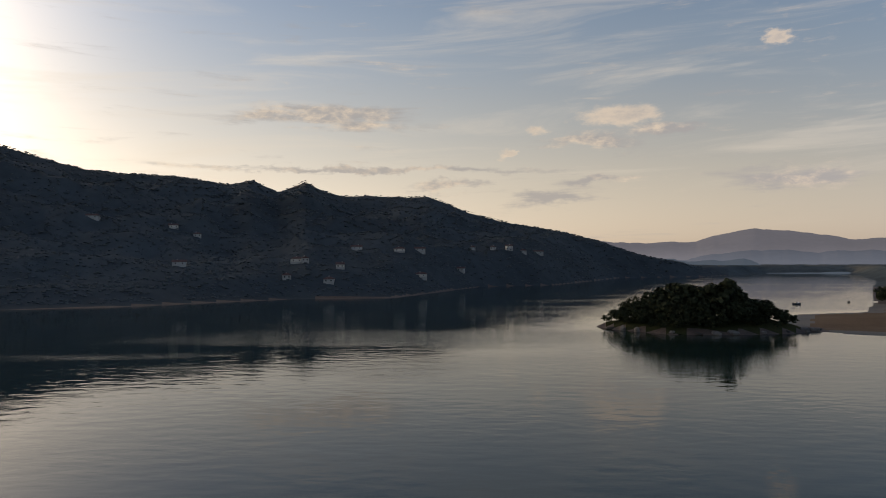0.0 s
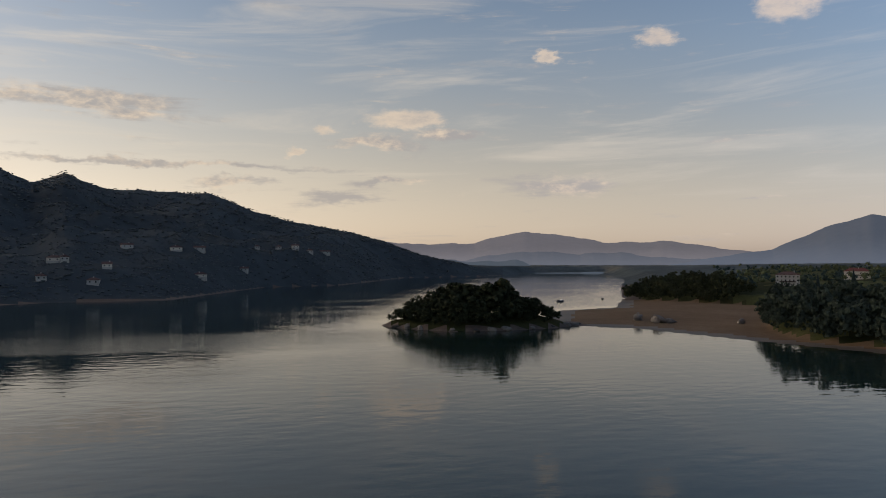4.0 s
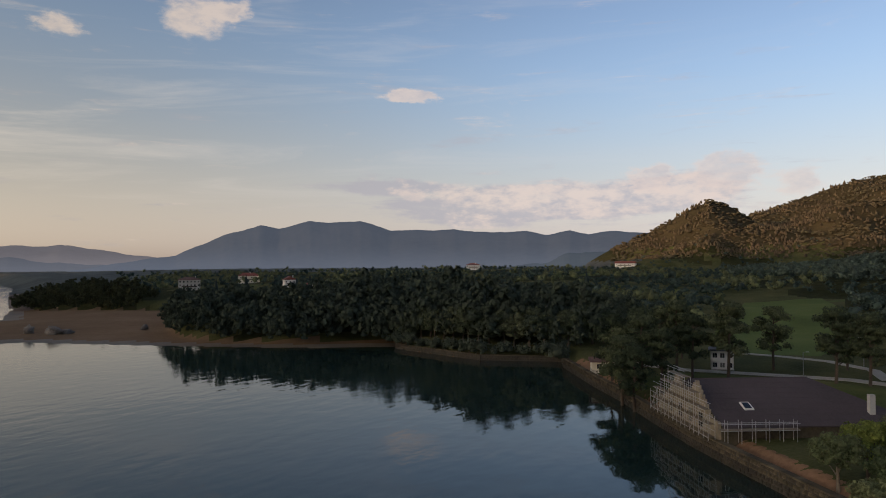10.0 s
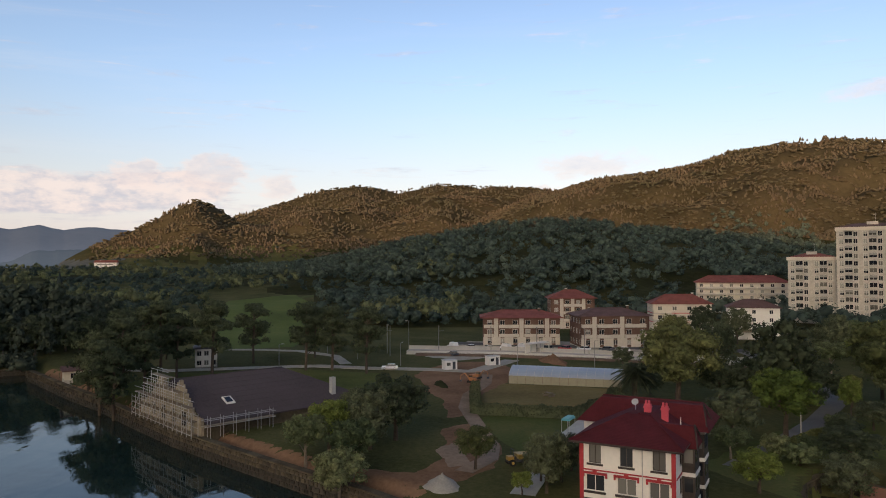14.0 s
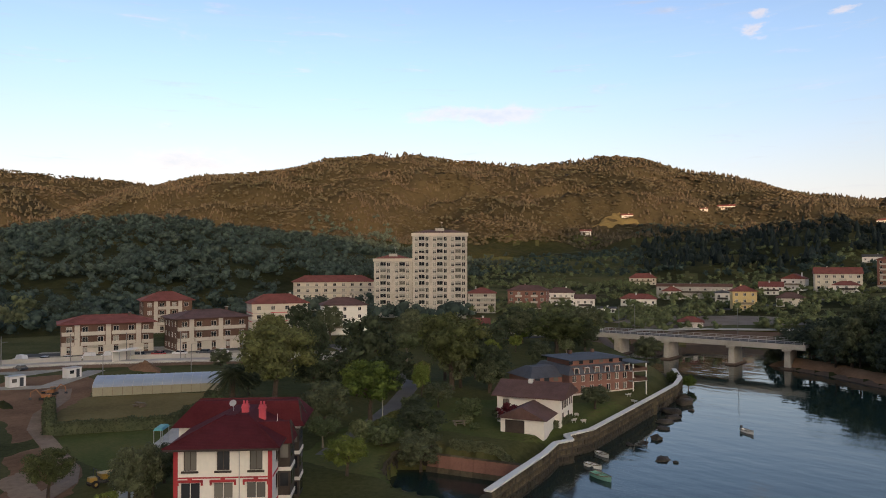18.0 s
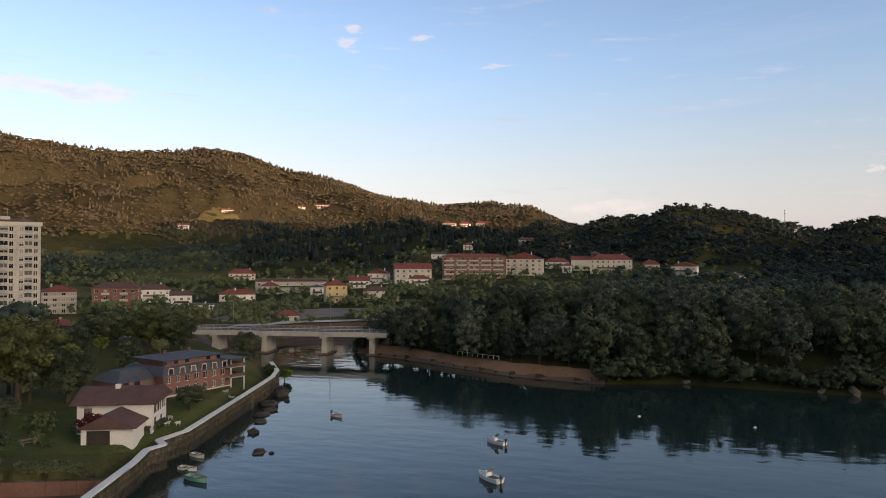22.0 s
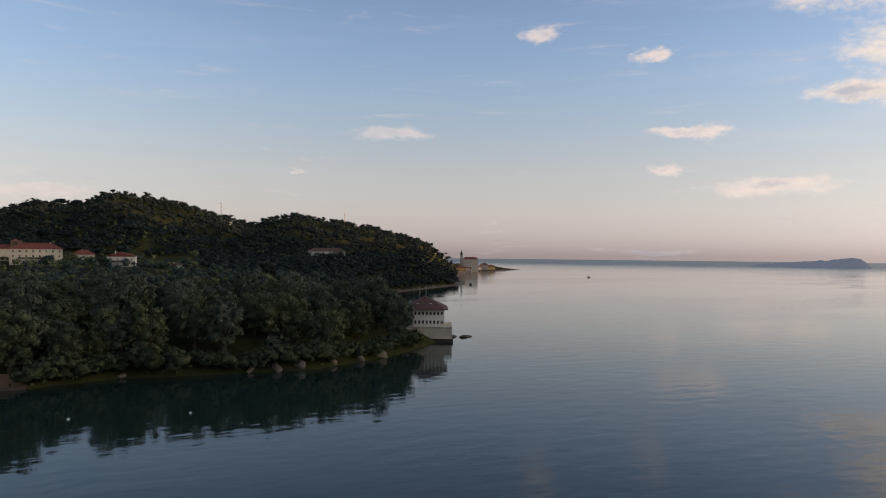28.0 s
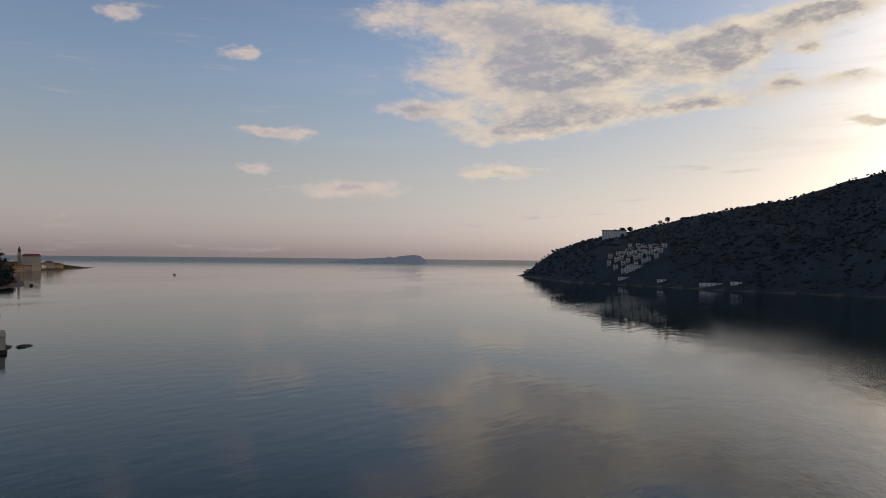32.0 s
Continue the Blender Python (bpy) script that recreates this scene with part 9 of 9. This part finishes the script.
for i, (x, y, a, van) in enumerate(((216, -62, 20, 0), (214, -67, 20, 1), (212.5, -72, 18, 1), (209, -79, 25, 0), (207, -84, 25, 0), (204, -89, 30, 0), (201, -95, 30, 0), (198, -99, 30, 0), (193, -108, 35, 0), (190, -113, 35, 1), (176, -140, 30, 0), (173, -145, 30, 0), (183, -26, 80, 0), (205, -48, 15, 0), (222, -52, 15, 1), (219, -57, 15, 0))):
    car(x, y, a, (CAR_WHITE, CAR_DARK, CAR_WHITE, CAR_DARK, CAR_RED)[i % 5] if not van else CAR_WHITE, ("white van parked by the flats" if van else ("white", "dark", "silver-white", "dark", "red")[i % 5] + " car parked near the flats"), bool(van))


def dumper():
    ob = thing("dumper_truck", pose(92.2, -30.4, height(92.2, -30.4) + 0.1, 0, 0, -82), "yellow site dumper with a tipping skip", "dumper")
    ob.scale = (0.85,) * 3
    part("chassis", Shape().box(-1.7, -0.6, 0.55, 1.5, 0.6, 0.85), BOAT_DARK, ob)
    part("skip", Shape().solid([(0.1, -0.6, 0.9), (1.5, -0.6, 0.9), (1.5, 0.6, 0.9), (0.1, 0.6, 0.9)], [(-0.3, -0.95, 1.8), (2.1, -0.95, 1.65), (2.1, 0.95, 1.65), (-0.3, 0.95, 1.8)]), YELLOW_PAINT, ob)
    part("engine_cover", Shape().box(-1.7, -0.5, 0.85, -0.7, 0.5, 1.45), YELLOW_PAINT, ob)
    part("seat", Shape().box(-0.7, -0.3, 0.85, -0.2, 0.3, 1.3), BOAT_DARK, ob)
    part("roll_bar", Shape().tube([(-0.8, -0.5, 1.4), (-0.8, -0.5, 2.5), (-0.8, 0.5, 2.5), (-0.8, 0.5, 1.4)], [0.05] * 4, 6), BOAT_DARK, ob)
    for wx in (-1.1, 1.0):
        for wy in (-0.95, 0.6):
            w = part("wheel", Shape().tube([(wx, wy, 0.5), (wx, wy + 0.35, 0.5)], [0.52, 0.52], 14), RUBBER, ob)
            part("rim", Shape().tube([(wx, wy - 0.02, 0.5), (wx, wy + 0.37, 0.5)], [0.24, 0.24], 8), YELLOW_PAINT, w)


def digger(x, y, turn):
    ob = thing("excavator", pose(x, y, height(x, y) + 0.1, 0, 0, turn), "orange tracked excavator in the works yard", "excavator")
    ob.scale = (0.62,) * 3
    for sy in (-1.1, 0.6):
        part("track", Shape().box(-1.7, sy, 0, 1.7, sy + 0.5, 0.75), RUBBER, ob)
    part("body", Shape().box(-1.6, -1.0, 0.8, 1.0, 1.0, 1.7), ORANGE_PAINT, ob)
    c = part("cab", Shape().box(-0.1, -1.0, 1.7, 1.2, 0.0, 2.8), ORANGE_PAINT, ob)
    part("cab_glass", Shape().box(0.0, -1.03, 1.9, 1.24, 0.03, 2.6), GLASS, c)
    part("boom", Shape().tube([(1.0, 0.4, 1.4), (2.6, 0.4, 3.4), (4.2, 0.4, 2.6)], [0.22, 0.2, 0.16], 6), ORANGE_PAINT, ob)
    part("stick", Shape().tube([(4.2, 0.4, 2.6), (4.4, 0.4, 0.9)], [0.15, 0.12], 6), ORANGE_PAINT, ob)
    part("bucket", Shape().solid([(4.0, 0.0, 0.3), (4.8, 0.0, 0.3), (4.8, 0.8, 0.3), (4.0, 0.8, 0.3)], [(4.1, 0.0, 0.95), (4.6, 0.0, 0.95), (4.6, 0.8, 0.95), (4.1, 0.8, 0.95)]), BOAT_DARK, ob)


dumper()
digger(158, -41.5, 60)
digger(163, -44.0, -130)
for x, y, a in ((179, -41, 10), (184, -54, 15)):
    ob = thing("site_cabin", pose(x, y, height(x, y) + 0.1, 0, 0, a - 90), "white portable site cabin with one window", "cabin")
    part("shell", Shape().box(-1.7, -1.1, 0.1, 1.7, 1.1, 2.4), BOAT_WHITE, ob)
    part("roof", Shape().box(-1.8, -1.2, 2.4, 1.8, 1.2, 2.5), STEEL, ob)
    part("window", Shape().box(-1.2, -1.14, 1.1, -0.2, -1.1, 1.9), GLASS, ob)
    part("door", Shape().box(0.4, -1.14, 0.15, 1.2, -1.1, 2.1), CAR_DARK, ob)


def heap(x, y, w, d, h, mat, label, seed):
    g = np.random.default_rng(seed)
    n = 18
    rr, aa = np.meshgrid(np.linspace(0, 1, 8), np.linspace(0, 2 * math.pi, n, endpoint=False), indexing="ij")
    k = 1 + 0.12 * g.standard_normal(n)
    px, py = rr * np.cos(aa) * w / 2 * k, rr * np.sin(aa) * d / 2 * k
    pz = h * (1 - rr) ** 1.1 * (1 + 0.1 * g.standard_normal(rr.shape)) - 0.12 * (rr > 0.95)
    verts = np.stack([px, py, pz], -1).reshape(-1, 3)
    i, j = np.meshgrid(np.arange(7), np.arange(n), indexing="ij")
    q = np.stack([i * n + j, (i + 1) * n + j, (i + 1) * n + (j + 1) % n, i * n + (j + 1) % n], -1).reshape(-1, 4)
    ob = grid_object("mound", verts, q, [mat])
    ob.matrix_world = pose(x, y, height(x, y) + 0.12)
    tagged(ob, label, "mound")


heap(85.5, -18.6, 5.6, 4.4, 1.4, GRAVEL, "pale mound of gravel on the grass", 1)
heap(157, -34, 10, 2.6, 0.9, WOODLAND, "long dark mound of turned soil", 2)
heap(186, -72, 14, 7, 2.0, DIRT, "brown mound of earth beside the platform", 3)
for x, y, a in ((137.5, -52.3, 20), (84.0, -84.5, 60)):
    ob = thing("picnic_table", pose(x, y, height(x, y) + 0.06, 0, 0, a), "weathered timber picnic table with benches", "table")
    part("tabletop", Shape().box(-1.1, -0.4, 0.72, 1.1, 0.4, 0.8), TIMBER, ob)
    for sy in (-0.85, 0.6):
        part("bench", Shape().box(-1.1, sy, 0.42, 1.1, sy + 0.25, 0.48), TIMBER, ob)
    for sx in (-0.8, 0.7):
        part("leg", Shape().box(sx, -0.8, 0, sx + 0.1, 0.8, 0.42).box(sx, -0.35, 0.42, sx + 0.1, 0.35, 0.72), TIMBER, ob)
for x, y in ((78.4, -127.6), (77.0, -127.4), (75.7, -127.2), (75.2, -128.6), (72.6, -113.5), (73.2, -114.6), (74.0, -103.6), (71.6, -102.2), (72.0, -99.8)):
    ob = thing("garden_lounger", pose(x, y, height(x, y) + 0.06, 0, 0, (x * 31 + y) % 90), "white plastic garden lounger on the lawn", "lounger", "white garden loungers")
    part("seat", Shape().box(-0.35, -0.9, 0.3, 0.35, 0.4, 0.38), BOAT_WHITE, ob)
    part("backrest", Shape().solid([(-0.35, 0.4, 0.3), (0.35, 0.4, 0.3), (0.35, 0.46, 0.36), (-0.35, 0.46, 0.36)], [(-0.35, 0.85, 0.85), (0.35, 0.85, 0.85), (0.35, 0.9, 0.85), (-0.35, 0.9, 0.85)]), BOAT_WHITE, ob)
    for lx in (-0.3, 0.24):
        for ly in (-0.8, 0.3):
            part("leg", Shape().box(lx, ly, 0, lx + 0.06, ly + 0.06, 0.3), BOAT_WHITE, ob)
for i, (x, y, h) in enumerate(((96.1, -77.8, 5.6), (150, -214, 8.0), (130, -216, 9), (96, -219.5, 9), (181, -60, 7), (172, -78, 7), (140, -222, 8), (196, 2, 6), (190, -30, 6), (206, -20, 9), (210, -30, 9), (217, -12, 8), (224, -38, 9), (184, -120, 8), (170, -134, 8))):
    z = 7.1 if y < -215 and x < 145 else height(x, y)
    ob = thing("street_lamp", pose(x, y, z, 0, 0, i * 40), "slim pale street lamp post", "street lamp", "street lamps")
    part("post", Shape().tube([(0, 0, -0.3), (0, 0, h)], [0.11, 0.07], 6), DARK_STEEL if i else CONCRETE, ob)
    if i:
        part("arm", Shape().tube([(0, 0, h), (0.9, 0, h + 0.15)], [0.05, 0.04], 5), DARK_STEEL, ob)
        part("lamp_head", Shape().box(0.6, -0.12, h + 0.08, 1.3, 0.12, h + 0.2), GREY_RENDER, ob)
# small park buildings by the pines
building("white park house behind the pines", 200, 21, 3.0, -82, 5.5, 6, 2, 2.5, WHITE, SLATE, "flat", 0.5, cols=3, side_cols=2, name="house", category="house", seed=301)
building("low cream shed by the sea wall", 187, 46.5, 2.8, -70, 11, 6, 1, 2.3, CREAM, ROOF_BROWN, "gable", 0.9, cols=3, side_cols=1, chimneys=0, name="shed", category="shed", seed=302)
building("small kiosk with a red roof by the quay", 133, -262, 4.6, -152, 9, 7, 1, 2.8, WHITE, ROOF_TILE, "hip", 1.8, cols=3, side_cols=1, chimneys=0, name="kiosk", category="kiosk", seed=303)
building("grey stone hut among the island trees", 55, -222, 3.0, -165, 7, 5, 1, 2.6, GREY_RENDER, SLATE, "flat", 0.4, cols=2, side_cols=1, chimneys=0, name="hut", category="hut", seed=304)
ob = thing("fence", pose(0, 0, 0), "short white railing above the island beach", "fence")
for i in range(9):
    x, y = 48 - 1.7 * i, -201 + 1.0 * i
    part("post", Shape().box(x - 0.08, y - 0.08, height(x, y) - 0.2, x + 0.08, y + 0.08, height(x, y) + 1.1), WHITE, ob)
part("rail", Shape().rod((48, -201, height(48, -201) + 1.0), (34.4, -193, height(34.4, -193) + 1.0), 0.07), WHITE, ob)
ob = thing("stone_steps", pose(73.4, -128.5, 0, 0, 0, -125), "worn stone steps down the river wall", "steps")
for i in range(9):
    part("step", Shape().box(-0.6, 0.3 + 0.55 * i, -1.0, 0.9, 0.3 + 0.55 * (i + 1), 2.9 - 0.36 * i), STONE, ob)
ob = thing("tarpaulin", pose(83.5, -36.5, 6.0, 0, 0, -130), "turquoise tarpaulin canopy beside the villa", "canopy")
part("sheet", Shape().solid([(-6.6, 10.4, 1.9), (-5.3, 10.4, 1.9), (-5.3, 13.4, 1.9), (-6.6, 13.4, 1.9)], [(-6.4, 10.6, 2.2), (-5.5, 10.6, 2.2), (-5.5, 13.2, 2.2), (-6.4, 13.2, 2.2)]), TARP, ob)
for lx in (-6.5, -5.4):
    for ly in (10.5, 13.3):
        part("post", Shape().rod((lx, ly, -4.0), (lx, ly, 1.9), 0.05), STEEL, ob)
